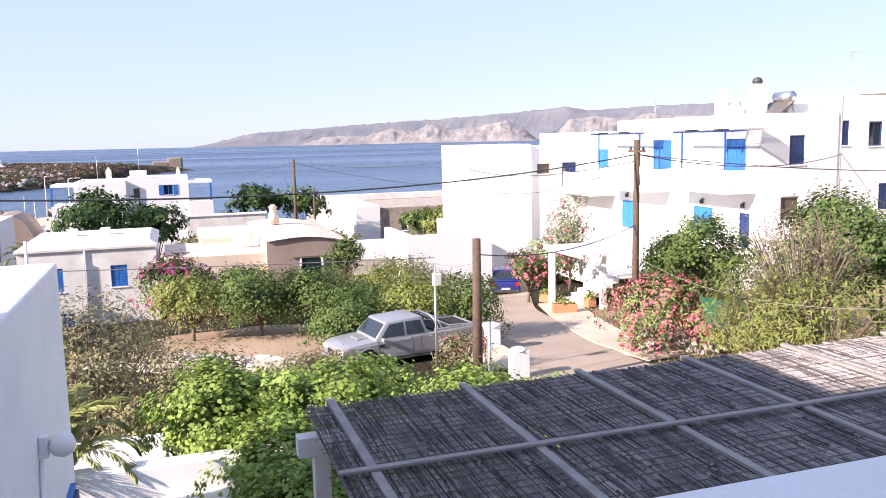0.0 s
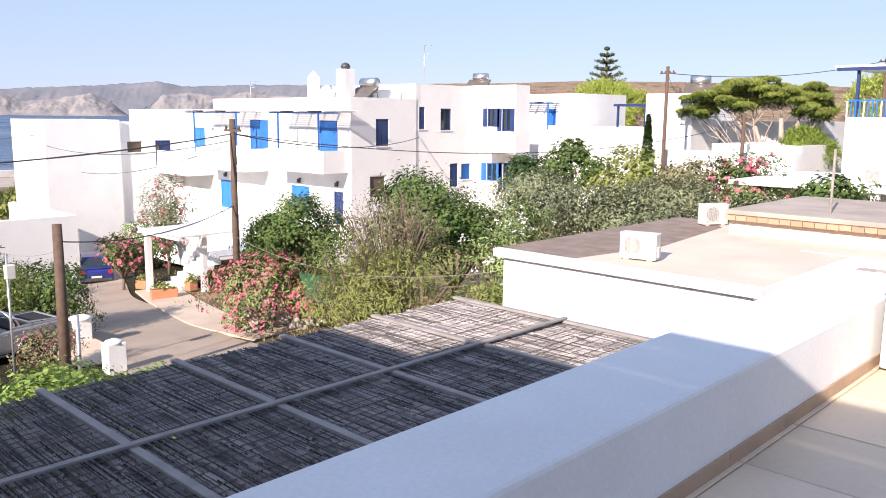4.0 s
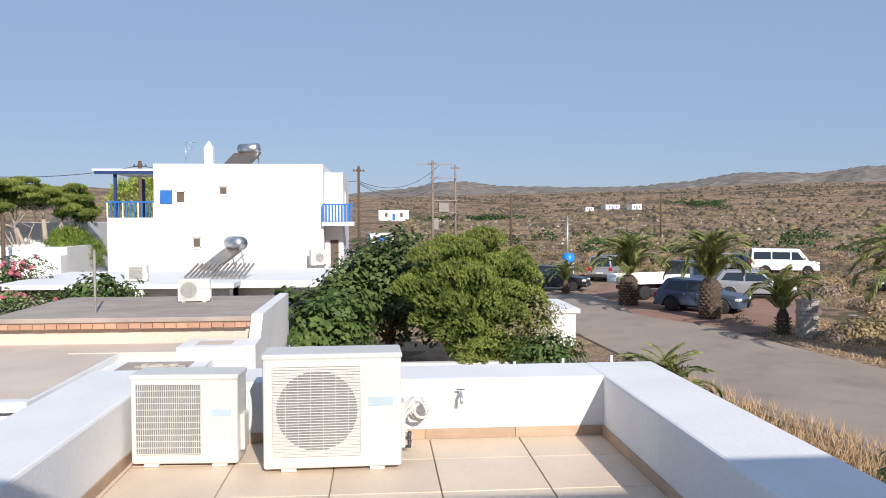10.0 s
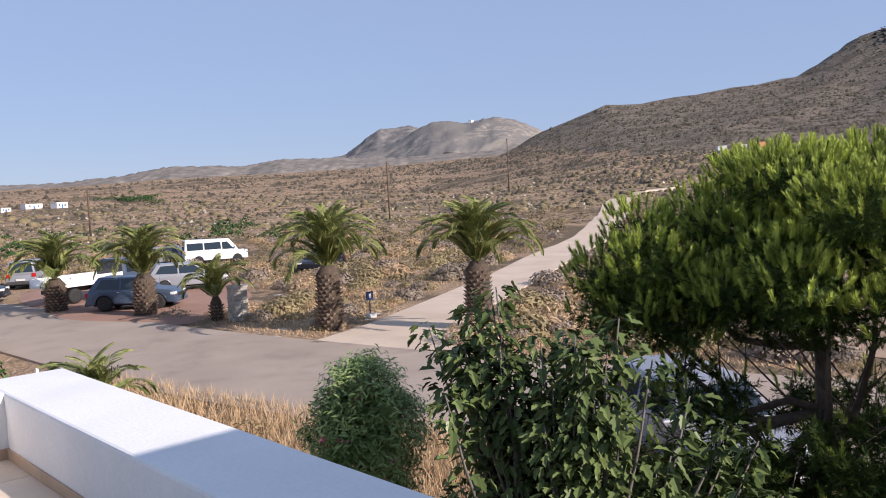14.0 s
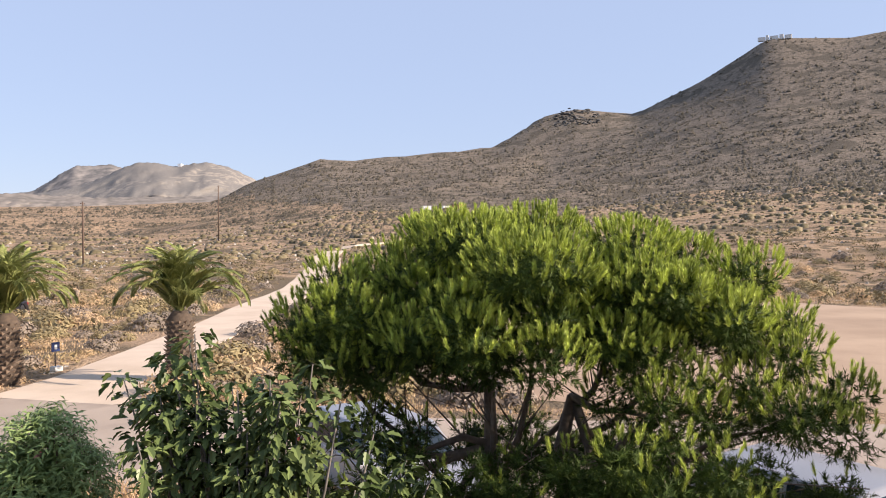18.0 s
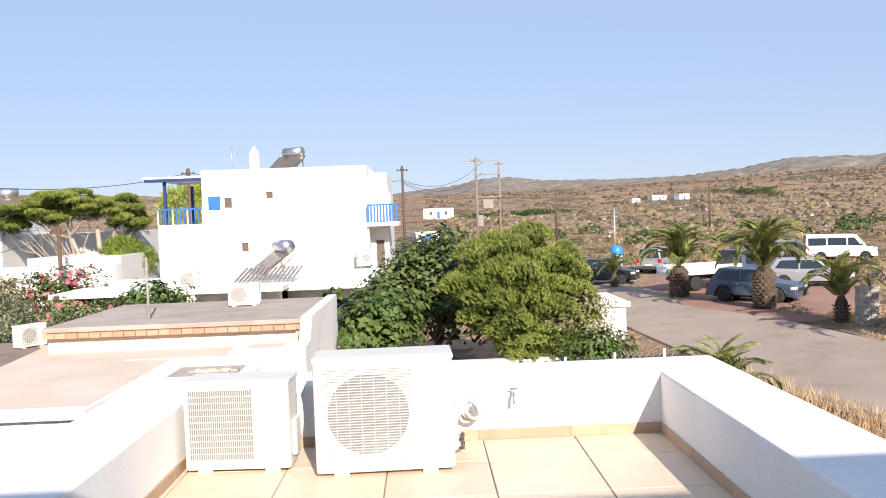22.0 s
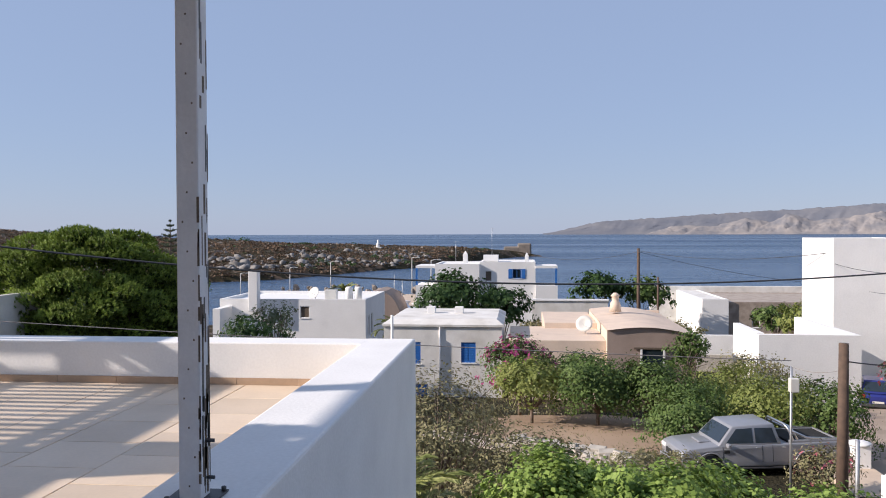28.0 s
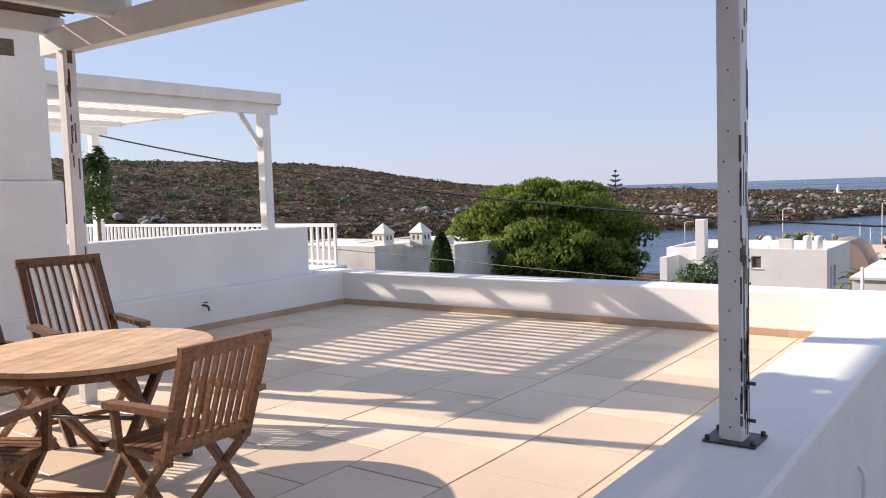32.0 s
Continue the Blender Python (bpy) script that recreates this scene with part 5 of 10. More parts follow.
# the two-storey holiday house with blue shutters
hb = thing("apartment_house", "white two-storey house with blue shutters and solid balconies", "house")
block(hb, (-46.6, -32.9), (28.4, 33.2), (-6.2, 2.55), [
    ("S", -42.45, -40.5, -0.75, 1.28, "shut"), ("S", -35.6, -34.05, -0.75, 1.32, "shut"), ("S", -46.0, -44.5, -4.4, -2.55, "shut:bright"),
    ("S", -38.3, -36.6, -4.1, -2.4, "shut:bright"), ("S", -34.4, -33.6, -4.3, -2.5, "shut:navy"),
    ("E", 30.15, 31.1, -0.05, 1.42, "shut:navy"), ("E", 29.7, 30.9, -2.9, -1.65, "dark")])
block(hb, (-40.5, -32.95), (33.2, 38.7), (-6.2, 3.4), [("E", 33.45, 33.95, 0.85, 2.12, "shut:navy"), ("E", 35.25, 36.15, 0.78, 2.05, "glass:navy"), ("E", 36.1, 36.8, -2.6, -1.2, "shut:navy"), ("E", 37.1, 37.9, -2.2, -1.25, "shut")])
block(hb, (-40.5, -30.1), (38.7, 40.0), (-6.2, 3.48), [("S", -32.3, -31.65, 1.0, 2.1, "open:navy"), ("S", -31.15, -30.5, 0.75, 2.1, "open:navy"), ("S", -32.3, -31.5, -2.3, -1.2, "open"), ("S", -31.0, -30.4, -2.9, -1.15, "open:navy")])
balcony(hb, (-31.55, -29.0), (37.4, 38.7), -0.35, "N", 1.1)
balcony(hb, (-38.3, -33.1), (26.7, 28.4), -1.25, "N", 1.0)
balcony(hb, (-45.9, -40.5), (26.7, 28.4), -1.55, "N", 1.15)
timber_shade(hb, (-38.0, -32.0), (26.75, 28.4), 1.62, (-37.2, -33.6), 9)
timber_shade(hb, (-47.2, -41.0), (26.75, 28.4), 1.62, (-46.2, -41.4), 9)
block(hb, (-59.5, -46.6), (28.9, 34), (-6.5, 1.9), [("S", -50.0, -48.6, -1.4, 0.7, "shut:bright"), ("S", -53.2, -52.6, -4.3, -2.6, "shut:bright")])
bc = balcony(hb, (-53.4, -47.6), (27.0, 28.9), -2.2, "N", 1.35)
for k in range(9):
    box("baluster", (-53.2 + 0.22 * k, -53.1 + 0.22 * k), (26.97, 27.02), (-0.85, -0.5), timber_bare, bc)
block(hb, (-46.5, -40.6), (26.8, 28.4), (-6.2, -4.3), ())
roof_chimney(hb, -36.7, 28.9, 2.3, 1.3, 0.5)
ch2 = roof_chimney(hb, -35.0, 29.8, 2.3, 1.8, 0.75, False)
lathe("cowl", [(0.2, 0), (0.28, 0.12), (0.2, 0.3), (0.05, 0.36)], steel_dark, ch2, 12, (-35.0, 29.8, 4.1))
block(hb, (-39.5, -34.0), (30.9, 33.0), (2.3, 3.05), ())
solar_heater(pose(-34.3, 30.6, 2.3, 0, 0, 0), s=0.95)
dish(pose(-36.0, 29.3, 2.3, 0, 0, 10))
aerial(-36.4, 37.3, 3.2, 2.8)
aerial(-45.5, 30.5, 2.3, 1.4)
solar_heater(pose(-33.6, 39.35, 3.2, 0, 0, 20), s=0.75)
for px, pz in ((-45.2, -2.2), (-37.4, -2.1), (-34.0, -2.1)):
    wl = thing("wall_lamp", "small dark wall lantern under the balcony", "lamp", pose(px, 28.4, pz))
    box("bracket", (-0.05, 0.05), (-0.12, 0), (0.1, 0.16), steel_dark, wl)
    box("lantern", (-0.09, 0.09), (-0.22, -0.06), (-0.12, 0.1), steel_dark, wl, 0.02)

an = thing("white_annex", "plain white two-storey annex nearer the sea", "house")
block(an, (-57, -51.4), (19.7, 24.4), (-7.5, 1.17), ())
block(an, (-57.2, -51.6), (24.4, 28.88), (-7.5, 1.0), [("E", 26.9, 28.0, -1.9, -0.2, "shut:navy"), ("E", 24.9, 26.0, -1.0, -0.2, "dark")])
gw = thing("garden_wall", "long white plastered courtyard wall beside the lane", "wall", kind="structure")
wall_panel("wall", "x", -42.0, (12.6, 17.6), (-8.2, -3.65), (), -0.35, plaster_far, gw)
wall_panel("wall", "y", 12.6, (-47, -42.36), (-8.4, -3.6), (), 0.35, plaster_far, gw)
wall_panel("wall", "y", 17.6, (-51, -42.36), (-8.2, -3.65), (), -0.35, plaster_far, gw)
box("courtyard_top", (-47, -42.36), (12.95, 17.24), (-4.6, -4.2), roof_cream, gw)

# canopy, steps and planters at the foot of the house
cn = thing("entrance_canopy", "white slatted canopy on pillars over stone steps", "canopy")
for x, y in ((-34.3, 17.6), (-31.9, 19.0), (-33.2, 21.5)):
    box("pillar", (x - 0.12, x + 0.12), (y - 0.12, y + 0.12), (gz(x, y) - 0.2, -3.65), plaster_far, cn)
box("canopy_edge", (-34.6, -30.9), (17.3, 17.45), (-3.72, -3.52), plaster_far, cn)
for k in range(14):
    box("canopy_slat", (-34.5 + 0.26 * k, -34.34 + 0.26 * k), (17.3, 22.2), (-3.6, -3.54), timber_white, cn)
st = thing("stone_steps", "white rendered steps up to the house", "steps")
for k in range(7):
    box("step", (-34.6, -33.0), (18.4 + 0.35 * k, 22.5), (-6.9, -6.15 + 0.19 * k), plaster_far, st)
structure(box("wall_terrace_base", (-46.5, -31.2), (22.3, 26.9), (-6.6, -4.95), plaster_far), "white rendered front terrace", "wall")


def planter(m, label="terracotta trough with green herbs", long=0.55):
    p = thing("planter", label, "planter", m)
    box("trough", (-long, long), (-0.2, 0.2), (0, 0.4), terracotta, p, 0.03)
    q = rngv.normal(0, 1, (90, 3)) * (long * 0.45, 0.12, 0.1) + (0, 0, 0.52)
    part("herb", leaves(q, 0.09, 0.5, rngv, (0, 0, 0.4)), leaf_yellowgreen, p)
    return p


# ---- plants ----
rngv = np.random.default_rng(21)


def leaves(points, size, aspect, rng, centre=None, fold=0.25, out=0.6):
    """Loose leaves at points: each a bent pair of faces, its plate turned partly away from the centre."""
    p = np.asarray(points, float)
    n = len(p)
    nrm = rng.normal(0, 1, (n, 3))
    nrm /= np.linalg.norm(nrm, axis=1, keepdims=True)
    if centre is not None:
        away = p - np.asarray(centre)
        away /= np.linalg.norm(away, axis=1, keepdims=True) + 1e-6
        nrm = nrm * (1 - out) + away * out + (0, 0, 0.25)
        nrm /= np.linalg.norm(nrm, axis=1, keepdims=True) + 1e-6
    a = np.cross(nrm, rng.normal(0, 1, (n, 3)))
    a /= np.linalg.norm(a, axis=1, keepdims=True) + 1e-6
    b = np.cross(nrm, a)
    s = size * rng.uniform(0.6, 1.35, (n, 1))
    tip, base = p + a * s, p - a * s
    left, right = p + b * s * aspect + nrm * s * fold, p - b * s * aspect + nrm * s * fold
    return polys("leaves", np.stack([base, right, tip, left], 1), 4)


def crown_points(blobs, n, rng, clump=14, spread=0.16, shell=0.55):
    """Leaf places: gathered in clumps near the surface of overlapping ellipsoids."""
    blobs = np.asarray(blobs, float)
    wts = (blobs[:, 3] * blobs[:, 4] + blobs[:, 4] * blobs[:, 5] + blobs[:, 3] * blobs[:, 5])
    pick = rng.choice(len(blobs), max(1, n // clump), p=wts / wts.sum())
    d = rng.normal(0, 1, (len(pick), 3))
    d /= np.linalg.norm(d, axis=1, keepdims=True)
    d[:, 2] = np.where(d[:, 2] < -0.55, -d[:, 2], d[:, 2])
    rad = shell + (1.05 - shell) * rng.random((len(pick), 1)) ** 0.6
    c = blobs[pick, :3] + d * rad * blobs[pick, 3:6]
    mean = blobs[pick, 3:6].mean(1, keepdims=True)
    pts = np.repeat(c, clump, 0) + rng.normal(0, 1, (len(c) * clump, 3)) * np.repeat(mean, clump, 0) * spread
    return pts


def limbs(base, targets, r0, rng, bend=0.25):
    out = []
    base = Vector(base)
    for t in targets:
        t = Vector(t)
        mid = base.lerp(t, 0.45) + Vector(rng.normal(0, 1, 3)) * (t - base).length * bend * 0.3 + Vector((0, 0, 0.12 * (t - base).length))
        q1, q2 = base.lerp(mid, 0.5), mid.lerp(t, 0.5)
        out.append(([base, q1, mid, q2, t], [r0, r0 * 0.8, r0 * 0.58, r0 * 0.36, r0 * 0.14]))
    return out


def plant(name, label, category, x, y, blobs, n, size, aspect, material, trunk=0.08, fork=0.35, z=None, group="", flowers=None, bare=0, spread=0.16, shell=0.55, clump=14, seed=None, bark_mat=None):
    """Shrub or tree: trunk, limbs and a crown over ellipsoids given from the foot of the plant."""
    rng = np.random.default_rng(seed if seed is not None else int(abs(x * 131 + y * 37)) + 1)
    t = thing(name, label, category, pose(x, y, gz(x, y) if z is None else z), group)
    blobs = np.asarray(blobs, float)
    c = blobs[:, :3].mean(0)
    top = Vector((c[0] * 0.3, c[1] * 0.3, max(0.15, c[2] * fork)))
    stems = [([Vector((0, 0, -0.15)), top * 0.55, top], [trunk * 1.15, trunk, trunk * 0.9])]
    targets = []
    for bl in blobs:
        for _ in range(2):
            d = rng.normal(0, 1, 3)
            d /= np.linalg.norm(d)
            targets.append(bl[:3] + d * bl[3:6] * 0.6)
    stems += limbs(top, targets, trunk * 0.55, rng)
    for _ in range(bare):
        bl = blobs[rng.integers(len(blobs))]
        d = rng.normal(0, 1, 3)
        d[2] = abs(d[2])
        d /= np.linalg.norm(d)
        stems.append(([top, Vector(bl[:3] + d * bl[3:6] * 0.5), Vector(bl[:3] + d * bl[3:6] * 1.08)], [0.02, 0.012, 0.004]))
    tubes("trunk", stems, bark_mat or bark, t, 6)
    pts = crown_points(blobs, n, rng, clump, spread, shell)
    pts = pts[pts[:, 2] > 0.03]
    tagged(part("crown", leaves(pts, size, aspect, rng, c), material, t), kind="stuff")
    if flowers:
        fm, fn, fs = flowers
        fp = crown_points(blobs * (1, 1, 1, 1.06, 1.06, 1.06), fn, rng, 6, 0.05, 0.92)
        fp = fp[fp[:, 2] > 0.2]
        tagged(part("blossom", leaves(fp, fs, 0.8, rng, c), fm, t), kind="stuff")
    return t


def blobs_round(w, h, z, rng, k=6, flat=0.75):
    """Overlapping ellipsoids that fill a crown about w wide and h high, centred at z."""
    out = [(0, 0, z, w * 0.36, w * 0.36, h * 0.42)]
    for i in range(k):
        a = 2 * math.pi * i / k + rng.uniform(-0.4, 0.4)
        q = rng.uniform(0.22, 0.36) * w
        out.append((q * math.cos(a), q * math.sin(a), z + rng.uniform(-0.22, 0.2) * h, w * rng.uniform(0.17, 0.25), w * rng.uniform(0.17, 0.25), h * rng.uniform(0.24, 0.34) * flat / 0.75))
    out.append((rng.uniform(-0.1, 0.1) * w, rng.uniform(-0.1, 0.1) * w, z + 0.25 * h, w * 0.22, w * 0.22, h * 0.25))
    return out


def shrub(name, label, category, x, y, w, h, n, size, aspect, material, seed, top=None, **kw):
    """A round plant whose top reaches the height given by top, or h over the ground."""
    rng = np.random.default_rng(seed)
    g = gz(x, y)
    hh = h if top is None else top - g
    crown_h = min(hh * 0.98, h)
    return plant(name, label, category, x, y, blobs_round(w, crown_h, hh - crown_h * 0.5, rng), n, size, aspect, material, seed=seed, **kw)


planter(pose(-31.6, 16.9, gz(-31.6, 16.9) + 0.1, 0, 0, 70))
planter(pose(-35.6, 17.9, gz(-35.6, 17.9) + 0.1, 0, 0, 30), "terracotta pot with flowering plants", 0.3)
planter(pose(-32.4, 18.6, gz(-32.4, 18.6) + 0.1, 0, 0, 0), "terracotta pot with green leaves", 0.25)

# vine hedge in front of the low pergola
for i, (x, y, w, h, top) in enumerate(((-11.2, 0.95, 2.1, 2.1, -1.55), (-11.3, 2.5, 2.4, 2.2, -1.7), (-12.0, 1.6, 2.2, 2.0, -1.95), (-12.2, 3.6, 2.6, 2.0, -2.05), (-10.4, 4.3, 2.6, 2.2, -1.75), (-11.9, 5.3, 2.6, 2.0, -2.25),
                                       (-10.3, 5.9, 2.4, 2.2, -2.0), (-13.0, 2.6, 2.2, 1.8, -2.3), (-11.4, 7.1, 2.2, 1.8, -2.6), (-9.3, 2.9, 2.0, 2.2, -2.0), (-8.5, 1.85, 1.7, 2.0, -2.15), (-9.7, 1.75, 2.3, 2.0, -1.85))):
    shrub("vine", "bright green leafy vine sprawling in the garden", "vine", x, y, w, h, 9000, 0.040, 0.75, leaf_vine, 100 + i, top, trunk=0.04, bare=5, spread=0.12, shell=0.62, clump=22, group="vines by the low pergola")
structure(box("wall_garden_block", (-10.1, -7.4), (-0.56, 1.35), (-5.2, -2.9), plaster, None, 0.02), "white plastered store block below the terrace", "wall")
structure(box("wall_garden_low", (-10.4, -10.1), (-1.4, 2.1), (-5.2, -2.5), plaster, None, 0.02), "low white plastered wall at the foot of the house", "wall")

# garden between the terrace and the lane
GARDEN = [  # name, label, category, x, y, width, crown height, top, leaves, size, aspect, material, extra
    ("scrub_bush", "dry olive-brown bush with bare twigs", "bush", -16.3, -1.2, 3.8, 3.4, -1.15, 7600, 0.045, 0.4, leaf_scrub, dict(bare=40)),
    ("scrub_bush", "dry olive-brown bush with bare twigs", "bush", -15.2, 0.6, 3.2, 2.5, -2.2, 6000, 0.045, 0.4, leaf_scrub, dict(bare=30)),
    ("scrub_bush", "dry olive-brown bush with bare twigs", "bush", -17.6, -3.4, 3.2, 3.2, -1.3, 6000, 0.045, 0.4, leaf_scrub, dict(bare=30)),
    ("scrub_bush", "pale dry bush on the garden slope", "bush", -18.6, 3.2, 2.8, 1.6, -3.5, 4200, 0.05, 0.4, leaf_scrub, dict(bare=30)),
    ("green_bush", "dark green bush above the garden path", "bush", -17.6, 1.2, 2.4, 1.8, -3.1, 2600, 0.06, 0.6, leaf_citrus, {}),
    ("scrub_bush", "pale dry bush on the garden slope", "bush", -20.5, 4.5, 2.6, 1.4, -4.0, 1800, 0.05, 0.4, leaf_scrub, dict(bare=25)),
    ("citrus_tree", "round citrus tree in the garden soil", "tree", -33.3, 3.7, 4.4, 2.5, -3.6, 7220, 0.068, 0.55, leaf_citrus, {}),
    ("citrus_tree", "round citrus tree in the garden soil", "tree", -33.0, 6.0, 4.0, 2.5, -3.7, 6460, 0.068, 0.55, leaf_citrus, {}),
    ("citrus_tree", "round citrus tree in the garden soil", "tree", -33.6, 1.0, 3.6, 2.3, -3.8, 5700, 0.068, 0.55, leaf_yellowgreen, {}),
    ("citrus_tree", "round citrus tree in the garden soil", "tree", -36.8, 3.0, 3.8, 2.6, -3.9, 4940, 0.068, 0.55, leaf_citrus, {}),
    ("bougainvillea", "magenta bougainvillea against the low house", "bush", -36.4, 0.5, 3.6, 3.0, -3.1, 4200, 0.07, 0.6, leaf_citrus, dict(flowers=(flower_magenta, 1500, 0.075))),
    ("hedge_bush", "dense green bush behind the pickup", "bush", -27.6, 6.4, 3.8, 2.4, -3.75, 6460, 0.056, 0.6, leaf_citrus, {}),
    ("hedge_bush", "dense green bush behind the pickup", "bush", -28.0, 8.8, 3.8, 2.7, -3.3, 6460, 0.056, 0.6, leaf_yellowgreen, {}),
    ("hedge_bush", "tall green bush beside the lane", "bush", -27.0, 10.6, 3.0, 2.7, -3.35, 5700, 0.056, 0.6, leaf_citrus, {}),
    ("hedge_bush", "dense green bush behind the pickup", "bush", -30.6, 7.0, 3.6, 2.3, -3.9, 4560, 0.056, 0.6, leaf_citrus, {}),
    ("hedge_bush", "olive-green bush on the bank", "bush", -33.8, 9.2, 4.0, 2.2, -4.0, 4560, 0.056, 0.5, leaf_yellowgreen, {}),
    ("dry_bush", "pale yellowish bush below the white wall", "bush", -37.5, 11.2, 3.6, 2.4, -4.0, 2000, 0.07, 0.5, leaf_scrub, dict(bare=30)),
    ("small_tree", "small green tree against the brown house", "tree", -41.6, 9.0, 2.6, 2.6, -3.4, 1600, 0.09, 0.6, leaf_citrus, {}),
    ("oleander", "pink flowering oleander beside the lane", "bush", -21.3, 14.9, 3.6, 2.9, -2.65, 3600, 0.075, 0.3, leaf_oleander, dict(flowers=(flower_pink, 3400, 0.045))),
    ("oleander", "pink flowering oleander beside the lane", "bush", -20.4, 16.2, 2.6, 2.2, -3.3, 2400, 0.075, 0.3, leaf_oleander, dict(flowers=(flower_pink, 3000, 0.05))),
    ("green_tree", "dense dark green tree by the house", "tree", -20.4, 15.9, 3.6, 2.7, -0.95, 7600, 0.056, 0.6, leaf_citrus, {}),
    ("green_tree", "dense dark green tree by the house", "tree", -22.5, 16.3, 2.6, 2.2, -1.7, 5200, 0.056, 0.6, leaf_citrus, {}),
    ("willowy_bush", "tall feathery yellow-green bush", "bush", -14.9, 13.6, 3.2, 3.2, -1.2, 4200, 0.065, 0.22, leaf_yellowgreen, dict(bare=40)),
    ("willowy_bush", "tall feathery yellow-green bush", "bush", -13.6, 14.2, 3.4, 2.9, -1.5, 4200, 0.065, 0.22, leaf_yellowgreen, dict(bare=40)),
    ("willowy_bush", "tall feathery yellow-green bush", "bush", -16.4, 14.2, 2.6, 2.4, -2.2, 3000, 0.065, 0.22, leaf_yellowgreen, dict(bare=30)),
    ("bare_tree", "half-bare tree with grey twigs", "tree", -15.6, 15.4, 3.6, 3.0, -0.25, 1600, 0.05, 0.3, leaf_scrub, dict(bare=150)),
    ("willowy_bush", "feathery yellow-green bush by the low roof", "bush", -11.6, 14.6, 2.6, 2.2, -2.0, 2600, 0.065, 0.25, leaf_yellowgreen, dict(bare=30)),
    ("fig_tree", "leafy green tree behind the bushes", "tree", -18.6, 19.6, 4.2, 3.4, -0.2, 8400, 0.063, 0.65, leaf_citrus, {}),
    ("fig_tree", "leafy green tree behind the bushes", "tree", -16.6, 19.0, 3.0, 2.8, -0.9, 6000, 0.063, 0.65, leaf_citrus, {}),
    ("white_oleander", "white flowering oleander by the olive trees", "bush", -14.0, 18.6, 3.2, 2.4, -1.5, 2800, 0.07, 0.3, leaf_oleander, dict(flowers=(flower_white, 300, 0.042))),
    ("white_oleander", "white flowering oleander by the olive trees", "bush", -15.6, 20.6, 3.0, 2.6, -0.95, 2600, 0.07, 0.3, leaf_oleander, dict(flowers=(flower_white, 260, 0.042))),
    ("olive_tree", "grey-green olive tree with fine leaves", "tree", -16.4, 23.4, 4.4, 3.0, -0.25, 9025, 0.075, 0.31, leaf_olive, {}),
    ("olive_tree", "grey-green olive tree with fine leaves", "tree", -13.4, 23.0, 4.0, 2.8, -0.55, 8550, 0.075, 0.31, leaf_olive, {}),
    ("olive_tree", "grey-green olive tree with fine leaves", "tree", -11.2, 22.0, 3.4, 2.2, -1.1, 6650, 0.075, 0.31, leaf_olive, {}),
    ("olive_tree", "grey-green olive tree with fine leaves", "tree", -13.0, 26.6, 4.2, 2.8, -0.35, 7600, 0.075, 0.31, leaf_olive, {}),
    ("green_tree", "round green tree before the white wall", "tree", -23.4, 35.2, 4.2, 3.0, 0.45, 2600, 0.12, 0.6, leaf_citrus, {}),
    ("green_tree", "dark green tree in the shaded yard", "tree", -27.6, 36.6, 3.0, 2.8, -0.4, 1600, 0.11, 0.6, leaf_dark, {}),
    ("green_tree", "tall loose green tree before the white wall", "tree", -19.4, 34.0, 4.4, 3.4, 0.35, 2800, 0.11, 0.5, leaf_yellowgreen, {}),
    ("green_tree", "loose green tree before the white wall", "tree", -16.0, 33.0, 3.4, 3.0, -0.1, 2200, 0.11, 0.5, leaf_scrub, {}),
    ("oleander", "pink flowering oleander by the far wall", "bush", -14.2, 34.4, 3.4, 3.0, 0.2, 2200, 0.10, 0.4, leaf_citrus, dict(flowers=(flower_pink, 500, 0.09))),
    ("oleander", "pale pink oleander behind the low roofs", "bush", -12.4, 30.6, 3.4, 2.4, -0.75, 2000, 0.10, 0.4, leaf_oleander, dict(flowers=(flower_pink, 500, 0.08))),
    ("olive_tree", "grey-green olive tree behind the low roof", "tree", -9.8, 26.4, 3.4, 2.2, -0.8, 2750, 0.085, 0.31, leaf_olive, {}),
    ("courtyard_tree", "green tree rising from the courtyard", "tree", -8.2, 27.6, 3.2, 2.0, -0.15, 2200, 0.10, 0.5, leaf_citrus, {}),
    ("fig_tree", "large leafy fig tree over the garden fence", "tree", 0.9, 27.6, 4.2, 4.6, 1.35, 7980, 0.086, 0.75, leaf_fig, {}),
    ("fig_tree", "large leafy fig tree over the garden fence", "tree", -0.6, 26.4, 2.8, 3.0, 0.1, 4940, 0.086, 0.75, leaf_fig, {}),
    ("mulberry_tree", "low broad green tree beside the white house", "tree", -0.9, 22.8, 3.0, 2.3, -0.35, 3000, 0.10, 0.65, leaf_citrus, {}),
    ("pistachio_bush", "loose olive-brown tree by the white shed", "tree", 4.9, 24.0, 2.6, 3.0, -0.15, 2800, 0.06, 0.5, leaf_scrub, dict(bare=20)),
    ("green_bush", "glossy bush at the garden fence", "bush", 5.2, 22.3, 2.0, 1.5, -1.5, 1800, 0.07, 0.6, leaf_citrus, {}),
    ("dark_tree", "dense dark fig tree among the low houses", "tree", -61.0, -4.4, 6.6, 4.2, -1.5, 3200, 0.16, 0.7, leaf_dark, {}),
    ("dark_tree", "dense dark fig tree among the low houses", "tree", -61.5, -0.8, 4.6, 3.4, -2.6, 2200, 0.16, 0.7, leaf_dark, {}),
    ("dark_tree", "dark green trees near the shore", "tree", -80, 8.0, 6, 3.4, -2.3, 1600, 0.2, 0.7, leaf_dark, {}),
    ("dark_tree", "dark green trees near the shore", "tree", -81, 12.5, 6, 3.2, -2.8, 1600, 0.2, 0.7, leaf_citrus, {}),
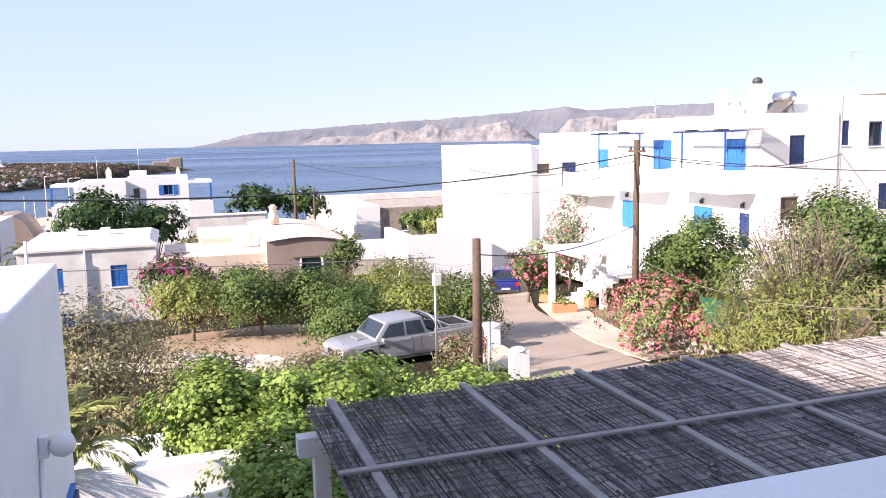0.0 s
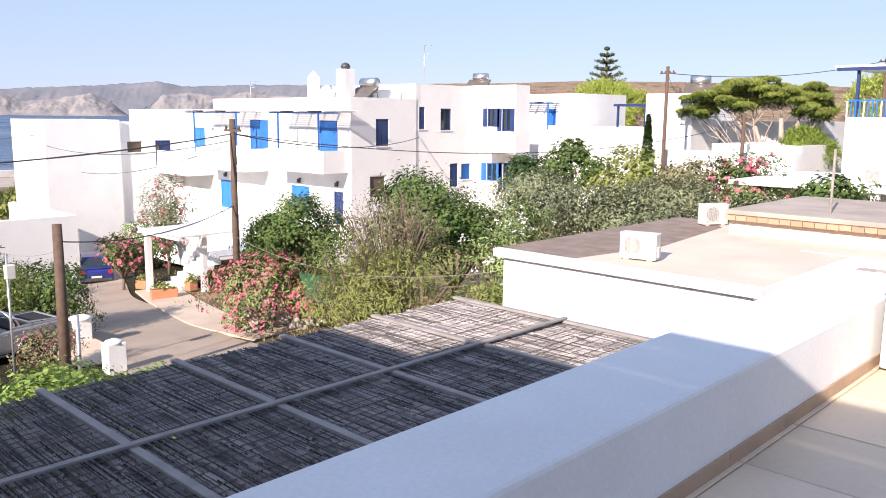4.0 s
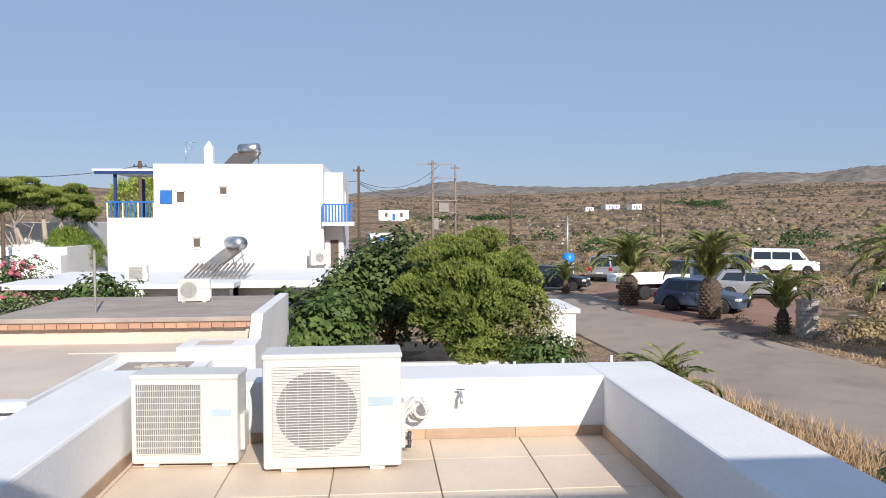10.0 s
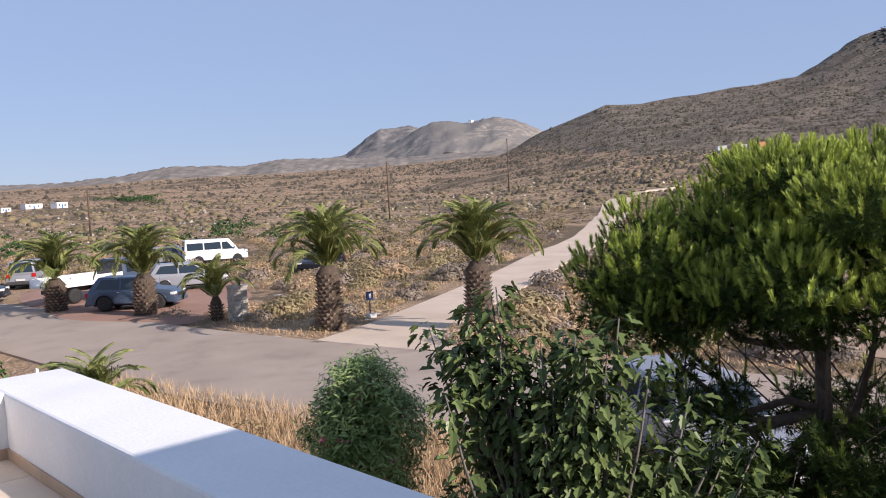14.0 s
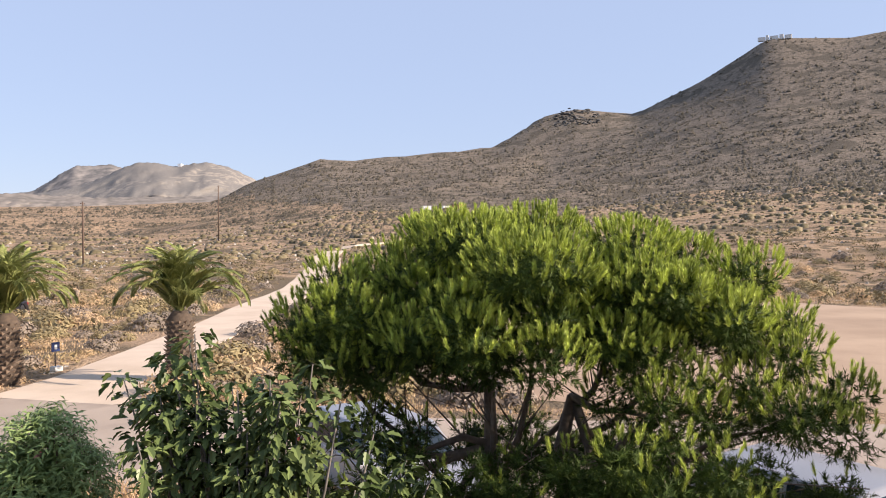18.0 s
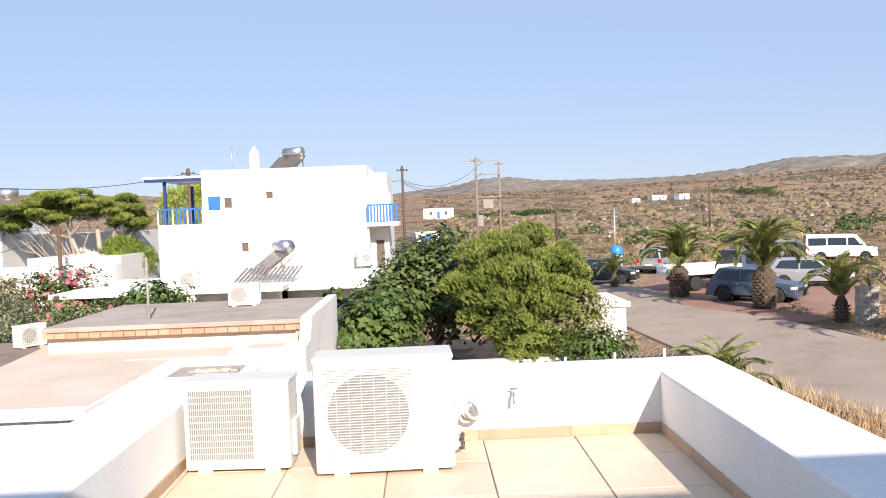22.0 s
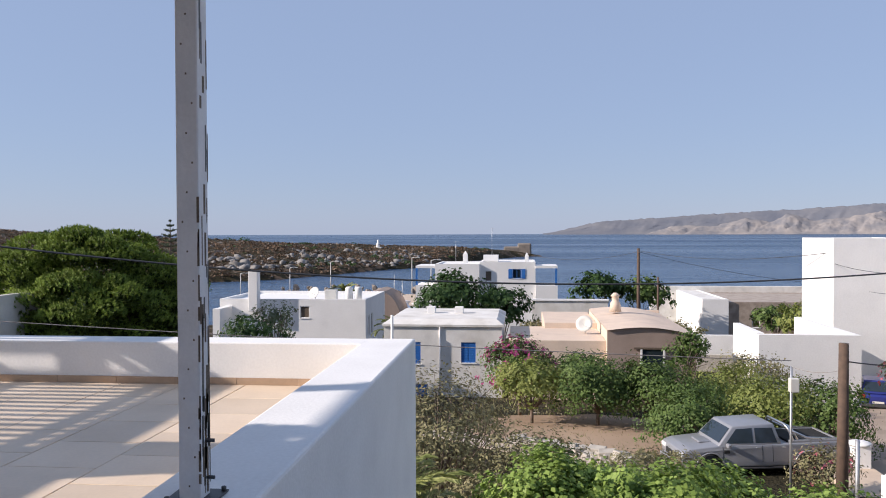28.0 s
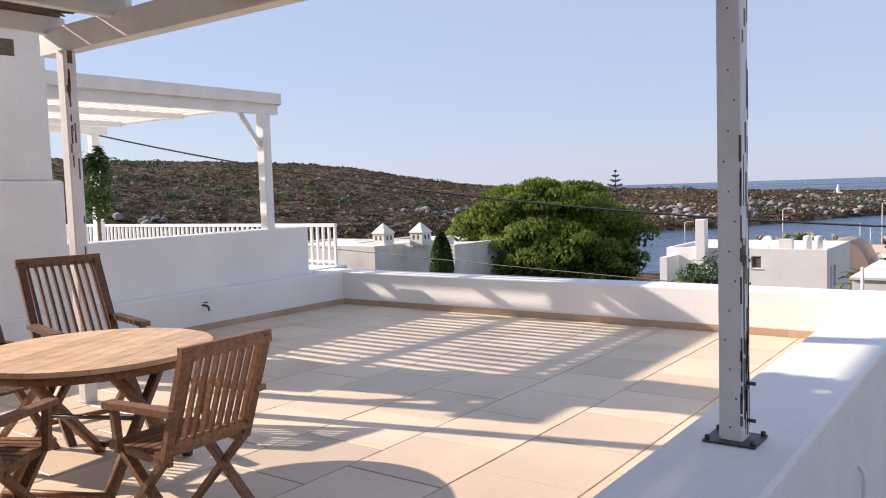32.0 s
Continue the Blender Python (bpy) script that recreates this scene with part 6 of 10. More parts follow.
    ("shore_bush", "low scrubby bush near the shore", "bush", -66, 12.5, 6, 2.4, -5.6, 1400, 0.16, 0.5, leaf_scrub, {}),
    ("shore_bush", "low scrubby bush near the shore", "bush", -64, 8.0, 4.4, 2.2, -5.2, 1200, 0.16, 0.5, leaf_scrub, {}),
    ("shore_bush", "green bush beside the stone boathouse", "bush", -75, 23.5, 5, 2.6, -5.1, 1400, 0.16, 0.6, leaf_citrus, {}),
    ("boathouse_tree", "rounded green tree before the stone boathouse", "tree", -66, 23.4, 6, 3.4, -3.9, 2200, 0.16, 0.6, leaf_yellowgreen, {}),
    ("small_bush", "pale bush behind the low house", "bush", -56, 1.6, 3.0, 2.4, -4.4, 1200, 0.10, 0.5, leaf_scrub, {}),
    ("dark_bush", "dark clipped bush under the terrace wall", "bush", -34.5, -11.4, 3.2, 1.8, -2.1, 1600, 0.08, 0.6, leaf_dark, {}),
    ("small_tree", "thin white-flowering shrub by the white house", "tree", -42, -12.6, 2.6, 2.6, -2.0, 700, 0.09, 0.6, leaf_olive, dict(bare=20)),
    ("flowering_bush", "straggly bush with red flowers beside the pickup", "bush", -21.6, 8.5, 2.2, 1.5, -4.0, 1800, 0.05, 0.4, leaf_scrub, dict(flowers=(flower_pink, 160, 0.04), bare=30)),
    ("garden_bush", "pink flowering bush over the parked car", "bush", -36.6, 17.4, 2.4, 2.2, -4.2, 1600, 0.08, 0.5, leaf_citrus, dict(flowers=(flower_pink, 900, 0.06), bare=10)),
    ("garden_bush", "green bush beside the lane end", "bush", -37.2, 19.0, 3.0, 2.6, -3.6, 1800, 0.08, 0.5, leaf_oleander, dict(flowers=(flower_pink, 500, 0.07), bare=20)),
    ("garden_bush", "tangled flowering bush on the house corner", "bush", -40.0, 21.5, 3.4, 4.6, -1.5, 1800, 0.09, 0.5, leaf_olive, dict(flowers=(flower_pink, 300, 0.07), bare=40)),
    ("garden_bush", "green bush below the house terrace", "bush", -24.0, 18.4, 2.6, 2.4, -2.6, 4000, 0.056, 0.6, leaf_citrus, {}),
    ("garden_bush", "green bush below the house terrace", "bush", -27.4, 20.6, 3.0, 2.6, -3.0, 3600, 0.059, 0.6, leaf_citrus, {}),
]
for i, (name, label, cat, x, y, w, h, top, n, size, asp, m, kw) in enumerate(GARDEN):
    shrub(name, label, cat, x, y, w, h, n, size, asp, m, 300 + i, top, **kw)


# ---- houses towards the sea ----
lh = thing("low_house", "white flat-roofed house with small blue windows", "house")
block(lh, (-52.5, -45.0), (-7.2, -0.5), (-9.0, -3.6), [("E", -2.8, -1.98, -5.75, -4.6, "shut"), ("E", -5.9, -5.1, -5.85, -4.6, "shut"), ("E", -5.6, -4.7, -8.2, -7.0, "shut")], plaster_old, 0.1, plaster_old)
box("cornice", (-52.6, -44.9), (-7.3, -0.4), (-3.72, -3.6), plaster_old, lh)
v = [(-52.6, -7.3, -3.6), (-44.9, -7.3, -3.6), (-44.9, -0.4, -3.6), (-52.6, -0.4, -3.6), (-52.0, -6.9, -3.35), (-45.6, -6.9, -3.35), (-45.6, -0.8, -3.35), (-52.0, -0.8, -3.35)]
part("roof", mesh_from("roof", v, [(0, 1, 5, 4), (1, 2, 6, 5), (2, 3, 7, 6), (3, 0, 4, 7), (4, 5, 6, 7)]), plaster_old, lh)
tube("drainpipe", [(-44.95, -4.0, -3.6), (-44.95, -4.0, -8.5)], 0.05, timber_white, lh, 6)
for y in (-4.9, -3.2):
    roof_chimney(lh, -49, y, -3.4, 0.45, 0.5, False)
tube("post", [(-44.2, -6.6, -9), (-44.2, -6.6, -3.0)], 0.08, timber_white, lh, 8)

ph = thing("vaulted_house", "beige house with a shallow vaulted roof and brown gable", "house")
n = 16
prof = [(5.2 + 4.7 * k / n, -3.72 + 0.28 * math.sin(math.pi * k / n) - 0.25 * k / n) for k in range(n + 1)]
vv = [(-43.9, y, z) for y, z in prof] + [(-43.9, 9.9, -9), (-43.9, 5.2, -9)]
part("gable", mesh_from("gable", vv, [tuple(range(len(vv)))]), brown_plaster, ph, "mauve-brown plastered gable")
vv = [(x, y, z + 0.02) for x in (-43.75, -56) for y, z in prof]
part("vault", mesh_from("vault", vv, [(k, k + 1, n + 2 + k, n + 1 + k) for k in range(n)]), beige_plaster, ph)
wall_panel("wall", "y", 5.2, (-56, -43.93), (-9, -3.75), (), 0.3, beige_plaster, ph)
wall_panel("wall", "y", 9.9, (-56, -43.93), (-9, -4.05), (), -0.3, beige_plaster, ph)
wall_panel("wall", "x", -56, (5.2, 9.9), (-9, -3.75), (), 0.3, beige_plaster, ph)
wn1 = box("window", (-43.9, -43.84), (7.0, 8.2), (-6.0, -4.7), glass, ph)
for y0, y1, z0, z1 in ((6.95, 7.05, -6.0, -4.7), (8.15, 8.25, -6.0, -4.7), (6.6, 8.7, -4.72, -4.62)):
    box("frame", (-43.86, -43.78), (y0, y1), (z0, z1), timber_white if z1 - z0 > 0.3 else timber_bare, wn1)
lathe("chimney", [(0.38, 0), (0.30, 0.6), (0.22, 0.66), (0.22, 0.95), (0.30, 1.0), (0.12, 1.2)], beige_plaster, ph, 14, (-51.5, 6.5, -3.45), "tapered beige chimney pot")
box("side_wing", (-51, -44.4), (-0.1, 5.2), (-9, -4.35), beige_plaster, ph, 0.03)
box("rear_wing", (-57, -50), (2.0, 5.2), (-9, -4.0), beige_plaster, ph, 0.03)
dish(pose(-47.5, 4.3, -4.35, 0, 0, 70), 0.5, "wire satellite dish on the flat roof")

hh = thing("harbour_house", "white two-storey house with blue shutters by the harbour", "house")
block(hh, (-93, -85), (-8.5, -3.8), (-10, -1.75), (), None, 0.1)
block(hh, (-93, -85.5), (-3.8, 2.1), (-10, -1.55), [("E", -0.3, 0.6, -3.3, -2.3, "open"), ("E", -3.2, -2.5, -3.6, -2.5, "dark")], None, 0.1)
box("roof_room", (-90, -88), (-3.5, -1.9), (-1.6, -0.9), plaster_far, hh)
roof_chimney(hh, -87, -5.4, -1.75, 0.9, 0.5)
roof_chimney(hh, -87, 1.2, -1.6, 0.6, 0.4)
for x0, x1 in ((2.1, 4.4), (-10.6, -8.5)):
    box("porch_roof", (-90, -85.2), (x0, x1), (-2.2, -1.95), plaster_far, hh)
    box("porch_post", (-85.4, -85.2), (x1 - 0.25 if x0 > 0 else x0, x1 - 0.05 if x0 > 0 else x0 + 0.2), (-10, -2.2), blue_paint, hh)
    box("porch_base", (-90, -85.1), (x0, x1), (-10, -4.0), plaster_far, hh)
aerial(-89, -2.6, -0.9, 3.0)
aerial(-89, -6.6, -1.75, 2.4)
yw = thing("yard_wall", "long weathered white yard wall", "wall", kind="structure")
box("wall", (-73.4, -73), (1.6, 8.3), (-9.5, -4.6), plaster_old, yw)
box("coping", (-73.5, -72.9), (1.5, 8.4), (-4.6, -4.45), plaster_far, yw)

bh = thing("boathouse", "long low stone boathouse with whitewashed gable", "house")
block(bh, (-99, -84.2), (19.0, 21.6), (-11, -5.3), (), plaster_far, 0.05, plaster_old)
block(bh, (-98, -84.5), (21.6, 36), (-11, -5.6), [("E", 24.0, 24.8, -8.2, -6.6, "dark"), ("E", 29.0, 30.0, -8.4, -6.4, "dark")], rubble_stone, 0.05, roof_grey)
box("seaward_wall", (-99, -98), (16, 40), (-11, -4.9), plaster_old, bh)
sw = thing("sea_wall", "white painted wall of the shore road", "wall", kind="structure")
wall_panel("wall", "x", -62, (9.5, 18.5), (-10, -6.2), (), -0.4, plaster_far, sw)
wall_panel("wall_low", "x", -60, (10, 19), (-10, -7.4), (), -0.4, stone_mat, sw)

wh = thing("white_house", "white flat-roofed house above the harbour", "house")
block(wh, (-76, -66.4), (-25, -12.4), (-10.5, -4.0), [("N", -68.3, -67.7, -7.2, -5.4, "dark"), ("N", -69.8, -69.0, -7.2, -5.4, "dark"), ("E", -18, -17.2, -5.6, -4.6, "dark")], None, 0.25)
box("stair_wall", (-66.4, -63.5), (-24.5, -23.9), (-10.5, -4.6), plaster_far, wh)
box("tall_chimney", (-66.3, -65.5), (-22.2, -21.4), (-5, -1.6), plaster_far, wh, 0.05)
for y in (-14.0, -13.2):
    lathe("round_chimney", [(0.32, 0), (0.32, 1.1), (0.2, 1.2)], plaster_far, wh, 12, (-67.4, y, -4.2))
dish(pose(-68.5, -17.2, -4.2, 0, 0, 60), 0.55)
ac3 = thing("roof_unit", "grey air conditioner on the white roof", "air conditioner", pose(-68.5, -15.8, -4.25))
box("casing", (-0.4, 0.4), (-0.5, 0.5), (0, 0.9), ac_white, ac3, 0.03)
vo = thing("stone_vault", "old stone barrel-vaulted shed", "shed")
n = 12
vv = [(x, -14.2 + 2.6 * math.cos(math.pi * k / n), -10 + 5.6 * math.sin(math.pi * k / n) ** 0.6) for x in (-88, -82) for k in range(n + 1)]
part("vault", mesh_from("vault", vv, [(k, k + 1, n + 2 + k, n + 1 + k) for k in range(n)] + [tuple(range(n + 1)), tuple(range(2 * n + 1, n, -1))]), brown_plaster, vo)

gh = thing("grey_house", "pale flat-roofed house with twin chimney houses", "house")
block(gh, (-37.5, -31.4), (-29.5, -22.4), (-9, -1.15), (), plaster_old, 0.15, plaster_old)
block(gh, (-34, -29.2), (-33, -25.6), (-9, -1.1), (), plaster_old, 0.1, plaster_old)
for x, y in ((-30.6, -26.2), (-31.6, -24.6)):
    c = box("chimney_house", (x - 0.38, x + 0.38), (y - 0.38, y + 0.38), (-1.2, -0.55), plaster_old, gh)
    lathe("gabled_top", [(0.60, 0), (0.58, 0.05), (0.04, 0.50)], plaster_old, c, 4, (x, y, -0.55))
    for e in (-0.15, 0.13):
        box("smoke_hole", (x + 0.379, x + 0.384), (y + e - 0.06, y + e + 0.06), (-0.88, -0.66), timber_bare, c)
        box("smoke_hole", (x + e - 0.06, x + e + 0.06), (y + 0.379, y + 0.384), (-0.88, -0.66), timber_bare, c)
box("chimney_block", (-32.2, -31.6), (-23.6, -23.0), (-1.3, -0.75), plaster_old, gh)


# ---- neighbouring low roofs to the north ----
n1 = thing("low_roof_house", "white single-storey house with cream and brown flat roof", "house")
block(n1, (-9.3, -4.4), (12.55, 19.6), (-5.2, -0.98), (), plaster, 0.0, roof_cream)
box("roof_slab", (-9.45, -4.25), (12.4, 19.75), (-1.05, -0.90), plaster, n1, 0.012)
v = [(-9.42, 12.6, -0.893), (-7.7, 12.6, -0.893), (-7.3, 15.0, -0.893), (-7.75, 18.6, -0.893), (-8.6, 19.7, -0.893), (-9.42, 19.7, -0.893)]
part("gravel_strip", mesh_from("gravel_strip", v, [tuple(range(6))]), roof_brown, n1, "brown gravelled strip of roof")
v = [(-7.7, 12.62, -0.896), (-4.3, 12.62, -0.896), (-4.3, 19.7, -0.896), (-9.0, 19.7, -0.896), (-7.9, 18.4, -0.896)]
part("screed_field", mesh_from("screed_field", v, [tuple(range(5))]), roof_cream, n1, "cream screeded field of roof")
n2 = thing("stepped_roof_house", "low house with stepped grey roofs and a brick edge", "house")
block(n2, (-7.2, -1.97), (17.75, 22.2), (-5, -0.42), (), roof_cream, 0.0, roof_grey)
box("roof_slab", (-7.3, -1.96), (17.7, 22.3), (-0.46, -0.36), roof_grey, n2, 0.01)
be = box("brick_edge", (-7.25, -1.97), (17.62, 17.7), (-0.56, -0.47), brick_mat, n2)
bm1 = box_me("brick", (-0.11, 0.11), (-0.05, 0.05), (-0.05, 0.05))
bm1.materials.append(brick_mat)
for k in range(22):
    b = part("brick", bm1, None, be)
    b.location = (-7.1 + 0.235 * k, 17.60, -0.515 + 0.003 * math.sin(9 * k))
block(n2, (-3.2, -1.95), (16.5, 17.6), (-5, -0.80), (), plaster, 0.0, roof_cream)
block(n2, (-4.3, -2.5), (13.0, 16.5), (-5, -1.02), (), plaster, 0.0, roof_grey)
block(n2, (-5.2, -3.2), (16.5, 17.6), (-5, -0.88), (), roof_cream, 0.0, roof_cream)
side_v = [(x, y, z) for x in (-1.95, -1.72) for y, z in ((16.5, -5), (22.3, -5), (22.3, -0.30), (17.6, -0.30), (17.2, -0.74), (16.5, -0.78))]
part("return_wall", mesh_from("return_wall", side_v, [tuple(range(5, -1, -1)), tuple(range(6, 12))] + [(i, (i + 1) % 6, 6 + (i + 1) % 6, 6 + i) for i in range(6)]), plaster, n2)
tube("roof_pipe", [(-5.4, 18.6, -0.9), (-5.4, 18.6, 1.0)], 0.03, batten_mat, n2, 6)
rb = thing("roof_rubble", "small heap of rubble on the flat roof", "rubble", pose(-3.3, 15.6, -1.02))
for k in range(7):
    box("stone", (-0.4 + 0.12 * k, -0.28 + 0.13 * k), (-0.1, 0.05 + 0.02 * (k % 3)), (0, 0.06 + 0.02 * (k % 2)), stone_mat, rb, 0.015)
air_conditioner(pose(-6.8, 13.2, -0.89, 0, 0, 12), 0.66, 0.48, 0.26, -0.1, 0.36, 0.36, "small white air conditioner on the neighbour's roof", 0.16, "roof air conditioners")
air_conditioner(pose(-8.0, 18.8, -0.89, 0, 0, 60), 0.66, 0.5, 0.26, -0.1, 0.36, 0.36, "small white air conditioner at the roof edge", 0.16, "roof air conditioners")
air_conditioner(pose(-3.8, 20.7, -0.36, 0, 0, 8), 0.75, 0.55, 0.28, -0.12, 0.42, 0.42, "white air conditioner on the brick-edged roof", 0.19, "roof air conditioners")

vl = thing("villa", "large white cubic villa with blue balcony rails", "house")
block(vl, (-10.6, -2.15), (42.6, 52), (-3.2, 4.45), [("S", -7.4, -6.95, 2.87, 3.33, "dark"), ("S", -9.55, -9.05, 2.45, 3.1, "dark"), ("S", -8.75, -8.3, 0.2, 0.75, "dark")], plaster_far, 0.1)
block(vl, (-2.2, -1.2), (44, 52), (-3.2, 4.1), [("S", -1.95, -1.4, -2.6, 0.6, "dark"), ("E", 45.0, 45.7, 2.2, 3.2, "dark"), ("E", 47.0, 47.7, 2.2, 3.2, "dark")], plaster_far, 0.1)
opn = box("shutter", (-10.28, -9.68), (42.52, 42.58), (2.45, 3.12), blue_paint, vl)
block(vl, (-13.0, -10.6), (42.9, 51), (-3.2, 1.75), (), plaster_far, 0.1)
box("veranda_roof", (-13.6, -10.6), (42.6, 49), (4.10, 4.2), plaster_far, vl)
box("veranda_edge", (-13.5, -10.6), (42.62, 42.8), (3.94, 4.095), navy_paint, vl)
for x, y in ((-12.6, 43), (-12.6, 48), (-11.0, 45)):
    box("veranda_post", (x - 0.07, x + 0.07), (y - 0.07, y + 0.07), (1.75, 3.95), navy_paint, vl)
vr = thing("balcony_railing", "blue and white timber balcony railing", "railing", pose(-13.0, 42.85, 1.75))
box("top_rail", (0, 2.4), (0, 0.06), (0.75, 0.83), blue_paint, vr)
for k in range(13):
    box("baluster", (0.19 * k, 0.19 * k + 0.06), (0, 0.05), (0, 0.75), blue_paint if k % 4 else timber_white, vr)
vr2 = thing("balcony_railing", "bright blue timber balcony railing", "railing", pose(-2.2, 42.3, 1.5))
box("slab", (0, 1.6), (0, 3), (-0.2, 0), plaster_far, vr2)
box("top_rail", (0, 1.6), (0, 0.06), (0.85, 0.93), blue_paint, vr2)
for k in range(10):
    box("baluster", (0.16 * k, 0.16 * k + 0.09), (0, 0.05), (0, 0.85), blue_paint, vr2)
roof_chimney(vl, -8.0, 43.4, 4.35, 0.9, 0.45)
solar_heater(pose(-6.3, 44.2, 4.35, 0, 0, -28), s=0.9)
aerial(-9.2, 43.5, 4.35, 1.3)
lr = thing("long_low_house", "low white house with open porch below the villa", "house")
block(lr, (-12.6, -4.9), (31.4, 38), (-3.6, -0.9), [("S", -12.2, -7.4, -3.6, -1.35, "dark")], plaster_far, 0.1, plaster_old)
box("roof_slab", (-13.1, -4.6), (30.6, 38.2), (-0.85, -0.68), plaster_far, lr)
for x in (-12.9, -8.0):
    box("porch_pillar", (x - 0.15, x + 0.15), (30.7, 31.0), (-3.6, -0.85), plaster_far, lr)
block(lr, (-4.9, -1.4), (33.4, 40), (-3.6, -1.0), [("S", -3.0, -1.9, -3.4, -1.5, "shut:navy")], plaster_far, 0.1, plaster_old)
box("porch_roof", (-5.0, -0.9), (32.2, 40), (-0.98, -0.7), plaster_far, lr)
box("porch_wall", (-1.6, -1.2), (32.4, 33.4), (-3.6, -0.98), plaster_far, lr)
box("stub_wall", (-6.2, -4.9), (32.2, 34), (-3.6, -0.72), plaster_far, lr)
cs = thing("corrugated_awning", "small corrugated sheet roof under a solar panel", "awning", pose(-5.6, 33.5, -0.6))
for k in range(14):
    bar("corrugation", (-1.2 + 0.17 * k, -0.9, 0.0), (-1.0 + 0.17 * k, 0.6, 0.45), 0.08, 0.05, batten_mat, cs)
solar_heater(pose(-5.6, 35.0, -0.5, 0, 0, -60), "solar water heater on the low roof with tilted dark panel", 1.0)
air_conditioner(pose(-8.4, 31.8, -0.68, 0, 0, 0), 0.8, 0.6, 0.3, 0, 0.5, 0.45, "boxy unit with a dark grille on the low roof", 0, "roof air conditioners")
air_conditioner(pose(-2.3, 41.8, -0.7, 0, 0, 20), 0.9, 0.8, 0.3, 0, 0.5, 0.5, "white air conditioner beside the villa wall", 0.2, "roof air conditioners")

sd = thing("white_shed", "small white plastered shed with a flat roof", "shed")
block(sd, (5.0, 7.75), (29.5, 33), (-3.8, -1.75), (), plaster_far, 0.0)
box("roof_slab", (4.9, 7.9), (29.4, 33.1), (-1.78, -1.62), plaster_far, sd)
v = [(4.9, 29.4, -1.62), (7.9, 29.4, -1.62), (6.4, 32.5, -1.25)]

fw = thing("far_white_house", "white houses with blue pergola north of the garden", "house")
block(fw, (-39.4, -33.8), (51, 57), (-4.5, 3.35), [("S", -37.0, -36.1, 1.0, 2.25, "shut")], plaster_far, 0.1)
timber_shade(fw, (-39.6, -35.6), (49.8, 51), 2.55, (-39.2, -36.0), 5)
block(fw, (-25.8, -22.7), (46.2, 52), (-4.5, 3.1), [("S", -25.4, -24.8, -2.0, -0.5, "dark")], plaster_far, 0.1)
block(fw, (-33.5, -25.82), (47, 53), (-4.5, 1.0), (), plaster_far, 0.1)
block(fw, (-36, -14.8), (41.6, 42.4), (-4.5, -0.1), (), plaster_far, 0.0)
block(fw, (-22.6, -16.4), (50, 57), (-4.5, 1.5), [("S", -18.2, -17.2, -2.6, -0.8, "dark")], plaster_far, 0.1)
block(fw, (-19.5, -14.8), (42.4, 47), (-4.5, 0.3), [("S", -16.8, -16.0, -2.8, -0.6, "dark"), ("S", -15.7, -15.1, -2.4, -0.9, "shut:navy")], plaster_far, 0.1)
box("veranda_roof", (-28.6, -25.82), (46.95, 49.6), (2.35, 2.5), navy_paint, fw)
for x in (-28.4, -26.4):
    box("veranda_post", (x - 0.06, x + 0.06), (47.15, 47.27), (0.95, 2.35), navy_paint, fw)
solar_heater(pose(-24.2, 50.0, 2.9, 0, 0, 20))
solar_heater(pose(-18.6, 53.5, 1.4, 0, 0, -20))


def far_house(x, y, w, d, h, rot, tone=None, label="small white house far across the plain"):
    f = thing("distant_house", label, "house", pose(x, y, gz(x, y), 0, 0, rot), "far houses on the plain")
    box("wall", (-w / 2, w / 2), (-d / 2, d / 2), (-1, h), tone or plaster_far, f)
    box("roof", (-w / 2 - 0.1, w / 2 + 0.1), (-d / 2 - 0.1, d / 2 + 0.1), (h, h + 0.2), tone or plaster_far, f)
    for k in (-1, 1):
        box("window", (k * w / 4 - 0.5, k * w / 4 + 0.5), (-d / 2 - 0.02, -d / 2 + 0.1), (h * 0.35, h * 0.75), timber_bare, f)
    box("door", (-0.5, 0.5), (-d / 2 - 0.03, -d / 2 + 0.1), (0, h * 0.7), blue_paint, f)
    return f


for x, y, w, d, h, r in ((165.6, 566.3, 11, 7, 3.0, 10), (175.3, 543.3, 8, 6, 3.8, 20), (149.4, 565.6, 6, 5, 2.4, 5), (0.9, 112, 3.2, 3, 1.2, 10), (-1.2, 66, 3.0, 4, 2.0, 0), (6.3, 300, 11, 7, 3.6, 0), (352, 186, 4, 4, 1.8, 40), (362, 181, 4, 3, 1.6, 50)):
    far_house(x, y, w, d, h, r, None, "small white house far across the plain")
far_house(368, 176, 6, 4, 1.8, 60, terracotta, "far red-brown house among the scrub")
fx, fy = 2490 * math.sin(radians(45.4)), 2490 * math.cos(radians(45.4))
far_house(fx, fy, 16, 10, 1.6 + 2490 * math.tan(radians(5.3)) - gz(fx, fy), 20, None, "white chapel on the summit of the far hill")
# chapel walls on the summit and a lighthouse on the cape
hc = thing("hilltop_house", "pale buildings on the rocky summit", "house", pose(1395 * math.sin(radians(85.6)), 1395 * math.cos(radians(85.6)), 0))
hz = gz(1395 * math.sin(radians(85.6)), 1395 * math.cos(radians(85.6)))
for k, (y0, y1, up) in enumerate(((-26, -16, 0.8), (-14, -8, 2.6), (-6, 6, 1.4), (8, 12, 3.4), (13, 24, 1.0))):
    box("wall", (-3, 3), (y0, y1), (hz - 5, hz + up), plaster_old, hc)
lt = thing("lighthouse", "small white lighthouse on the headland", "lighthouse", pose(-352, -62, gz(-352, -62)))
lathe("tower", [(0.9, -1), (0.75, 1.8), (0.75, 2.1), (0.45, 2.2), (0.45, 3.2), (0.1, 3.8)], plaster_far, lt, 12)
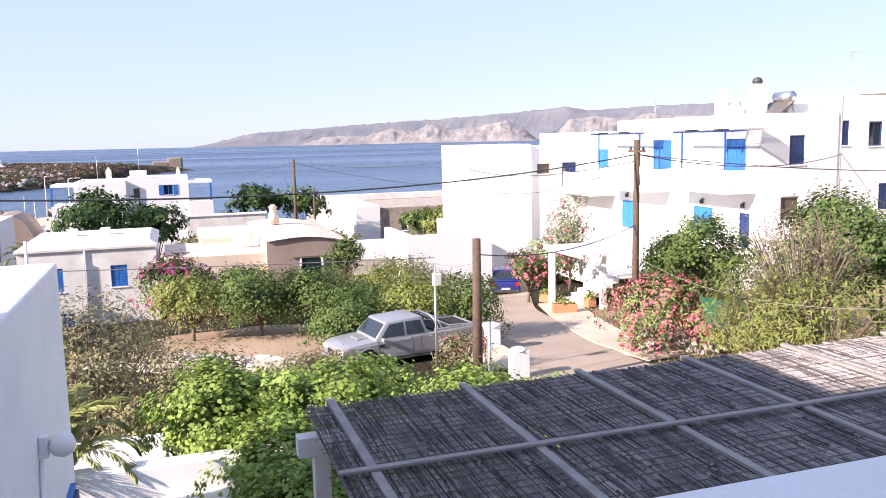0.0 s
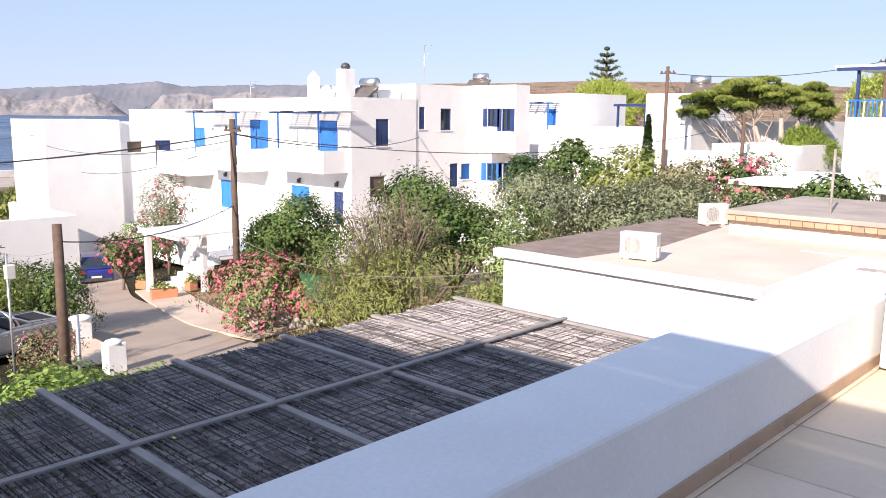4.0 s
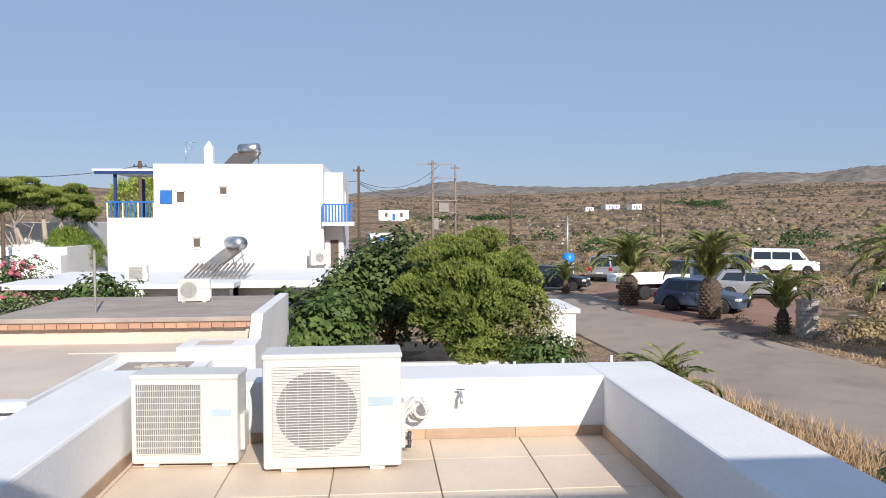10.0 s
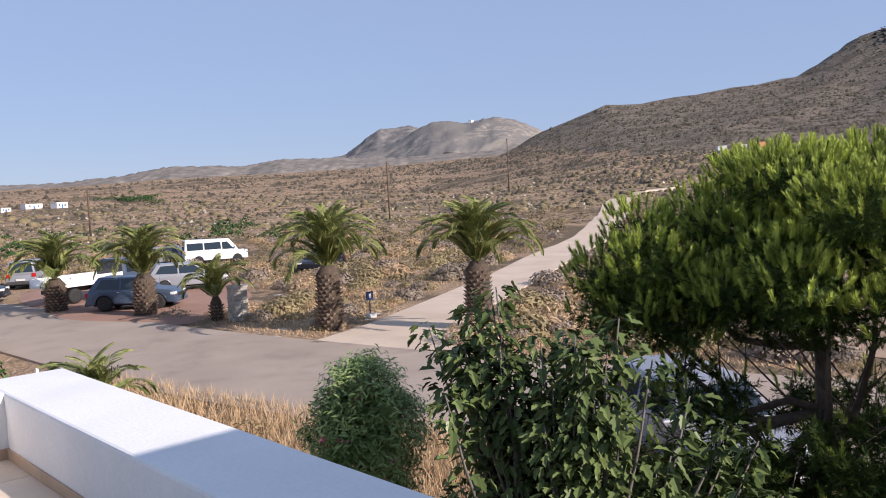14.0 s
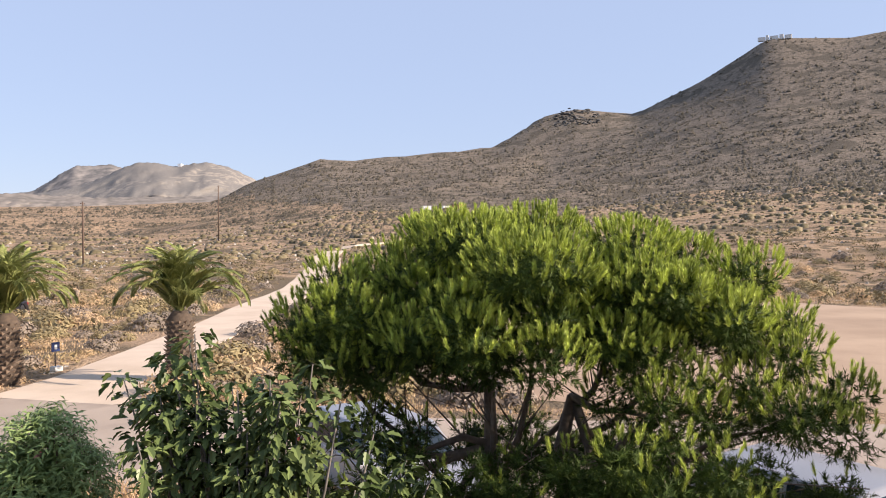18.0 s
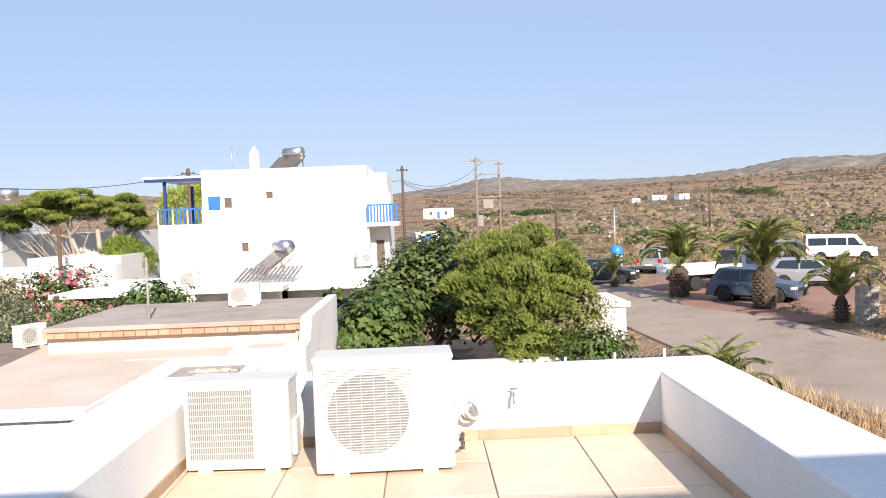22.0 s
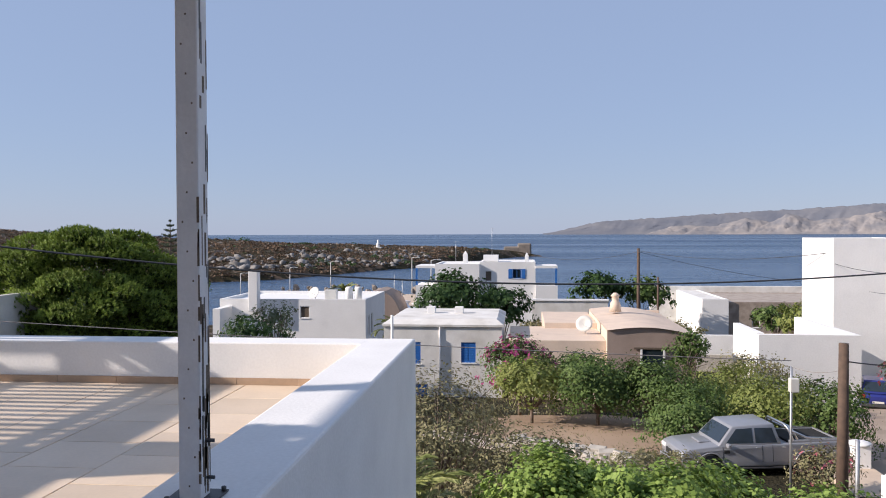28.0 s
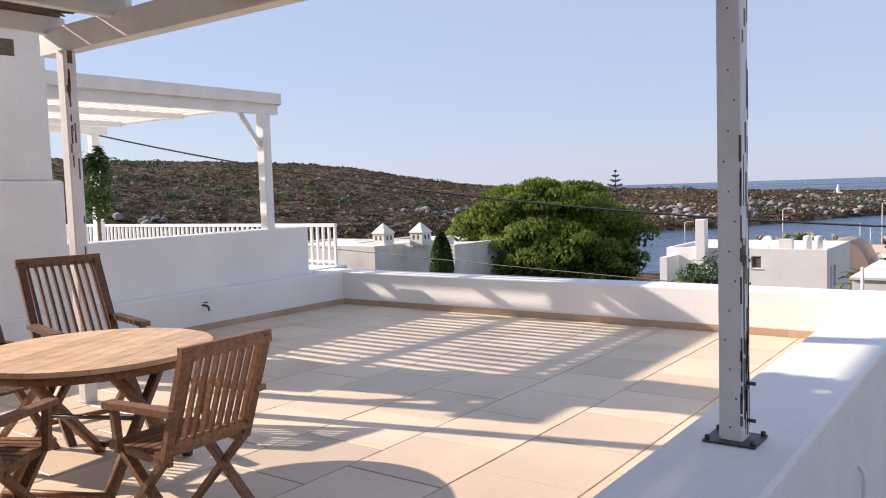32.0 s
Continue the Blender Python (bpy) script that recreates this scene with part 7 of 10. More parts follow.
box("base", (-1.6, 1.6), (-1.6, 1.6), (-1, 0.5), plaster_far, lt)
cb = thing("cape_block", "dark rock tower at the headland's end", "rock", pose(-415, 3, SEA))
for k in range(3):
    box("rock", (-4 + k, 4), (-4 - 7 * k, 3 - 6 * k), (-2, 6.6 - 1.7 * k), brown_rock, cb, 0.8)


# ---- poles and cables ----
def pole(x, y, top, r=0.12, material=None, label="brown wooden utility pole with wires", insul=True, lean=0.0):
    g = gz(x, y)
    p = thing("utility_pole", label, "utility pole", pose(x, y, g))
    tube("shaft", [(0, 0, -0.3), (lean * 0.5, 0, (top - g) * 0.5), (lean, 0, top - g)], [r, r * 0.88, r * 0.75], material or pole_wood, p, 10)
    if insul:
        bar("crossarm", (lean - 0.45, 0, top - g - 0.35), (lean + 0.45, 0, top - g - 0.35), 0.07, 0.07, material or pole_wood, p)
        for k in (-0.35, -0.12, 0.12, 0.35):
            lathe("insulator", [(0.03, 0), (0.05, 0.05), (0.03, 0.1)], steel_dark, p, 8, (lean + k, 0, top - g - 0.32))
    return p


pole(-21.6, 14.3, 1.45)
for k in range(6):
    tube("wire_loop", [(-0.25 + 0.04 * k, 0.1, 6.3), (-0.42 + 0.05 * k, 0.2, 5.9 - 0.05 * k), (0.0, 0.12, 5.7 - 0.06 * k)], 0.014, steel_dark, bpy.data.objects["utility_pole"], 4)
pole(-18.4, 7.7, -0.9, 0.14, None, "dark stub pole beside the lane entrance", False, 0.05)
gp = thing("marker_post", "thin galvanised post beside the stub pole", "post", pose(-18.2, 7.95, gz(-18.2, 7.95)))
tube("shaft", [(0, 0, -0.2), (0, 0, 2.0)], 0.05, galvanised, gp, 8)
mp = thing("meter_post", "thin white service post with a meter box", "post", pose(-20.6, 7.3, gz(-20.6, 7.3)))
tube("shaft", [(0, 0, -0.2), (0, 0, -1.8 - gz(-20.6, 7.3))], 0.032, galvanised, mp, 8)
box("meter_box", (0.06, 0.26), (-0.1, 0.12), (2.85, 3.2), ac_white, mp, 0.02)
pole(-74.5, 11.2, 0.1, 0.17)
pole(-76, 13.2, -2.6, 0.12)
pole(-21.6, 41.0, 4.35, 0.12)
pole(-17.0, 40.5, 1.9, 0.12)
pole(-34, 66, 4.2, 0.15)
pole(-14.5, 54, 5.4, 0.15)
pole(-0.8, 62, 5.6, 0.12)
pole(5.9, 79, 7.3, 0.14, pole_grey)
pole(8.2, 80, 6.9, 0.13, pole_grey)
py = thing("transformer", "grey pole transformer between two poles", "transformer", pose(7.0, 79.5, 0))
for z in (2.2, 3.4, 5.6):
    box("platform", (-1.3, 1.3), (-0.2, 0.2), (z, z + 0.07), batten_mat, py)
box("tank", (-0.5, 0.5), (-0.4, 0.4), (2.3, 3.2), batten_mat, py, 0.05)
box("cabinet", (-1.1, -0.5), (-0.3, 0.3), (0.6, 1.7), batten_mat, py, 0.03)
box("top_arm", (-2.4, 0.8), (-0.1, 0.1), (6.9, 6.98), batten_mat, py)
pole(17.5, 103, 4.8, 0.16)
pole(46, 128, 5.6, 0.16)
pole(17.5, 72, 1.9, 0.10, galvanised, "thin grey post by the parking", False)
pole(92, 112, 8.5, 0.16)
pole(190, 172, 19, 0.2)


def cable(name, a, b, sag, r=0.012, label="black overhead service cable", n=18, material=None):
    a, b = Vector(a), Vector(b)
    pts = [a.lerp(b, k / n) - Vector((0, 0, sag * 4 * (k / n) * (1 - k / n))) for k in range(n + 1)]
    c = tube(name, pts, r, material or steel_dark, None, 5)
    return tagged(c, label, "cable")


HP = (-21.6, 14.3, 1.0)
cable("overhead_cable", HP, (-10.49, -20.77, 3.68), 1.65, 0.02, "thick black cable crossing above the garden to the next house", 40)
cable("overhead_cable", HP, (-33.0, 33.6, 0.4), 0.5, 0.02)
cable("overhead_cable", (-21.6, 14.3, 0.8), (-52, 19.9, -0.4), 0.5, 0.016)
cable("overhead_cable", (-21.6, 14.3, 0.7), (-47, 20.0, -1.8), 0.4, 0.012)
cable("overhead_cable", HP, (-17.0, 40.5, 1.4), 1.0, 0.016)
cable("service_wire", (-18.4, 7.7, -1.3), (-21.6, 14.3, -1.2), 0.35, 0.016)
cable("service_wire", (-20.6, 7.3, -1.65), (-14.5, -16.0, 0.25), 0.12, 0.011, "thin pale telephone wire", 24, batten_mat)
cable("service_wire", (-20.6, 7.3, -1.8), (-18.4, 7.7, -1.5), 0.1, 0.007, "thin pale telephone wire", material=batten_mat)
cable("service_wire", (-21.6, 14.3, -2.2), (-9.4, 12.45, -1.35), 0.55, 0.007, "thin pale telephone wire", material=batten_mat)
cable("overhead_cable", (-74.5, 11.2, -0.2), (-90, 2.0, -1.0), 0.6, 0.02)
cable("overhead_cable", (-74.5, 11.2, -0.1), (-52, 20, 0.3), 0.6, 0.02)
cable("overhead_cable", (-74.5, 11.2, -0.2), (-76, 26, -3.0), 0.3, 0.02)
cable("overhead_cable", (-34, 66, 3.9), (-21.6, 41.0, 4.0), 0.4, 0.02)
cable("overhead_cable", (-21.6, 41.0, 4.0), (-14.5, 54, 5.1), 0.5, 0.02)
cable("overhead_cable", (-14.5, 54, 5.1), (-0.8, 62, 4.5), 0.5, 0.02)
for dz in (0.0, 0.5, 0.9):
    cable("overhead_cable", (-0.8, 62, 4.5 - 0.2 * dz), (6.5, 79, 6.8 - 2 * dz), 1.2, 0.02)


# ---- palms ----
def frond_mesh(length, droop, seed):
    rng = np.random.default_rng(seed)
    q = []
    n = 34
    t = np.linspace(0, 1, n + 1)
    ang = np.interp(t, [0, 0.3, 0.7, 1], [1.15, 0.95, 0.25 - 0.35 * droop, -droop - 0.1])
    seg = length / n
    px, pz = np.concatenate([[0], np.cumsum(np.cos(ang[:-1]) * seg)]), np.concatenate([[0], np.cumsum(np.sin(ang[:-1]) * seg)])
    for i in range(n):
        w = 0.018 * (1 - t[i]) + 0.004
        q.append([(px[i], -w, pz[i]), (px[i + 1], -w, pz[i + 1]), (px[i + 1], w, pz[i + 1]), (px[i], w, pz[i])])
        if i > 3:
            ll = 0.30 * length * (math.sin(math.pi * (0.12 + 0.86 * t[i])) ** 0.7) * 0.62
            for s in (-1, 1):
                for e in (0, 0.5):
                    a = 0.85 - 0.35 * t[i] + rng.normal(0, 0.06)
                    bx, bz = px[i] + e * (px[i + 1] - px[i]), pz[i] + e * (pz[i + 1] - pz[i])
                    dx, dy, dz = math.cos(a) * math.cos(ang[i]), s * math.sin(a), math.cos(a) * math.sin(ang[i]) + 0.25 - 0.35 * t[i] + rng.normal(0, 0.06)
                    k = ll * rng.uniform(0.85, 1.1)
                    tip = (bx + dx * k, dy * k, bz + dz * k - 0.12 * k)
                    mid = (bx + dx * k * 0.5, dy * k * 0.5, bz + dz * k * 0.5 + 0.015)
                    q.append([(bx, 0, bz), (mid[0] + 0.024, mid[1], mid[2]), tip, (mid[0] - 0.024, mid[1], mid[2])])
    me = polys("frond", np.array(q), 4)
    me.materials.append(leaf_palm)
    return me


frond_up, frond_mid, frond_low = frond_mesh(1.9, 0.30, 1), frond_mesh(2.1, 0.75, 2), frond_mesh(2.0, 1.1, 3)


def palm(x, y, trunk_top, size=1.0, r=0.34, n=44, seed=1, label="Canary palm with a rough diamond-patterned trunk"):
    rng = np.random.default_rng(seed)
    g = gz(x, y)
    p = thing("palm_tree", label, "palm", pose(x, y, g), "palms along the road")
    h = trunk_top - g
    if h > 0.4:
        core = lathe("trunk", [(r * 1.12, -0.2), (r * 0.95, h * 0.3), (r * 0.92, h * 0.7), (r * 1.0, h * 0.95), (r * 0.5, h + 0.2)], palm_bark, p, 14)
        q = []
        rows = int(h / 0.13)
        for i in range(rows):
            z = 0.05 + i * 0.13
            for k in range(13):
                a = 2 * math.pi * (k + 0.5 * (i % 2)) / 13
                ca, sa = math.cos(a), math.sin(a)
                rr = r * (0.93 + 0.05 * math.sin(3 * z))
                wv = 0.085 * r / 0.34
                b0 = (rr * ca, rr * sa, z - 0.07)
                l0 = (rr * math.cos(a - wv / rr), rr * math.sin(a - wv / rr), z + 0.01)
                r0 = (rr * math.cos(a + wv / rr), rr * math.sin(a + wv / rr), z + 0.01)
                tp = ((rr + 0.13) * ca, (rr + 0.13) * sa, z + 0.075)
                q += [b0, r0, tp, b0, tp, l0]
        part("leaf_base_husk", polys("leaf_base_husk", q, 3), palm_husk, p, "cut leaf bases in a diamond pattern")
    for i in range(n):
        u = (i + 0.5) / n
        me = frond_up if u < 0.3 else (frond_mid if u < 0.72 else frond_low)
        f = part("frond", me, None, p)
        tilt = -48 + 78 * u + rng.normal(0, 5) if u < 0.3 else (-34 + 62 * (u - 0.3) + rng.normal(0, 6))
        s = size * rng.uniform(0.85, 1.1)
        f.matrix_basis = Matrix.LocRotScale((0, 0, max(h, 0.1)), Euler((rng.normal(0, 0.12), radians(tilt), i * 2.399 + rng.normal(0, 0.15)), "XYZ"), (s, s, s))
    return p


palm(16.95, 23.95, -0.72, 1.36, 0.42, 50, 1)
palm(19.55, 19.25, -0.70, 1.36, 0.42, 50, 2)
palm(14.95, 34.7, -1.15, 1.35, 0.45, 44, 3)
palm(13.2, 40.6, -1.4, 1.4, 0.45, 42, 4)
palm(15.9, 30.2, -2.0, 1.05, 0.22, 30, 5, "young palm with a short leaning trunk")
palm(11.6, 47.5, -2.2, 0.85, 0.2, 26, 6, "young stemless palm beside the parked car")
palm(5.15, 13.1, -1.42, 0.62, 0.12, 22, 7, "small bushy palm below the terrace parapet")
palm(-10.9, -1.25, -3.1, 0.95, 0.16, 30, 8, "young palm in the garden below the terrace")
palm(-86, -18.5, -6.4, 1.5, 0.4, 34, 9, "shaggy palm near the harbour")
palm(-58, -8.6, -6.5, 1.2, 0.3, 30, 10, "shaggy palm by the low house")


# ---- pines ----
def needle_tufts(points, up, rng, length=0.13, count=16, thick=0.0075, shoot=1.1, spread=0.72):
    """Brush-like shoots: thin needles fanned round an upward shoot at each point."""
    p = np.repeat(np.asarray(points, float), count, 0)
    u = np.repeat(np.asarray(up, float), count, 0)
    n = len(p)
    along = rng.random((n, 1))
    d = rng.normal(0, 1, (n, 3))
    d -= (d * u).sum(1, keepdims=True) * u
    d /= np.linalg.norm(d, axis=1, keepdims=True) + 1e-6
    ln = length * rng.uniform(0.7, 1.2, (n, 1))
    open_ = spread * (1.25 - 0.5 * along)
    base = p + u * along * length * shoot
    tip = base + (d * open_ + u * np.sqrt(np.clip(1 - open_ ** 2, 0.05, 1))) * ln
    w = np.cross(u, d) * thick
    return polys("needles", np.stack([base - w, base + w, tip], 1), 3)


def lumpy(blobs, k, size, seed):
    """Breaks each ellipsoid of a crown into k smaller lumps spread over its upper surface."""
    rng = np.random.default_rng(seed)
    out = []
    for x, y, z, a, b, c in blobs:
        for i in range(k):
            h = 1 - 1.45 * (i + 0.5) / k
            t = i * 2.399 + rng.uniform(-0.3, 0.3)
            q = math.sqrt(max(0.0, 1 - h * h))
            s = size * rng.uniform(0.75, 1.25)
            out.append((x + 0.8 * a * q * math.cos(t), y + 0.8 * b * q * math.sin(t), z + 0.8 * c * h, a * s, b * s, c * s * 1.1))
        out.append((x, y, z - 0.1 * c, a * 0.6, b * 0.6, c * 0.55))
    return out


def pine(name, label, x, y, blobs, tufts, length, count, stems, material=None, seed=5, category="pine tree", trunk_r=0.16, up_bias=0.9, thick=0.012, shoot=1.1, spread=0.72, shell=0.66, twigs=7, bark_mat=None, clump=7, loose=0.10, every=1, old=0):
    rng = np.random.default_rng(seed)
    g = gz(x, y)
    t = thing(name, label, category, pose(x, y, g))
    blobs = np.asarray(blobs, float)
    blobs[:, 2] -= g
    pts = crown_points(blobs, tufts, rng, clump, loose, shell)
    # old: number of inner tufts whose dark colour paints the crown's shade
    if old:
        pick = rng.choice(len(blobs), tufts, p=blobs[:, 3] * blobs[:, 4] / (blobs[:, 3] * blobs[:, 4]).sum())
        d = rng.normal(0, 1, (tufts, 3))
        d /= np.linalg.norm(d, axis=1, keepdims=True)
        d[:, 2] = np.where(d[:, 2] < -0.15, -d[:, 2], d[:, 2])
        pts = blobs[pick, :3] + d * blobs[pick, 3:6] * rng.uniform(0.86, 1.06, (tufts, 1))
        pick = rng.choice(len(blobs), old)
        d = rng.normal(0, 1, (old, 3))
        d /= np.linalg.norm(d, axis=1, keepdims=True)
        inner = blobs[pick, :3] + d * blobs[pick, 3:6] * rng.random((old, 1)) ** 0.5 * 0.84
        tagged(part("inner_crown", needle_tufts(inner, d, rng, length * 1.3, 9, thick * 1.7, 0.9, 0.85), leaf_pine_shaded, t, "old inner needles darkened for the crown's shade"), kind="stuff")
    pts = pts[pts[:, 2] > 0.05]
    c = blobs[:, :3].mean(0)
    away = pts - c
    away /= np.linalg.norm(away, axis=1, keepdims=True)
    up = away * 0.8 + (0, 0, up_bias) + rng.normal(0, 0.25, pts.shape)
    up /= np.linalg.norm(up, axis=1, keepdims=True)
    tubes_list = []
    trunks = []
    for sx, sy, tx, ty, tz in stems:
        base, top = Vector((sx, sy, -0.2)), Vector((tx, ty, tz - g))
        mid = base.lerp(top, 0.5) + Vector(rng.normal(0, 0.10, 3)) * (top - base).length * 0.3
        line = [base, base.lerp(mid, 0.5), mid, mid.lerp(top, 0.5), top]
        trunks.append(line)
        tubes_list.append((line, [trunk_r * q for q in (1, 0.9, 0.8, 0.68, 0.5)]))
    for b in blobs[every - 1::every]:
        line = min(trunks, key=lambda q: (q[-1] - Vector(b[:3])).length)
        i = int(rng.integers(2, 5))
        start = line[i]
        heart = Vector(b[:3]) - Vector((0, 0, 0.35 * b[5]))
        gap = (heart - start).length
        side = Vector(rng.normal(0, 0.12, 3)) * gap
        m1 = start.lerp(heart, 0.35) + side + Vector((0, 0, -0.10 * gap))
        m2 = start.lerp(heart, 0.7) + side * 0.6 + Vector((0, 0, -0.05 * gap))
        r0 = trunk_r * 0.34
        main = [start, m1, m2, heart]
        tubes_list.append((main, [r0, r0 * 0.8, r0 * 0.6, r0 * 0.4]))
        for _ in range(twigs):
            d = rng.normal(0, 1, 3)
            d /= np.linalg.norm(d)
            tubes_list += limbs(main[rng.integers(1, 4)], [b[:3] + d * b[3:6] * 0.92], trunk_r * 0.16, rng, 0.6)
    tubes("trunk", tubes_list, bark_mat or bark, t, 7)
    tagged(part("crown", needle_tufts(pts, up, rng, length, count, thick, shoot, spread), material or leaf_pine, t), kind="stuff")
    return t


pale_bark = mat("pale_grey_bark", (0.42, 0.36, 0.30), (0.30, 0.25, 0.21), 6, 0.9, 0.4, 40)


def brush_pine(label, x, y, blobs, shoots, old, stems, seed, trunk_r=0.12):
    """Pine seen close: bright upright brushes over old inner needles darkened for shade, on a twiggy frame."""
    rng = np.random.default_rng(seed)
    g = gz(x, y)
    t = thing("pine_tree", label, "pine tree", pose(x, y, g))
    coarse = np.asarray(blobs, float)
    coarse[:, 2] -= g
    lumps = np.asarray(lumpy([tuple(b) for b in coarse], 9, 0.36, seed), float)
    wts = lumps[:, 3] * lumps[:, 4]
    fresh = wts * np.clip((lumps[:, 2] + g + 0.55) / 1.2, 0.035, 1.0)
    pick = rng.choice(len(lumps), shoots, p=fresh / fresh.sum())
    d = rng.normal(0, 1, (shoots, 3))
    d /= np.linalg.norm(d, axis=1, keepdims=True)
    d[:, 2] = np.where(d[:, 2] < -0.35, -d[:, 2], d[:, 2])
    pts = lumps[pick, :3] + d * lumps[pick, 3:6] * rng.uniform(0.85, 1.12, (shoots, 1))
    up = d * 0.55 + (0, 0, 0.95) + rng.normal(0, 0.18, d.shape)
    up /= np.linalg.norm(up, axis=1, keepdims=True)
    tagged(part("crown", needle_tufts(pts, up, rng, 0.058, 84, 0.0044, 2.2, 0.56), leaf_pine, t, "bright green upright shoots"), kind="stuff")
    pick = rng.choice(len(lumps), old, p=wts / wts.sum())
    d = rng.normal(0, 1, (old, 3))
    d /= np.linalg.norm(d, axis=1, keepdims=True)
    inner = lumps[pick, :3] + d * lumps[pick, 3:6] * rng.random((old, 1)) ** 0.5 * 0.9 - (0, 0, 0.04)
    tagged(part("inner_crown", needle_tufts(inner, d, rng, 0.075, 15, 0.0060, 0.9, 0.85), leaf_pine_shaded, t, "old inner needles darkened for the crown's shade"), kind="stuff")
    frame_tubes = []
    lines = []
    for sx, sy, tx, ty, tz in stems:
        base, tip = Vector((sx, sy, -0.2)), Vector((tx, ty, tz - g))
        line = [base]
        for q in (0.3, 0.55, 0.8, 1.0):
            line.append(base.lerp(tip, q) + Vector(rng.normal(0, 0.05, 3)) * (1.0 if q < 1 else 0))
        lines.append(line)
        frame_tubes.append((line, [trunk_r * q for q in (1, 0.85, 0.75, 0.65, 0.5)]))
    for b in coarse:
        heart = Vector(b[:3]) - Vector((0, 0, 0.25 * b[5]))
        line = min(lines, key=lambda q: (q[-1] - heart).length)
        start = line[int(rng.integers(2, 5))]
        gap = (heart - start).length
        pts_l = [start]
        wob = Vector(rng.normal(0, 0.10, 3)) * gap
        for q in (0.25, 0.5, 0.75, 1.0):
            sag = Vector((0, 0, -0.14 * gap * math.sin(math.pi * q)))
            pts_l.append(start.lerp(heart, q) + sag + wob * math.sin(math.pi * q) + Vector(rng.normal(0, 0.035, 3)) * gap * (q < 1))
        r0 = trunk_r * 0.42
        frame_tubes.append((pts_l, [r0, r0 * 0.85, r0 * 0.7, r0 * 0.55, r0 * 0.3]))
        for _ in range(8):
            e = rng.normal(0, 1, 3)
            e /= np.linalg.norm(e)
            frame_tubes += limbs(pts_l[rng.integers(1, 5)], [b[:3] + e * b[3:6] * (0.95, 0.95, 0.8)], trunk_r * 0.09, rng, 0.7)
    tubes("trunk", frame_tubes, bark, t, 6)
    return t


brush_pine("broad umbrella-like pine with bright shoots beside the parapet", 8.9, 3.3,
           [(-1.6, 2.2, -1.35, 0.8, 0.9, 0.55), (-1.7, 1.2, -1.75, 0.8, 0.9, 0.55), (-1.2, 2.9, -1.8, 0.8, 0.8, 0.5), (0.0, 0.2, 1.18, 1.5, 1.6, 0.70), (-0.6, 1.7, 0.72, 1.1, 1.1, 0.70), (0.4, -1.3, 0.95, 1.1, 1.0, 0.60), (-0.5, 2.5, 0.3, 0.7, 0.6, 0.5), (0.5, 1.1, 1.4, 1.0, 1.0, 0.46), (0.6, -1.9, 0.55, 0.7, 0.7, 0.45),
            (-0.9, 0.3, 0.55, 0.8, 1.0, 0.6), (0.3, -2.3, -0.15, 0.8, 0.8, 0.5), (-0.4, -1.2, 0.0, 0.6, 0.6, 0.5), (-1.0, 1.5, -0.45, 0.5, 0.6, 0.35), (-0.9, 1.9, 0.25, 0.6, 0.7, 0.45), (-0.6, 1.0, 0.35, 0.7, 0.7, 0.4), (0.0, -0.6, 0.55, 0.9, 0.9, 0.4),
            (-1.0, -0.9, -0.75, 0.7, 0.9, 0.45), (0.1, -2.2, -1.0, 0.8, 0.9, 0.45), (-1.3, -1.5, -0.55, 0.7, 0.8, 0.45), (-1.2, 0.0, -0.75, 0.55, 0.7, 0.4),
            (-0.9, -1.6, -1.5, 0.8, 0.9, 0.5), (-0.9, -0.4, -1.5, 0.8, 0.9, 0.5), (-0.9, 0.6, -1.6, 0.7, 0.8, 0.5), (0.6, -2.0, -1.8, 0.8, 0.9, 0.5),
            (-1.5, 0.3, -1.1, 0.7, 0.8, 0.5), (-1.6, -0.7, -1.2, 0.7, 0.8, 0.5), (-1.7, -1.6, -1.1, 0.7, 0.8, 0.5), (-1.4, 1.1, -0.9, 0.6, 0.6, 0.4), (0.6, 0.6, -0.9, 0.9, 1.0, 0.4), (0.8, -0.8, -0.9, 0.9, 1.0, 0.4)],
           7000, 28000, ((-0.05, 0.75, -0.1, 0.7, 0.0), (0.2, -0.05, 0.25, -0.15, -0.1)), 3)
brush_pine("overhanging pine branch at the edge of the dirt yard", 9.6, -2.1,
           [(-0.2, 0.2, -0.2, 0.7, 0.9, 0.8), (0.2, -0.8, 0.6, 1.0, 1.0, 1.2), (0.0, -0.6, -1.2, 0.9, 1.0, 0.7), (-0.3, 0.9, -0.9, 0.8, 0.8, 0.6), (-0.6, 0.3, -1.5, 0.7, 0.8, 0.5)], 1700, 6000, ((0, -0.6, 0, -0.7, 0.2),), 4)
pine("pine_bush", "rounded yellow-green pine by the garden fence", 3.3, 24.5, lumpy([(0, 0, 0.25, 1.35, 1.3, 0.85), (-1.05, -0.2, -0.6, 0.95, 0.95, 0.8), (1.1, 0.0, -0.25, 1.0, 1.0, 0.85), (0.1, -0.7, -0.6, 1.2, 0.9, 0.9), (-0.5, -0.4, -1.5, 1.0, 0.9, 0.8), (0.9, -0.5, -1.5, 1.1, 0.9, 0.8), (1.5, -0.2, -1.0, 0.8, 0.8, 0.7), (0.2, -0.6, -1.2, 1.2, 0.8, 0.9), (1.2, -0.5, -2.3, 0.9, 0.8, 0.6), (0.3, -0.8, -2.2, 0.9, 0.7, 0.5)], 8, 0.42, 5), 22000, 0.075, 13, ((0, 0, 0, 0, -1.2),), leaf_pine_pale, 7, up_bias=0.7, thick=0.011, shoot=1.3, shell=0.8, twigs=5, every=9, old=7000)
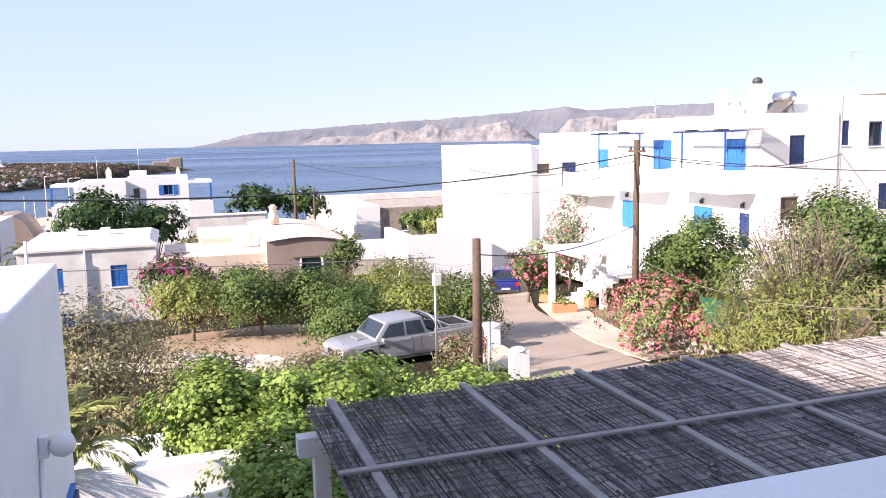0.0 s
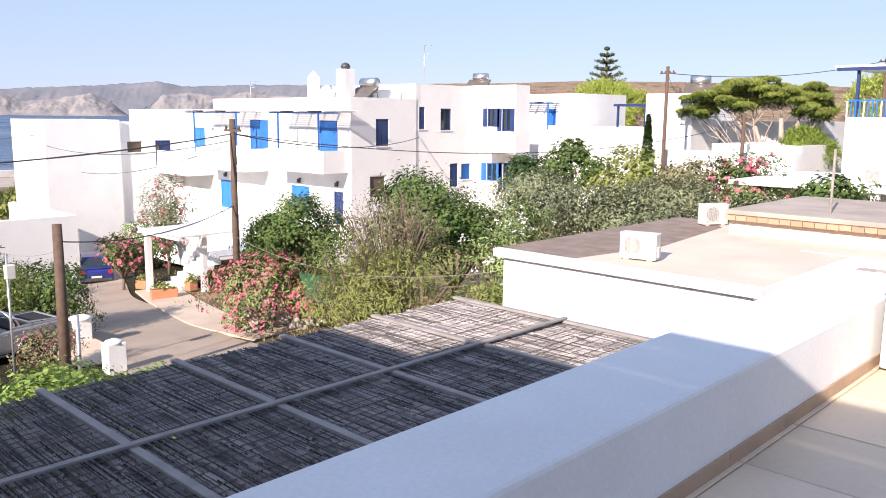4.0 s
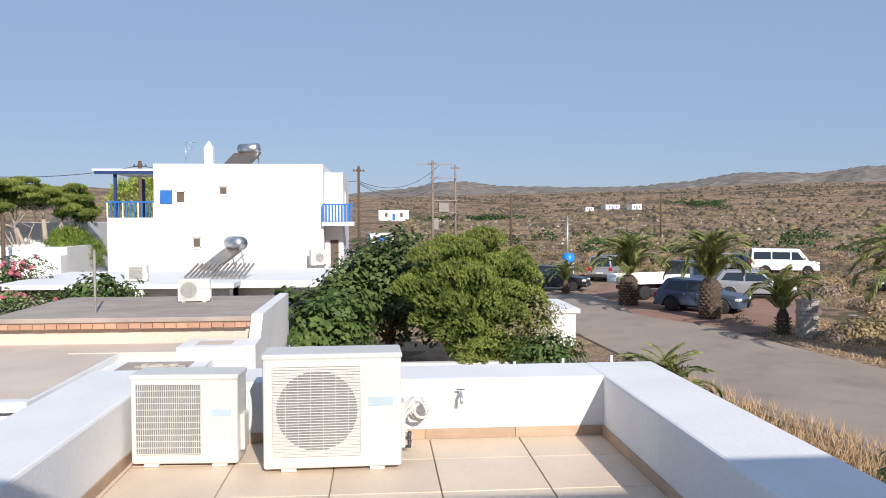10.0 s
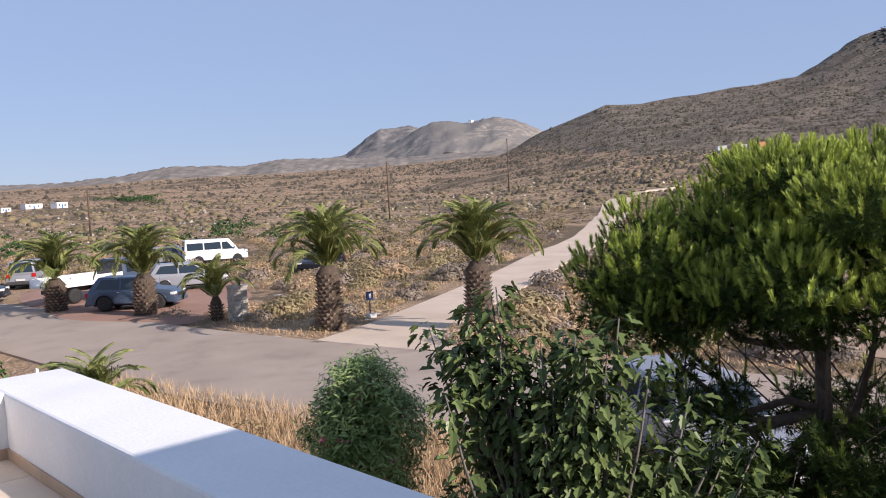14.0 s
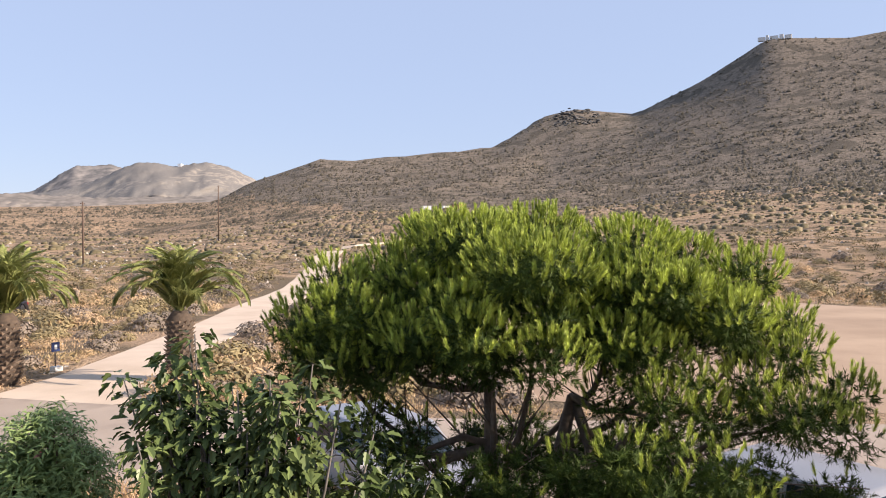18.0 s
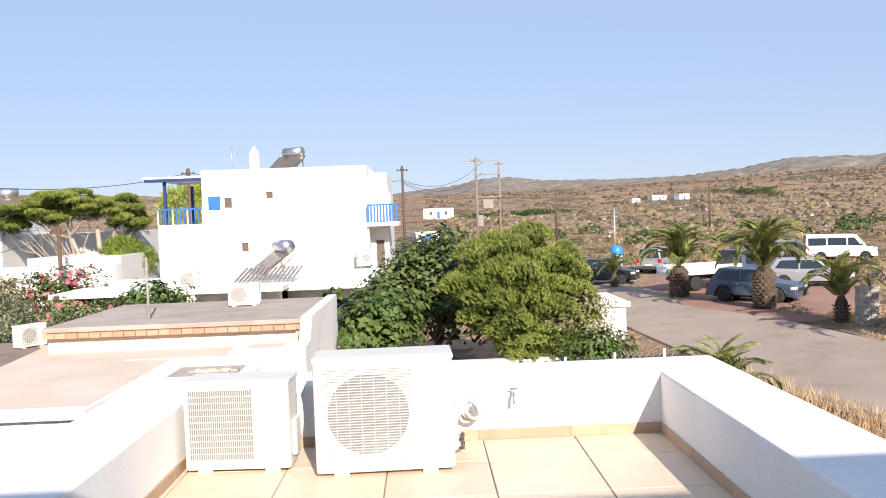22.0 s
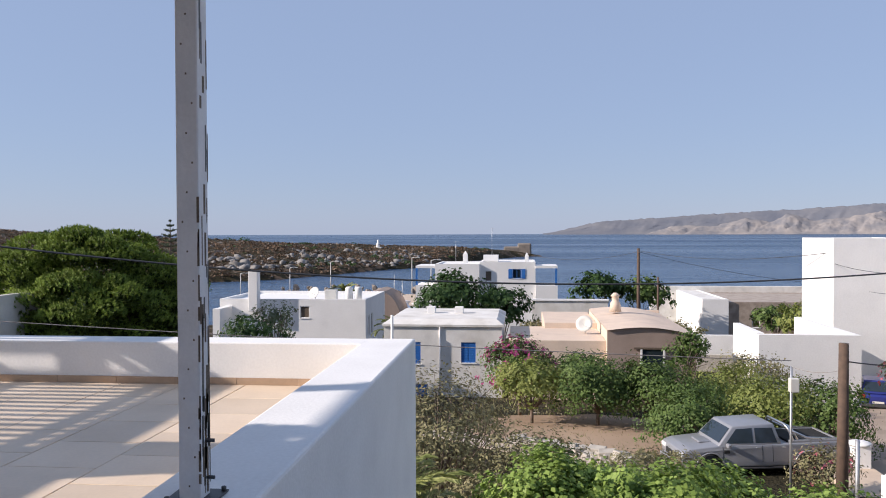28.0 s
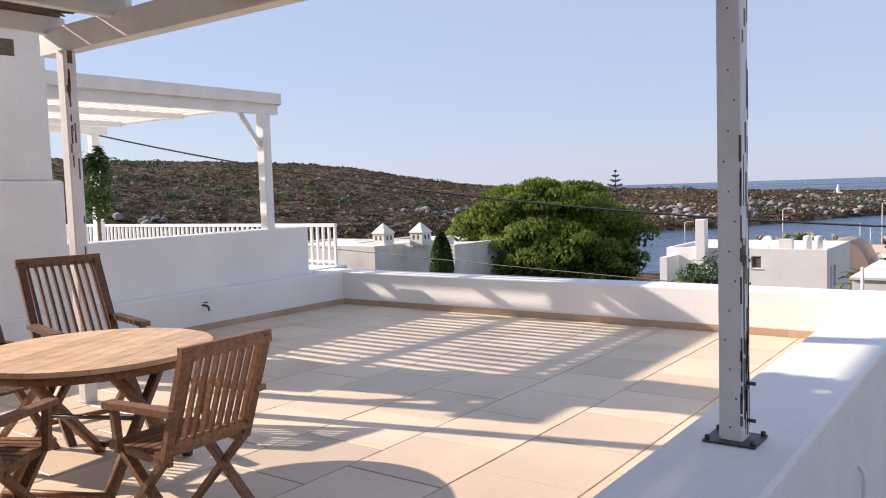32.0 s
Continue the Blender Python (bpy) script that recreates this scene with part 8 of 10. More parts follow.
pine("round_pine", "large dense rounded pine tree beyond the parapet", -38.4, -21.0, lumpy([(0, 0, -0.6, 3.7, 4.1, 2.3), (-1.4, 2.8, -1.4, 2.2, 2.2, 1.6), (1.1, -3.0, -1.4, 2.2, 2.2, 1.6), (0.5, 0.4, 0.55, 2.3, 2.8, 1.1), (1.5, 0.5, -2.0, 2.6, 3.3, 1.5), (1.8, 2.4, -1.9, 1.8, 2.0, 1.4), (1.8, -2.2, -2.4, 1.8, 2.1, 1.3), (0.8, 3.2, -3.0, 1.8, 1.8, 1.3), (0.8, -3.2, -3.0, 1.8, 1.8, 1.3), (2.2, 0.3, -3.2, 1.9, 2.8, 1.2), (-0.6, 3.3, -2.6, 1.7, 1.7, 1.5), (-0.4, 3.3, -4.2, 1.8, 1.8, 1.5), (1.2, 1.6, -4.4, 2.0, 2.4, 1.3), (1.2, -2.2, -4.4, 2.0, 2.4, 1.3)], 10, 0.33, 6), 31000, 0.11, 13, ((0, 0, 0, 0, -3.5),), leaf_pine_dark, 8, trunk_r=0.35, thick=0.024, up_bias=0.8, shoot=1.4, spread=0.75, twigs=5, every=10, old=9000)
pine("umbrella_pine", "wind-bent umbrella pine with pale bare limbs", -18.8, 46.8, lumpy([(-2.6, -0.6, 2.65, 1.7, 1.5, 0.5), (-0.6, 0.0, 3.2, 2.1, 1.7, 0.6), (2.0, 0.4, 2.75, 1.8, 1.6, 0.7), (-3.4, -0.8, 1.9, 1.1, 1.1, 0.35), (0.8, 0.2, 2.6, 2.0, 1.5, 0.5), (2.9, 0.4, 1.9, 1.2, 1.2, 0.6), (-1.6, -0.3, 2.3, 1.6, 1.3, 0.4)], 7, 0.36, 7), 19000, 0.12, 11, ((1.6, 0.6, -0.4, 0.2, 1.2), (1.6, 0.6, 1.9, 0.5, 1.4), (1.7, 0.6, 1.0, 0.4, 1.7)), leaf_pine_pale, 9, trunk_r=0.24, thick=0.014, twigs=14, bark_mat=pale_bark, up_bias=1.6, every=8, old=2500)
pine("pine_bush", "dull green pine scrub below the umbrella pine", -15.8, 46.6, [(0, 0, -0.4, 1.4, 1.4, 0.9), (-0.6, 0.5, 0.3, 1.1, 1.0, 0.8)], 3200, 0.15, 9, ((0, 0, 0, 0, -1.6),), leaf_pine_dark, 10)
pine("pine_tree", "green pine behind the villa", -15.2, 58, [(0, 0, 2.6, 2.4, 2.2, 1.8), (0.8, 0, 0.6, 2.2, 2, 1.8)], 4600, 0.22, 9, ((0, 0, 0, 0, 0),), leaf_pine, 11, thick=0.02)
pine("pine_tree", "yellow-green pine beside the far norfolk pine", -46.5, 73.5, [(0, 0, 3.2, 3.0, 3.0, 1.8), (2.6, 0.4, 2.6, 2.2, 2.2, 1.6), (-2.2, 0, 1.8, 2.0, 2.0, 1.5), (0.6, -0.6, 1.4, 3.0, 2.0, 1.6)], 6500, 0.28, 9, ((0, 0, 0, 0, 0),), leaf_pine, 12, thick=0.025)


def norfolk(x, y, top, w, label):
    g = gz(x, y)
    t = thing("norfolk_pine", label, "conifer", pose(x, y, g))
    h = top - g
    tube("trunk", [(0, 0, -0.2), (0, 0, h)], [0.25 * w / 3, 0.03], bark, t, 8)
    rng = np.random.default_rng(int(h * 10))
    q, boughs = [], []
    tiers = 15
    for i in range(tiers):
        k = i / (tiers - 1)
        z, r = h * (0.22 + 0.76 * k), w * 0.5 * (1 - k) ** 0.75 * rng.uniform(0.88, 1.08) + 0.12
        for j in range(6):
            a = 2 * math.pi * j / 6 + i * 0.5 + rng.normal(0, 0.12)
            line = [(r * e * math.cos(a), r * e * math.sin(a), z + r * (0.05 * e + 0.22 * e * e)) for e in (0, 0.35, 0.7, 1.0)]
            boughs.append((line, [0.03 * w / 3, 0.024 * w / 3, 0.016 * w / 3, 0.008 * w / 3]))
            for e in np.linspace(0.22, 1, 16):
                c = np.array([r * e * math.cos(a), r * e * math.sin(a), z + r * (0.05 * e + 0.22 * e * e)])
                for _ in range(6):
                    q.append(c + rng.normal(0, 0.026 * w / 3 + 0.016 * r, 3) * (1, 1, 0.7) + (0, 0, 0.03 * w / 3))
    tubes("bough", boughs, bark, t, 4)
    part("crown", leaves(np.array(q), 0.065 * w / 3, 0.22, rng, None), leaf_norfolk, t)
    return t


norfolk(-47.8, 75.8, 9.0, 8.0, "tall tiered norfolk pine beyond the houses")
norfolk(-145, -64.5, 4.2, 7.6, "tall tiered norfolk pine by the bay")


def cypress(x, y, z0, h, w):
    c = thing("cypress", "slim dark green cypress", "cypress", pose(x, y, z0))
    rng = np.random.default_rng(int(abs(x) * 7))
    tube("trunk", [(0, 0, -0.2), (0, 0, h * 0.5)], 0.06, bark, c, 6)
    zz = rng.random(3200) * h
    rad = w * 0.5 * np.sin(np.pi * np.clip(zz / h * 0.9 + 0.1, 0, 1)) ** 0.7
    a = rng.random(3200) * 6.283
    part("crown", leaves(np.stack([rad * np.cos(a), rad * np.sin(a), zz], -1), 0.13, 0.4, rng, (0, 0, h / 2)), leaf_dark, c)


cypress(-22.6, 41.0, -3.2, 5.0, 0.5)
cypress(-29.5, -21.8, -3.4, 3.0, 1.0)


# ---- the fig and the oleander below the east parapet ----
def lobed_leaves(points, heading, size, rng):
    """Fig leaves that hang from their stalks: long, three-lobed, folded along the middle."""
    p, a = np.asarray(points, float), np.asarray(heading, float)
    n = len(p)
    a = a / np.linalg.norm(a, axis=1, keepdims=True)
    b = np.cross(a, (0, 0, 1.0)) + rng.normal(0, 0.28, (n, 3))
    b /= np.linalg.norm(b, axis=1, keepdims=True)
    nrm = np.cross(b, a)
    s = size * rng.uniform(0.5, 1.25, (n, 1))
    half = [(0.05, 0.0, 0.0), (0.30, 0.34, 0.16), (0.62, 0.62, 0.20), (0.80, 0.30, 0.12), (1.20, 0.38, 0.06), (1.70, 0.0, -0.25), (0.90, 0.0, -0.02)]
    sides = [np.stack([p + a * s * u + b * s * v * q + nrm * s * w for u, v, w in half], 1) for q in (1, -1)]
    return polys("leaves", np.concatenate(sides), len(half))


def fig(x, y, blobs, per_stem, size, seed, label):
    """Many upright crooked stems with leaves set round their upper parts."""
    rng = np.random.default_rng(seed)
    g = gz(x, y)
    t = thing("fig_tree", label, "fig tree", pose(x, y, g))
    stems = [([Vector((0, 0, -0.2)), Vector((0.1, 0.05, 0.5)), Vector((0, 0, 0.9))], [0.11, 0.09, 0.08])]
    at, out = [], []
    for bx, by, bz, rx, ry, rz in blobs:
        for k in range(9):
            q = rng.normal(0, 0.5, 3)
            tip = Vector((bx + q[0] * rx, by + q[1] * ry, bz - g + abs(q[2]) * rz * 0.9 + 0.15 * rz))
            low = Vector((rng.normal(0, 0.08), rng.normal(0, 0.08), rng.uniform(0.5, 1.0)))
            bend = low.lerp(tip, 0.55) + Vector((tip.x - low.x, tip.y - low.y, -0.25)) * 0.16 + Vector(rng.normal(0, 0.06, 3))
            line = [low.lerp(bend, e / 4).lerp(bend.lerp(tip, e / 4), e / 4) for e in range(5)]
            stems.append((line, [0.028, 0.022, 0.017, 0.012, 0.006]))
            for _ in range(per_stem):
                e = 1 - 0.62 * rng.random() ** 1.5
                i = min(3, int(e * 4))
                c = line[i].lerp(line[i + 1], e * 4 - i)
                ang = rng.uniform(0, 6.283)
                stalk = rng.uniform(0.03, 0.13)
                d = Vector((math.cos(ang), math.sin(ang), rng.uniform(-0.2, 0.7)))
                at.append(c + d * stalk)
                out.append((d.x, d.y, rng.uniform(-1.25, 0.25)))
    tubes("trunk", stems, mat_fig_bark, t, 6)
    part("crown", lobed_leaves(at, out, size, rng), leaf_fig, t)
    return t


mat_fig_bark = mat("pale_fig_bark", (0.17, 0.150, 0.128), (0.12, 0.105, 0.09), 10, 0.85, 0.3, 50)
fig(5.6, 4.6, [(0.6, -1.0, -0.95, 0.6, 0.6, 0.5), (0.2, -1.3, -1.4, 0.7, 0.7, 0.5), (0.9, 0.1, -1.2, 0.6, 0.6, 0.5), (1.0, -1.0, -1.5, 0.6, 0.6, 0.5), (-0.15, 0.75, 0.28, 0.35, 0.35, 0.5), (0.2, 0.1, 0.22, 0.4, 0.4, 0.5), (0.0, 0.5, 0.0, 0.6, 0.6, 0.55), (-0.1, 0.1, -0.35, 0.8, 0.8, 0.5), (0.3, -0.3, -0.1, 0.6, 0.6, 0.45), (0.3, 0.7, -0.6, 0.7, 0.6, 0.5), (0.7, -0.5, -0.7, 0.8, 0.8, 0.5), (-0.2, -0.6, -1.0, 0.7, 0.8, 0.5), (0.0, 0.8, -1.2, 0.6, 0.6, 0.5)], 95, 0.074, 31, "dark green fig tree with large lobed leaves below the parapet")
plant("oleander", "round pink-budded oleander bush below the parapet", "bush", 6.95, 8.9, [(0, 0, 2.15, 0.52, 0.52, 0.5), (-0.25, 0.1, 1.7, 0.52, 0.52, 0.5), (0.26, -0.1, 1.7, 0.52, 0.52, 0.5), (0.05, 0.2, 1.8, 0.5, 0.5, 0.5), (0, 0, 1.2, 0.6, 0.6, 0.5), (0.05, 0, 0.6, 0.5, 0.5, 0.5)], 22000, 0.060, 0.20, leaf_oleander, 0.04, flowers=(flower_pink, 90, 0.028), bare=20, spread=0.12, shell=0.6, clump=10, seed=77)
plant("potted_tree", "slender dark green tree on the next terrace", "tree", -6.05, -10.75, [(0, 0, 1.35, 0.20, 0.20, 0.42), (0.05, 0.04, 0.98, 0.18, 0.18, 0.25), (-0.04, 0, 1.65, 0.13, 0.13, 0.2)], 2200, 0.035, 0.5, leaf_dark, 0.03, 0.6, z=0.46, seed=80)
plant("green_bush", "small leafy bush in the dry grass", "bush", 5.0, 7.6, [(0, 0, 0.8, 0.6, 0.6, 0.6), (0.5, 0.4, 0.5, 0.5, 0.5, 0.5)], 900, 0.07, 0.5, leaf_yellowgreen, 0.03, seed=78)
plant("green_bush", "small leafy bush in the dry grass", "bush", 4.6, 6.2, [(0, 0, 0.9, 0.7, 0.7, 0.8)], 900, 0.07, 0.5, leaf_citrus, 0.03, seed=79)


# ---- vehicles ----
def paint(name, c, rough=0.3):
    return mat(name, c, tuple(v * 0.94 for v in c), 2, rough, 0.0, 30, metallic=0.25, spec=0.6)


car_silver = paint("silver_car_paint", (0.31, 0.315, 0.335))
car_black = paint("black_car_paint", (0.02, 0.02, 0.025))
car_blue = paint("steel_blue_car_paint", (0.075, 0.105, 0.155))
car_white = mat("white_car_paint", (0.78, 0.78, 0.78), (0.74, 0.74, 0.74), 2, 0.3, 0, 30)
car_indigo = paint("deep_blue_car_paint", (0.03, 0.04, 0.22))
lamp_red = mat("red_lamp_lens", (0.45, 0.02, 0.02), (0.40, 0.02, 0.02), 5, 0.2)
lamp_clear = mat("clear_lamp_lens", (0.75, 0.75, 0.72), (0.68, 0.68, 0.66), 5, 0.15)
rim_mat = mat("alloy_rim", (0.50, 0.50, 0.51), (0.42, 0.42, 0.43), 6, 0.3, 0, 30, metallic=0.9)


def side_solid(name, prof, w0, w1, material, parent, bevel=0.03, label=""):
    """A solid from a side outline (x, z); half width goes from w0 at its foot to w1 at its top."""
    z0, z1 = min(p[1] for p in prof), max(p[1] for p in prof)
    bm = bmesh.new()
    rows = []
    for s in (-1, 1):
        rows.append([bm.verts.new((x, s * (w0 + (w1 - w0) * (z - z0) / (z1 - z0)), z)) for x, z in prof])
    bm.faces.new(rows[0])
    bm.faces.new(rows[1][::-1])
    n = len(prof)
    for i in range(n):
        bm.faces.new((rows[0][i], rows[1][i], rows[1][(i + 1) % n], rows[0][(i + 1) % n]))
    bmesh.ops.recalc_face_normals(bm, faces=bm.faces[:])
    if bevel:
        bmesh.ops.bevel(bm, geom=bm.edges[:], offset=bevel, segments=2, affect="EDGES", profile=0.6)
    o = part(name, bm, material, parent, label)
    for p in o.data.polygons:
        p.use_smooth = True
    return o


def wheel(parent, x, y, r, w=0.22):
    out = 1 if y > 0 else -1
    wh_ = new("wheel")
    wh_.parent = parent
    wh_.matrix_basis = pose(x, y, r, -90 * out, 0, 0)
    lathe("tyre", [(r * 0.62, -w / 2), (r * 0.96, -w / 2), (r, -w * 0.3), (r, w * 0.3), (r * 0.96, w / 2), (r * 0.62, w / 2)], black_rubber, wh_, 22)
    rim = lathe("rim", [(0.05, w * 0.28), (r * 0.2, w * 0.33), (r * 0.63, w * 0.22), (r * 0.63, w * 0.4), (r * 0.66, w * 0.4), (r * 0.66, -w * 0.3)], rim_mat, wh_, 20)
    for k in range(5):
        a = 2 * math.pi * k / 5
        bar("spoke", (0.04 * math.cos(a), 0.04 * math.sin(a), w * 0.36), (r * 0.6 * math.cos(a), r * 0.6 * math.sin(a), w * 0.34), 0.05, 0.03, rim_mat, rim)
    return wh_


def arched(top, length, height, r, axles):
    """The side outline of a body with round openings over its wheels."""
    prof = [(x * length, z * height) for x, z in top]
    low, rad = prof[-1][1], r * 1.17
    lift = math.asin(max(-1.0, min(1.0, (low - r) / rad)))
    for ax in sorted(axles):
        for k in range(9):
            a = math.pi - lift - (math.pi - 2 * lift) * k / 8
            prof.append((ax * length + rad * math.cos(a), r + rad * math.sin(a)))
    return prof


def car(m, length, width, height, body, cabin, windows, paint_mat, label, r=0.33, axles=(0.30, -0.29), category="car", cabin_paint=None, doors=()):
    c = thing("car", label, category, m)
    L, hw = length, width / 2
    b = side_solid("body", arched(body, L, height, r, axles), hw, hw * 0.92, paint_mat, c, 0.035)
    cb = side_solid("cabin", [(x * L, z * height) for x, z in cabin], hw * 0.93, hw * 0.74, cabin_paint or paint_mat, c, 0.04)
    z0, z1 = min(p[1] for p in cabin) * height, max(p[1] for p in cabin) * height
    top_z, low_z = max(p[1] for p in body) * height, body[-1][1] * height

    def half(z):
        return hw * (0.93 + (0.74 - 0.93) * (z - z0) / (z1 - z0))

    def flank(z):
        return hw * (1 - 0.08 * (z - low_z) / (top_z - low_z))

    for poly in windows:
        for s in (-1, 1):
            v = [(x * L, s * (half(z * height) + 0.008), z * height) for x, z in poly]
            part("side_window", mesh_from("side_window", v, [tuple(range(len(v)))]), glass, c, "dark side window")
    (xa, za), (xb, zb), (xc, zc), (xd, zd) = cabin[0], cabin[1], cabin[2], cabin[3]
    for name, (x0, q0), (x1, q1), off in (("windscreen", (xa, za), (xb, zb), 0.012), ("rear_window", (xd, zd), (xc, zc), -0.012)):
        p0, p1 = Vector((x0 * L, q0 * height)), Vector((x1 * L, q1 * height))
        a, e = p0.lerp(p1, 0.16), p0.lerp(p1, 0.88)
        v = [(a.x + off, -half(a.y) * 0.88, a.y + 0.01), (a.x + off, half(a.y) * 0.88, a.y + 0.01), (e.x + off, half(e.y) * 0.88, e.y + 0.01), (e.x + off, -half(e.y) * 0.88, e.y + 0.01)]
        part(name, mesh_from(name, v, [(0, 1, 2, 3)]), glass, c)
    for ax in axles:
        for s in (-1, 1):
            wheel(c, ax * L, s * (hw - 0.125), r)
            rad = r * 1.17
            lip = [(ax * L + rad * math.cos(a), s * (hw + 0.004), r + rad * math.sin(a)) for a in np.linspace(0.15, math.pi - 0.15, 11)]
            tube("wheel_arch", lip, 0.022, paint_mat, c, 6)
    xf, xr = max(p[0] for p in body) * L, min(p[0] for p in body) * L
    box("underbody", (xr + 0.25, xf - 0.25), (-hw + 0.26, hw - 0.26), (0.22, low_z + 0.32), black_rubber, c)
    for dx in doors or (cabin[0][0] - 0.03, 0.0, cabin[2][0] + 0.02):
        for s in (-1, 1):
            za_, zb_ = low_z + 0.12, top_z - 0.07
            bar("door_seam", (dx * L, s * (flank(za_) + 0.001), za_), (dx * L, s * (flank(zb_) + 0.001), zb_), 0.012, 0.006, black_rubber, c)
    for dx in (0.03, -0.13):
        for s in (-1, 1):
            zh = top_z - 0.13
            box("door_handle", (dx * L - 0.09, dx * L + 0.04), (s * flank(zh) - 0.014, s * flank(zh) + 0.014), (zh - 0.016, zh + 0.016), chrome, c, 0.006)
    for s in (-1, 1):
        box("headlight", (xf - 0.22, xf + 0.005), (s * hw * 0.76 - 0.19, s * hw * 0.76 + 0.16), (0.40 * height, 0.485 * height), lamp_clear, c, 0.03)
        box("tail_light", (xr - 0.005, xr + 0.12), (s * hw * 0.82 - 0.12, s * hw * 0.82 + 0.11), (0.42 * height, 0.56 * height), lamp_red, c, 0.02)
        box("mirror", (cabin[0][0] * L - 0.34, cabin[0][0] * L - 0.22), (s * (hw + 0.04) - 0.10, s * (hw + 0.04) + 0.10), (0.60 * height, 0.68 * height), paint_mat, c, 0.035)
    box("front_bumper", (xf - 0.1, xf + 0.07), (-hw * 0.95, hw * 0.95), (0.17 * height, 0.29 * height), paint_mat if category != "van" else steel_dark, c, 0.04)
    box("radiator_grille", (xf - 0.05, xf + 0.012), (-hw * 0.5, hw * 0.5), (0.33 * height, 0.44 * height), black_rubber, c, 0.02)
    box("rear_bumper", (xr - 0.06, xr + 0.1), (-hw * 0.92, hw * 0.92), (0.17 * height, 0.28 * height), steel_dark, c, 0.03)
    box("number_plate", (xr - 0.066, xr - 0.06), (-0.26, 0.26), (0.30 * height, 0.37 * height), ac_white, c)
    return c


HATCH_BODY = [(0.5, 0.20), (0.5, 0.42), (0.44, 0.52), (0.24, 0.60), (-0.44, 0.62), (-0.5, 0.52), (-0.5, 0.20)]
HATCH_CABIN = [(0.26, 0.58), (0.10, 0.97), (-0.36, 1.0), (-0.47, 0.60)]
HATCH_WIN = [[(0.20, 0.63), (0.08, 0.92), (-0.10, 0.93), (-0.10, 0.63)], [(-0.12, 0.63), (-0.12, 0.93), (-0.32, 0.92), (-0.39, 0.66)]]
SUV_BODY = [(0.5, 0.18), (0.5, 0.45), (0.45, 0.55), (0.22, 0.62), (-0.46, 0.63), (-0.5, 0.50), (-0.5, 0.20)]
SUV_CABIN = [(0.23, 0.60), (0.07, 0.96), (-0.36, 1.0), (-0.47, 0.61)]
VAN_BODY = [(0.5, 0.16), (0.5, 0.36), (0.42, 0.48), (0.33, 0.53), (-0.49, 0.53), (-0.5, 0.16)]
VAN_CABIN = [(0.36, 0.50), (0.22, 0.97), (-0.47, 1.0), (-0.495, 0.51)]
VAN_WIN = [[(0.28, 0.56), (0.19, 0.86), (0.10, 0.86), (0.10, 0.56)], [(0.08, 0.58), (0.08, 0.86), (-0.18, 0.86), (-0.18, 0.58)], [(-0.20, 0.58), (-0.20, 0.86), (-0.45, 0.86), (-0.45, 0.58)]]
PICK_BODY = [(0.49, 0.22), (0.5, 0.42), (0.49, 0.52), (0.44, 0.575), (0.25, 0.63), (-0.16, 0.64), (-0.485, 0.66), (-0.5, 0.62), (-0.495, 0.24)]
PICK_CABIN = [(0.275, 0.61), (0.175, 0.96), (-0.085, 1.0), (-0.125, 0.62)]
PICK_WIN = [[(0.225, 0.665), (0.155, 0.915), (0.055, 0.93), (0.055, 0.665)], [(0.04, 0.665), (0.04, 0.93), (-0.07, 0.93), (-0.095, 0.665)]]


def parked(x, y, rot, lift=0.06):
    return pose(x, y, gz(x, y) + lift, 0, 0, rot)


pk = car(parked(-25.0, 7.5, -80, 0.0), 4.9, 1.78, 1.58, PICK_BODY, PICK_CABIN, PICK_WIN, car_silver, "silver double-cab pickup truck with a chrome roll bar", 0.37, (0.325, -0.285), "pickup")
for k in (0.0, 0.14):
    hoop = [(-1.00 - k, -0.74, 1.05), (-0.86 - k, -0.68, 1.42 - 0.5 * k), (-0.82 - k, -0.5, 1.52 - 0.5 * k), (-0.82 - k, 0.5, 1.52 - 0.5 * k), (-0.86 - k, 0.68, 1.42 - 0.5 * k), (-1.00 - k, 0.74, 1.05)]
    tube("roll_bar", hoop, 0.038, chrome, pk, 8)
for s_ in (-0.72, 0.72):
    tube("bed_rail", [(-0.92, s_, 1.38), (-1.42, s_, 1.15), (-2.33, s_, 1.10)], 0.032, chrome, pk, 8)
    box("bed_side", (-2.39, -0.86), (s_ - 0.06, s_ + 0.06), (1.00, 1.095), car_silver, pk, 0.02)
box("load_bed", (-2.34, -0.84), (-0.66, 0.66), (1.00, 1.078), black_rubber, pk)
box("tailgate", (-2.44, -2.35), (-0.78, 0.78), (0.66, 1.10), car_silver, pk, 0.02)
box("bonnet_scoop", (1.32, 1.72), (-0.3, 0.3), (0.955, 1.01), car_silver, pk, 0.03)
for s_ in (-1, 1):
    box("wing_vent", (1.0, 1.18), (s_ * 0.85 - 0.02, s_ * 0.85 + 0.02), (0.77, 0.86), black_rubber, pk, 0.01)
    box("side_step", (-0.72, 0.82), (s_ * 0.85 - 0.07, s_ * 0.85 + 0.07), (0.31, 0.36), steel_dark, pk, 0.015)

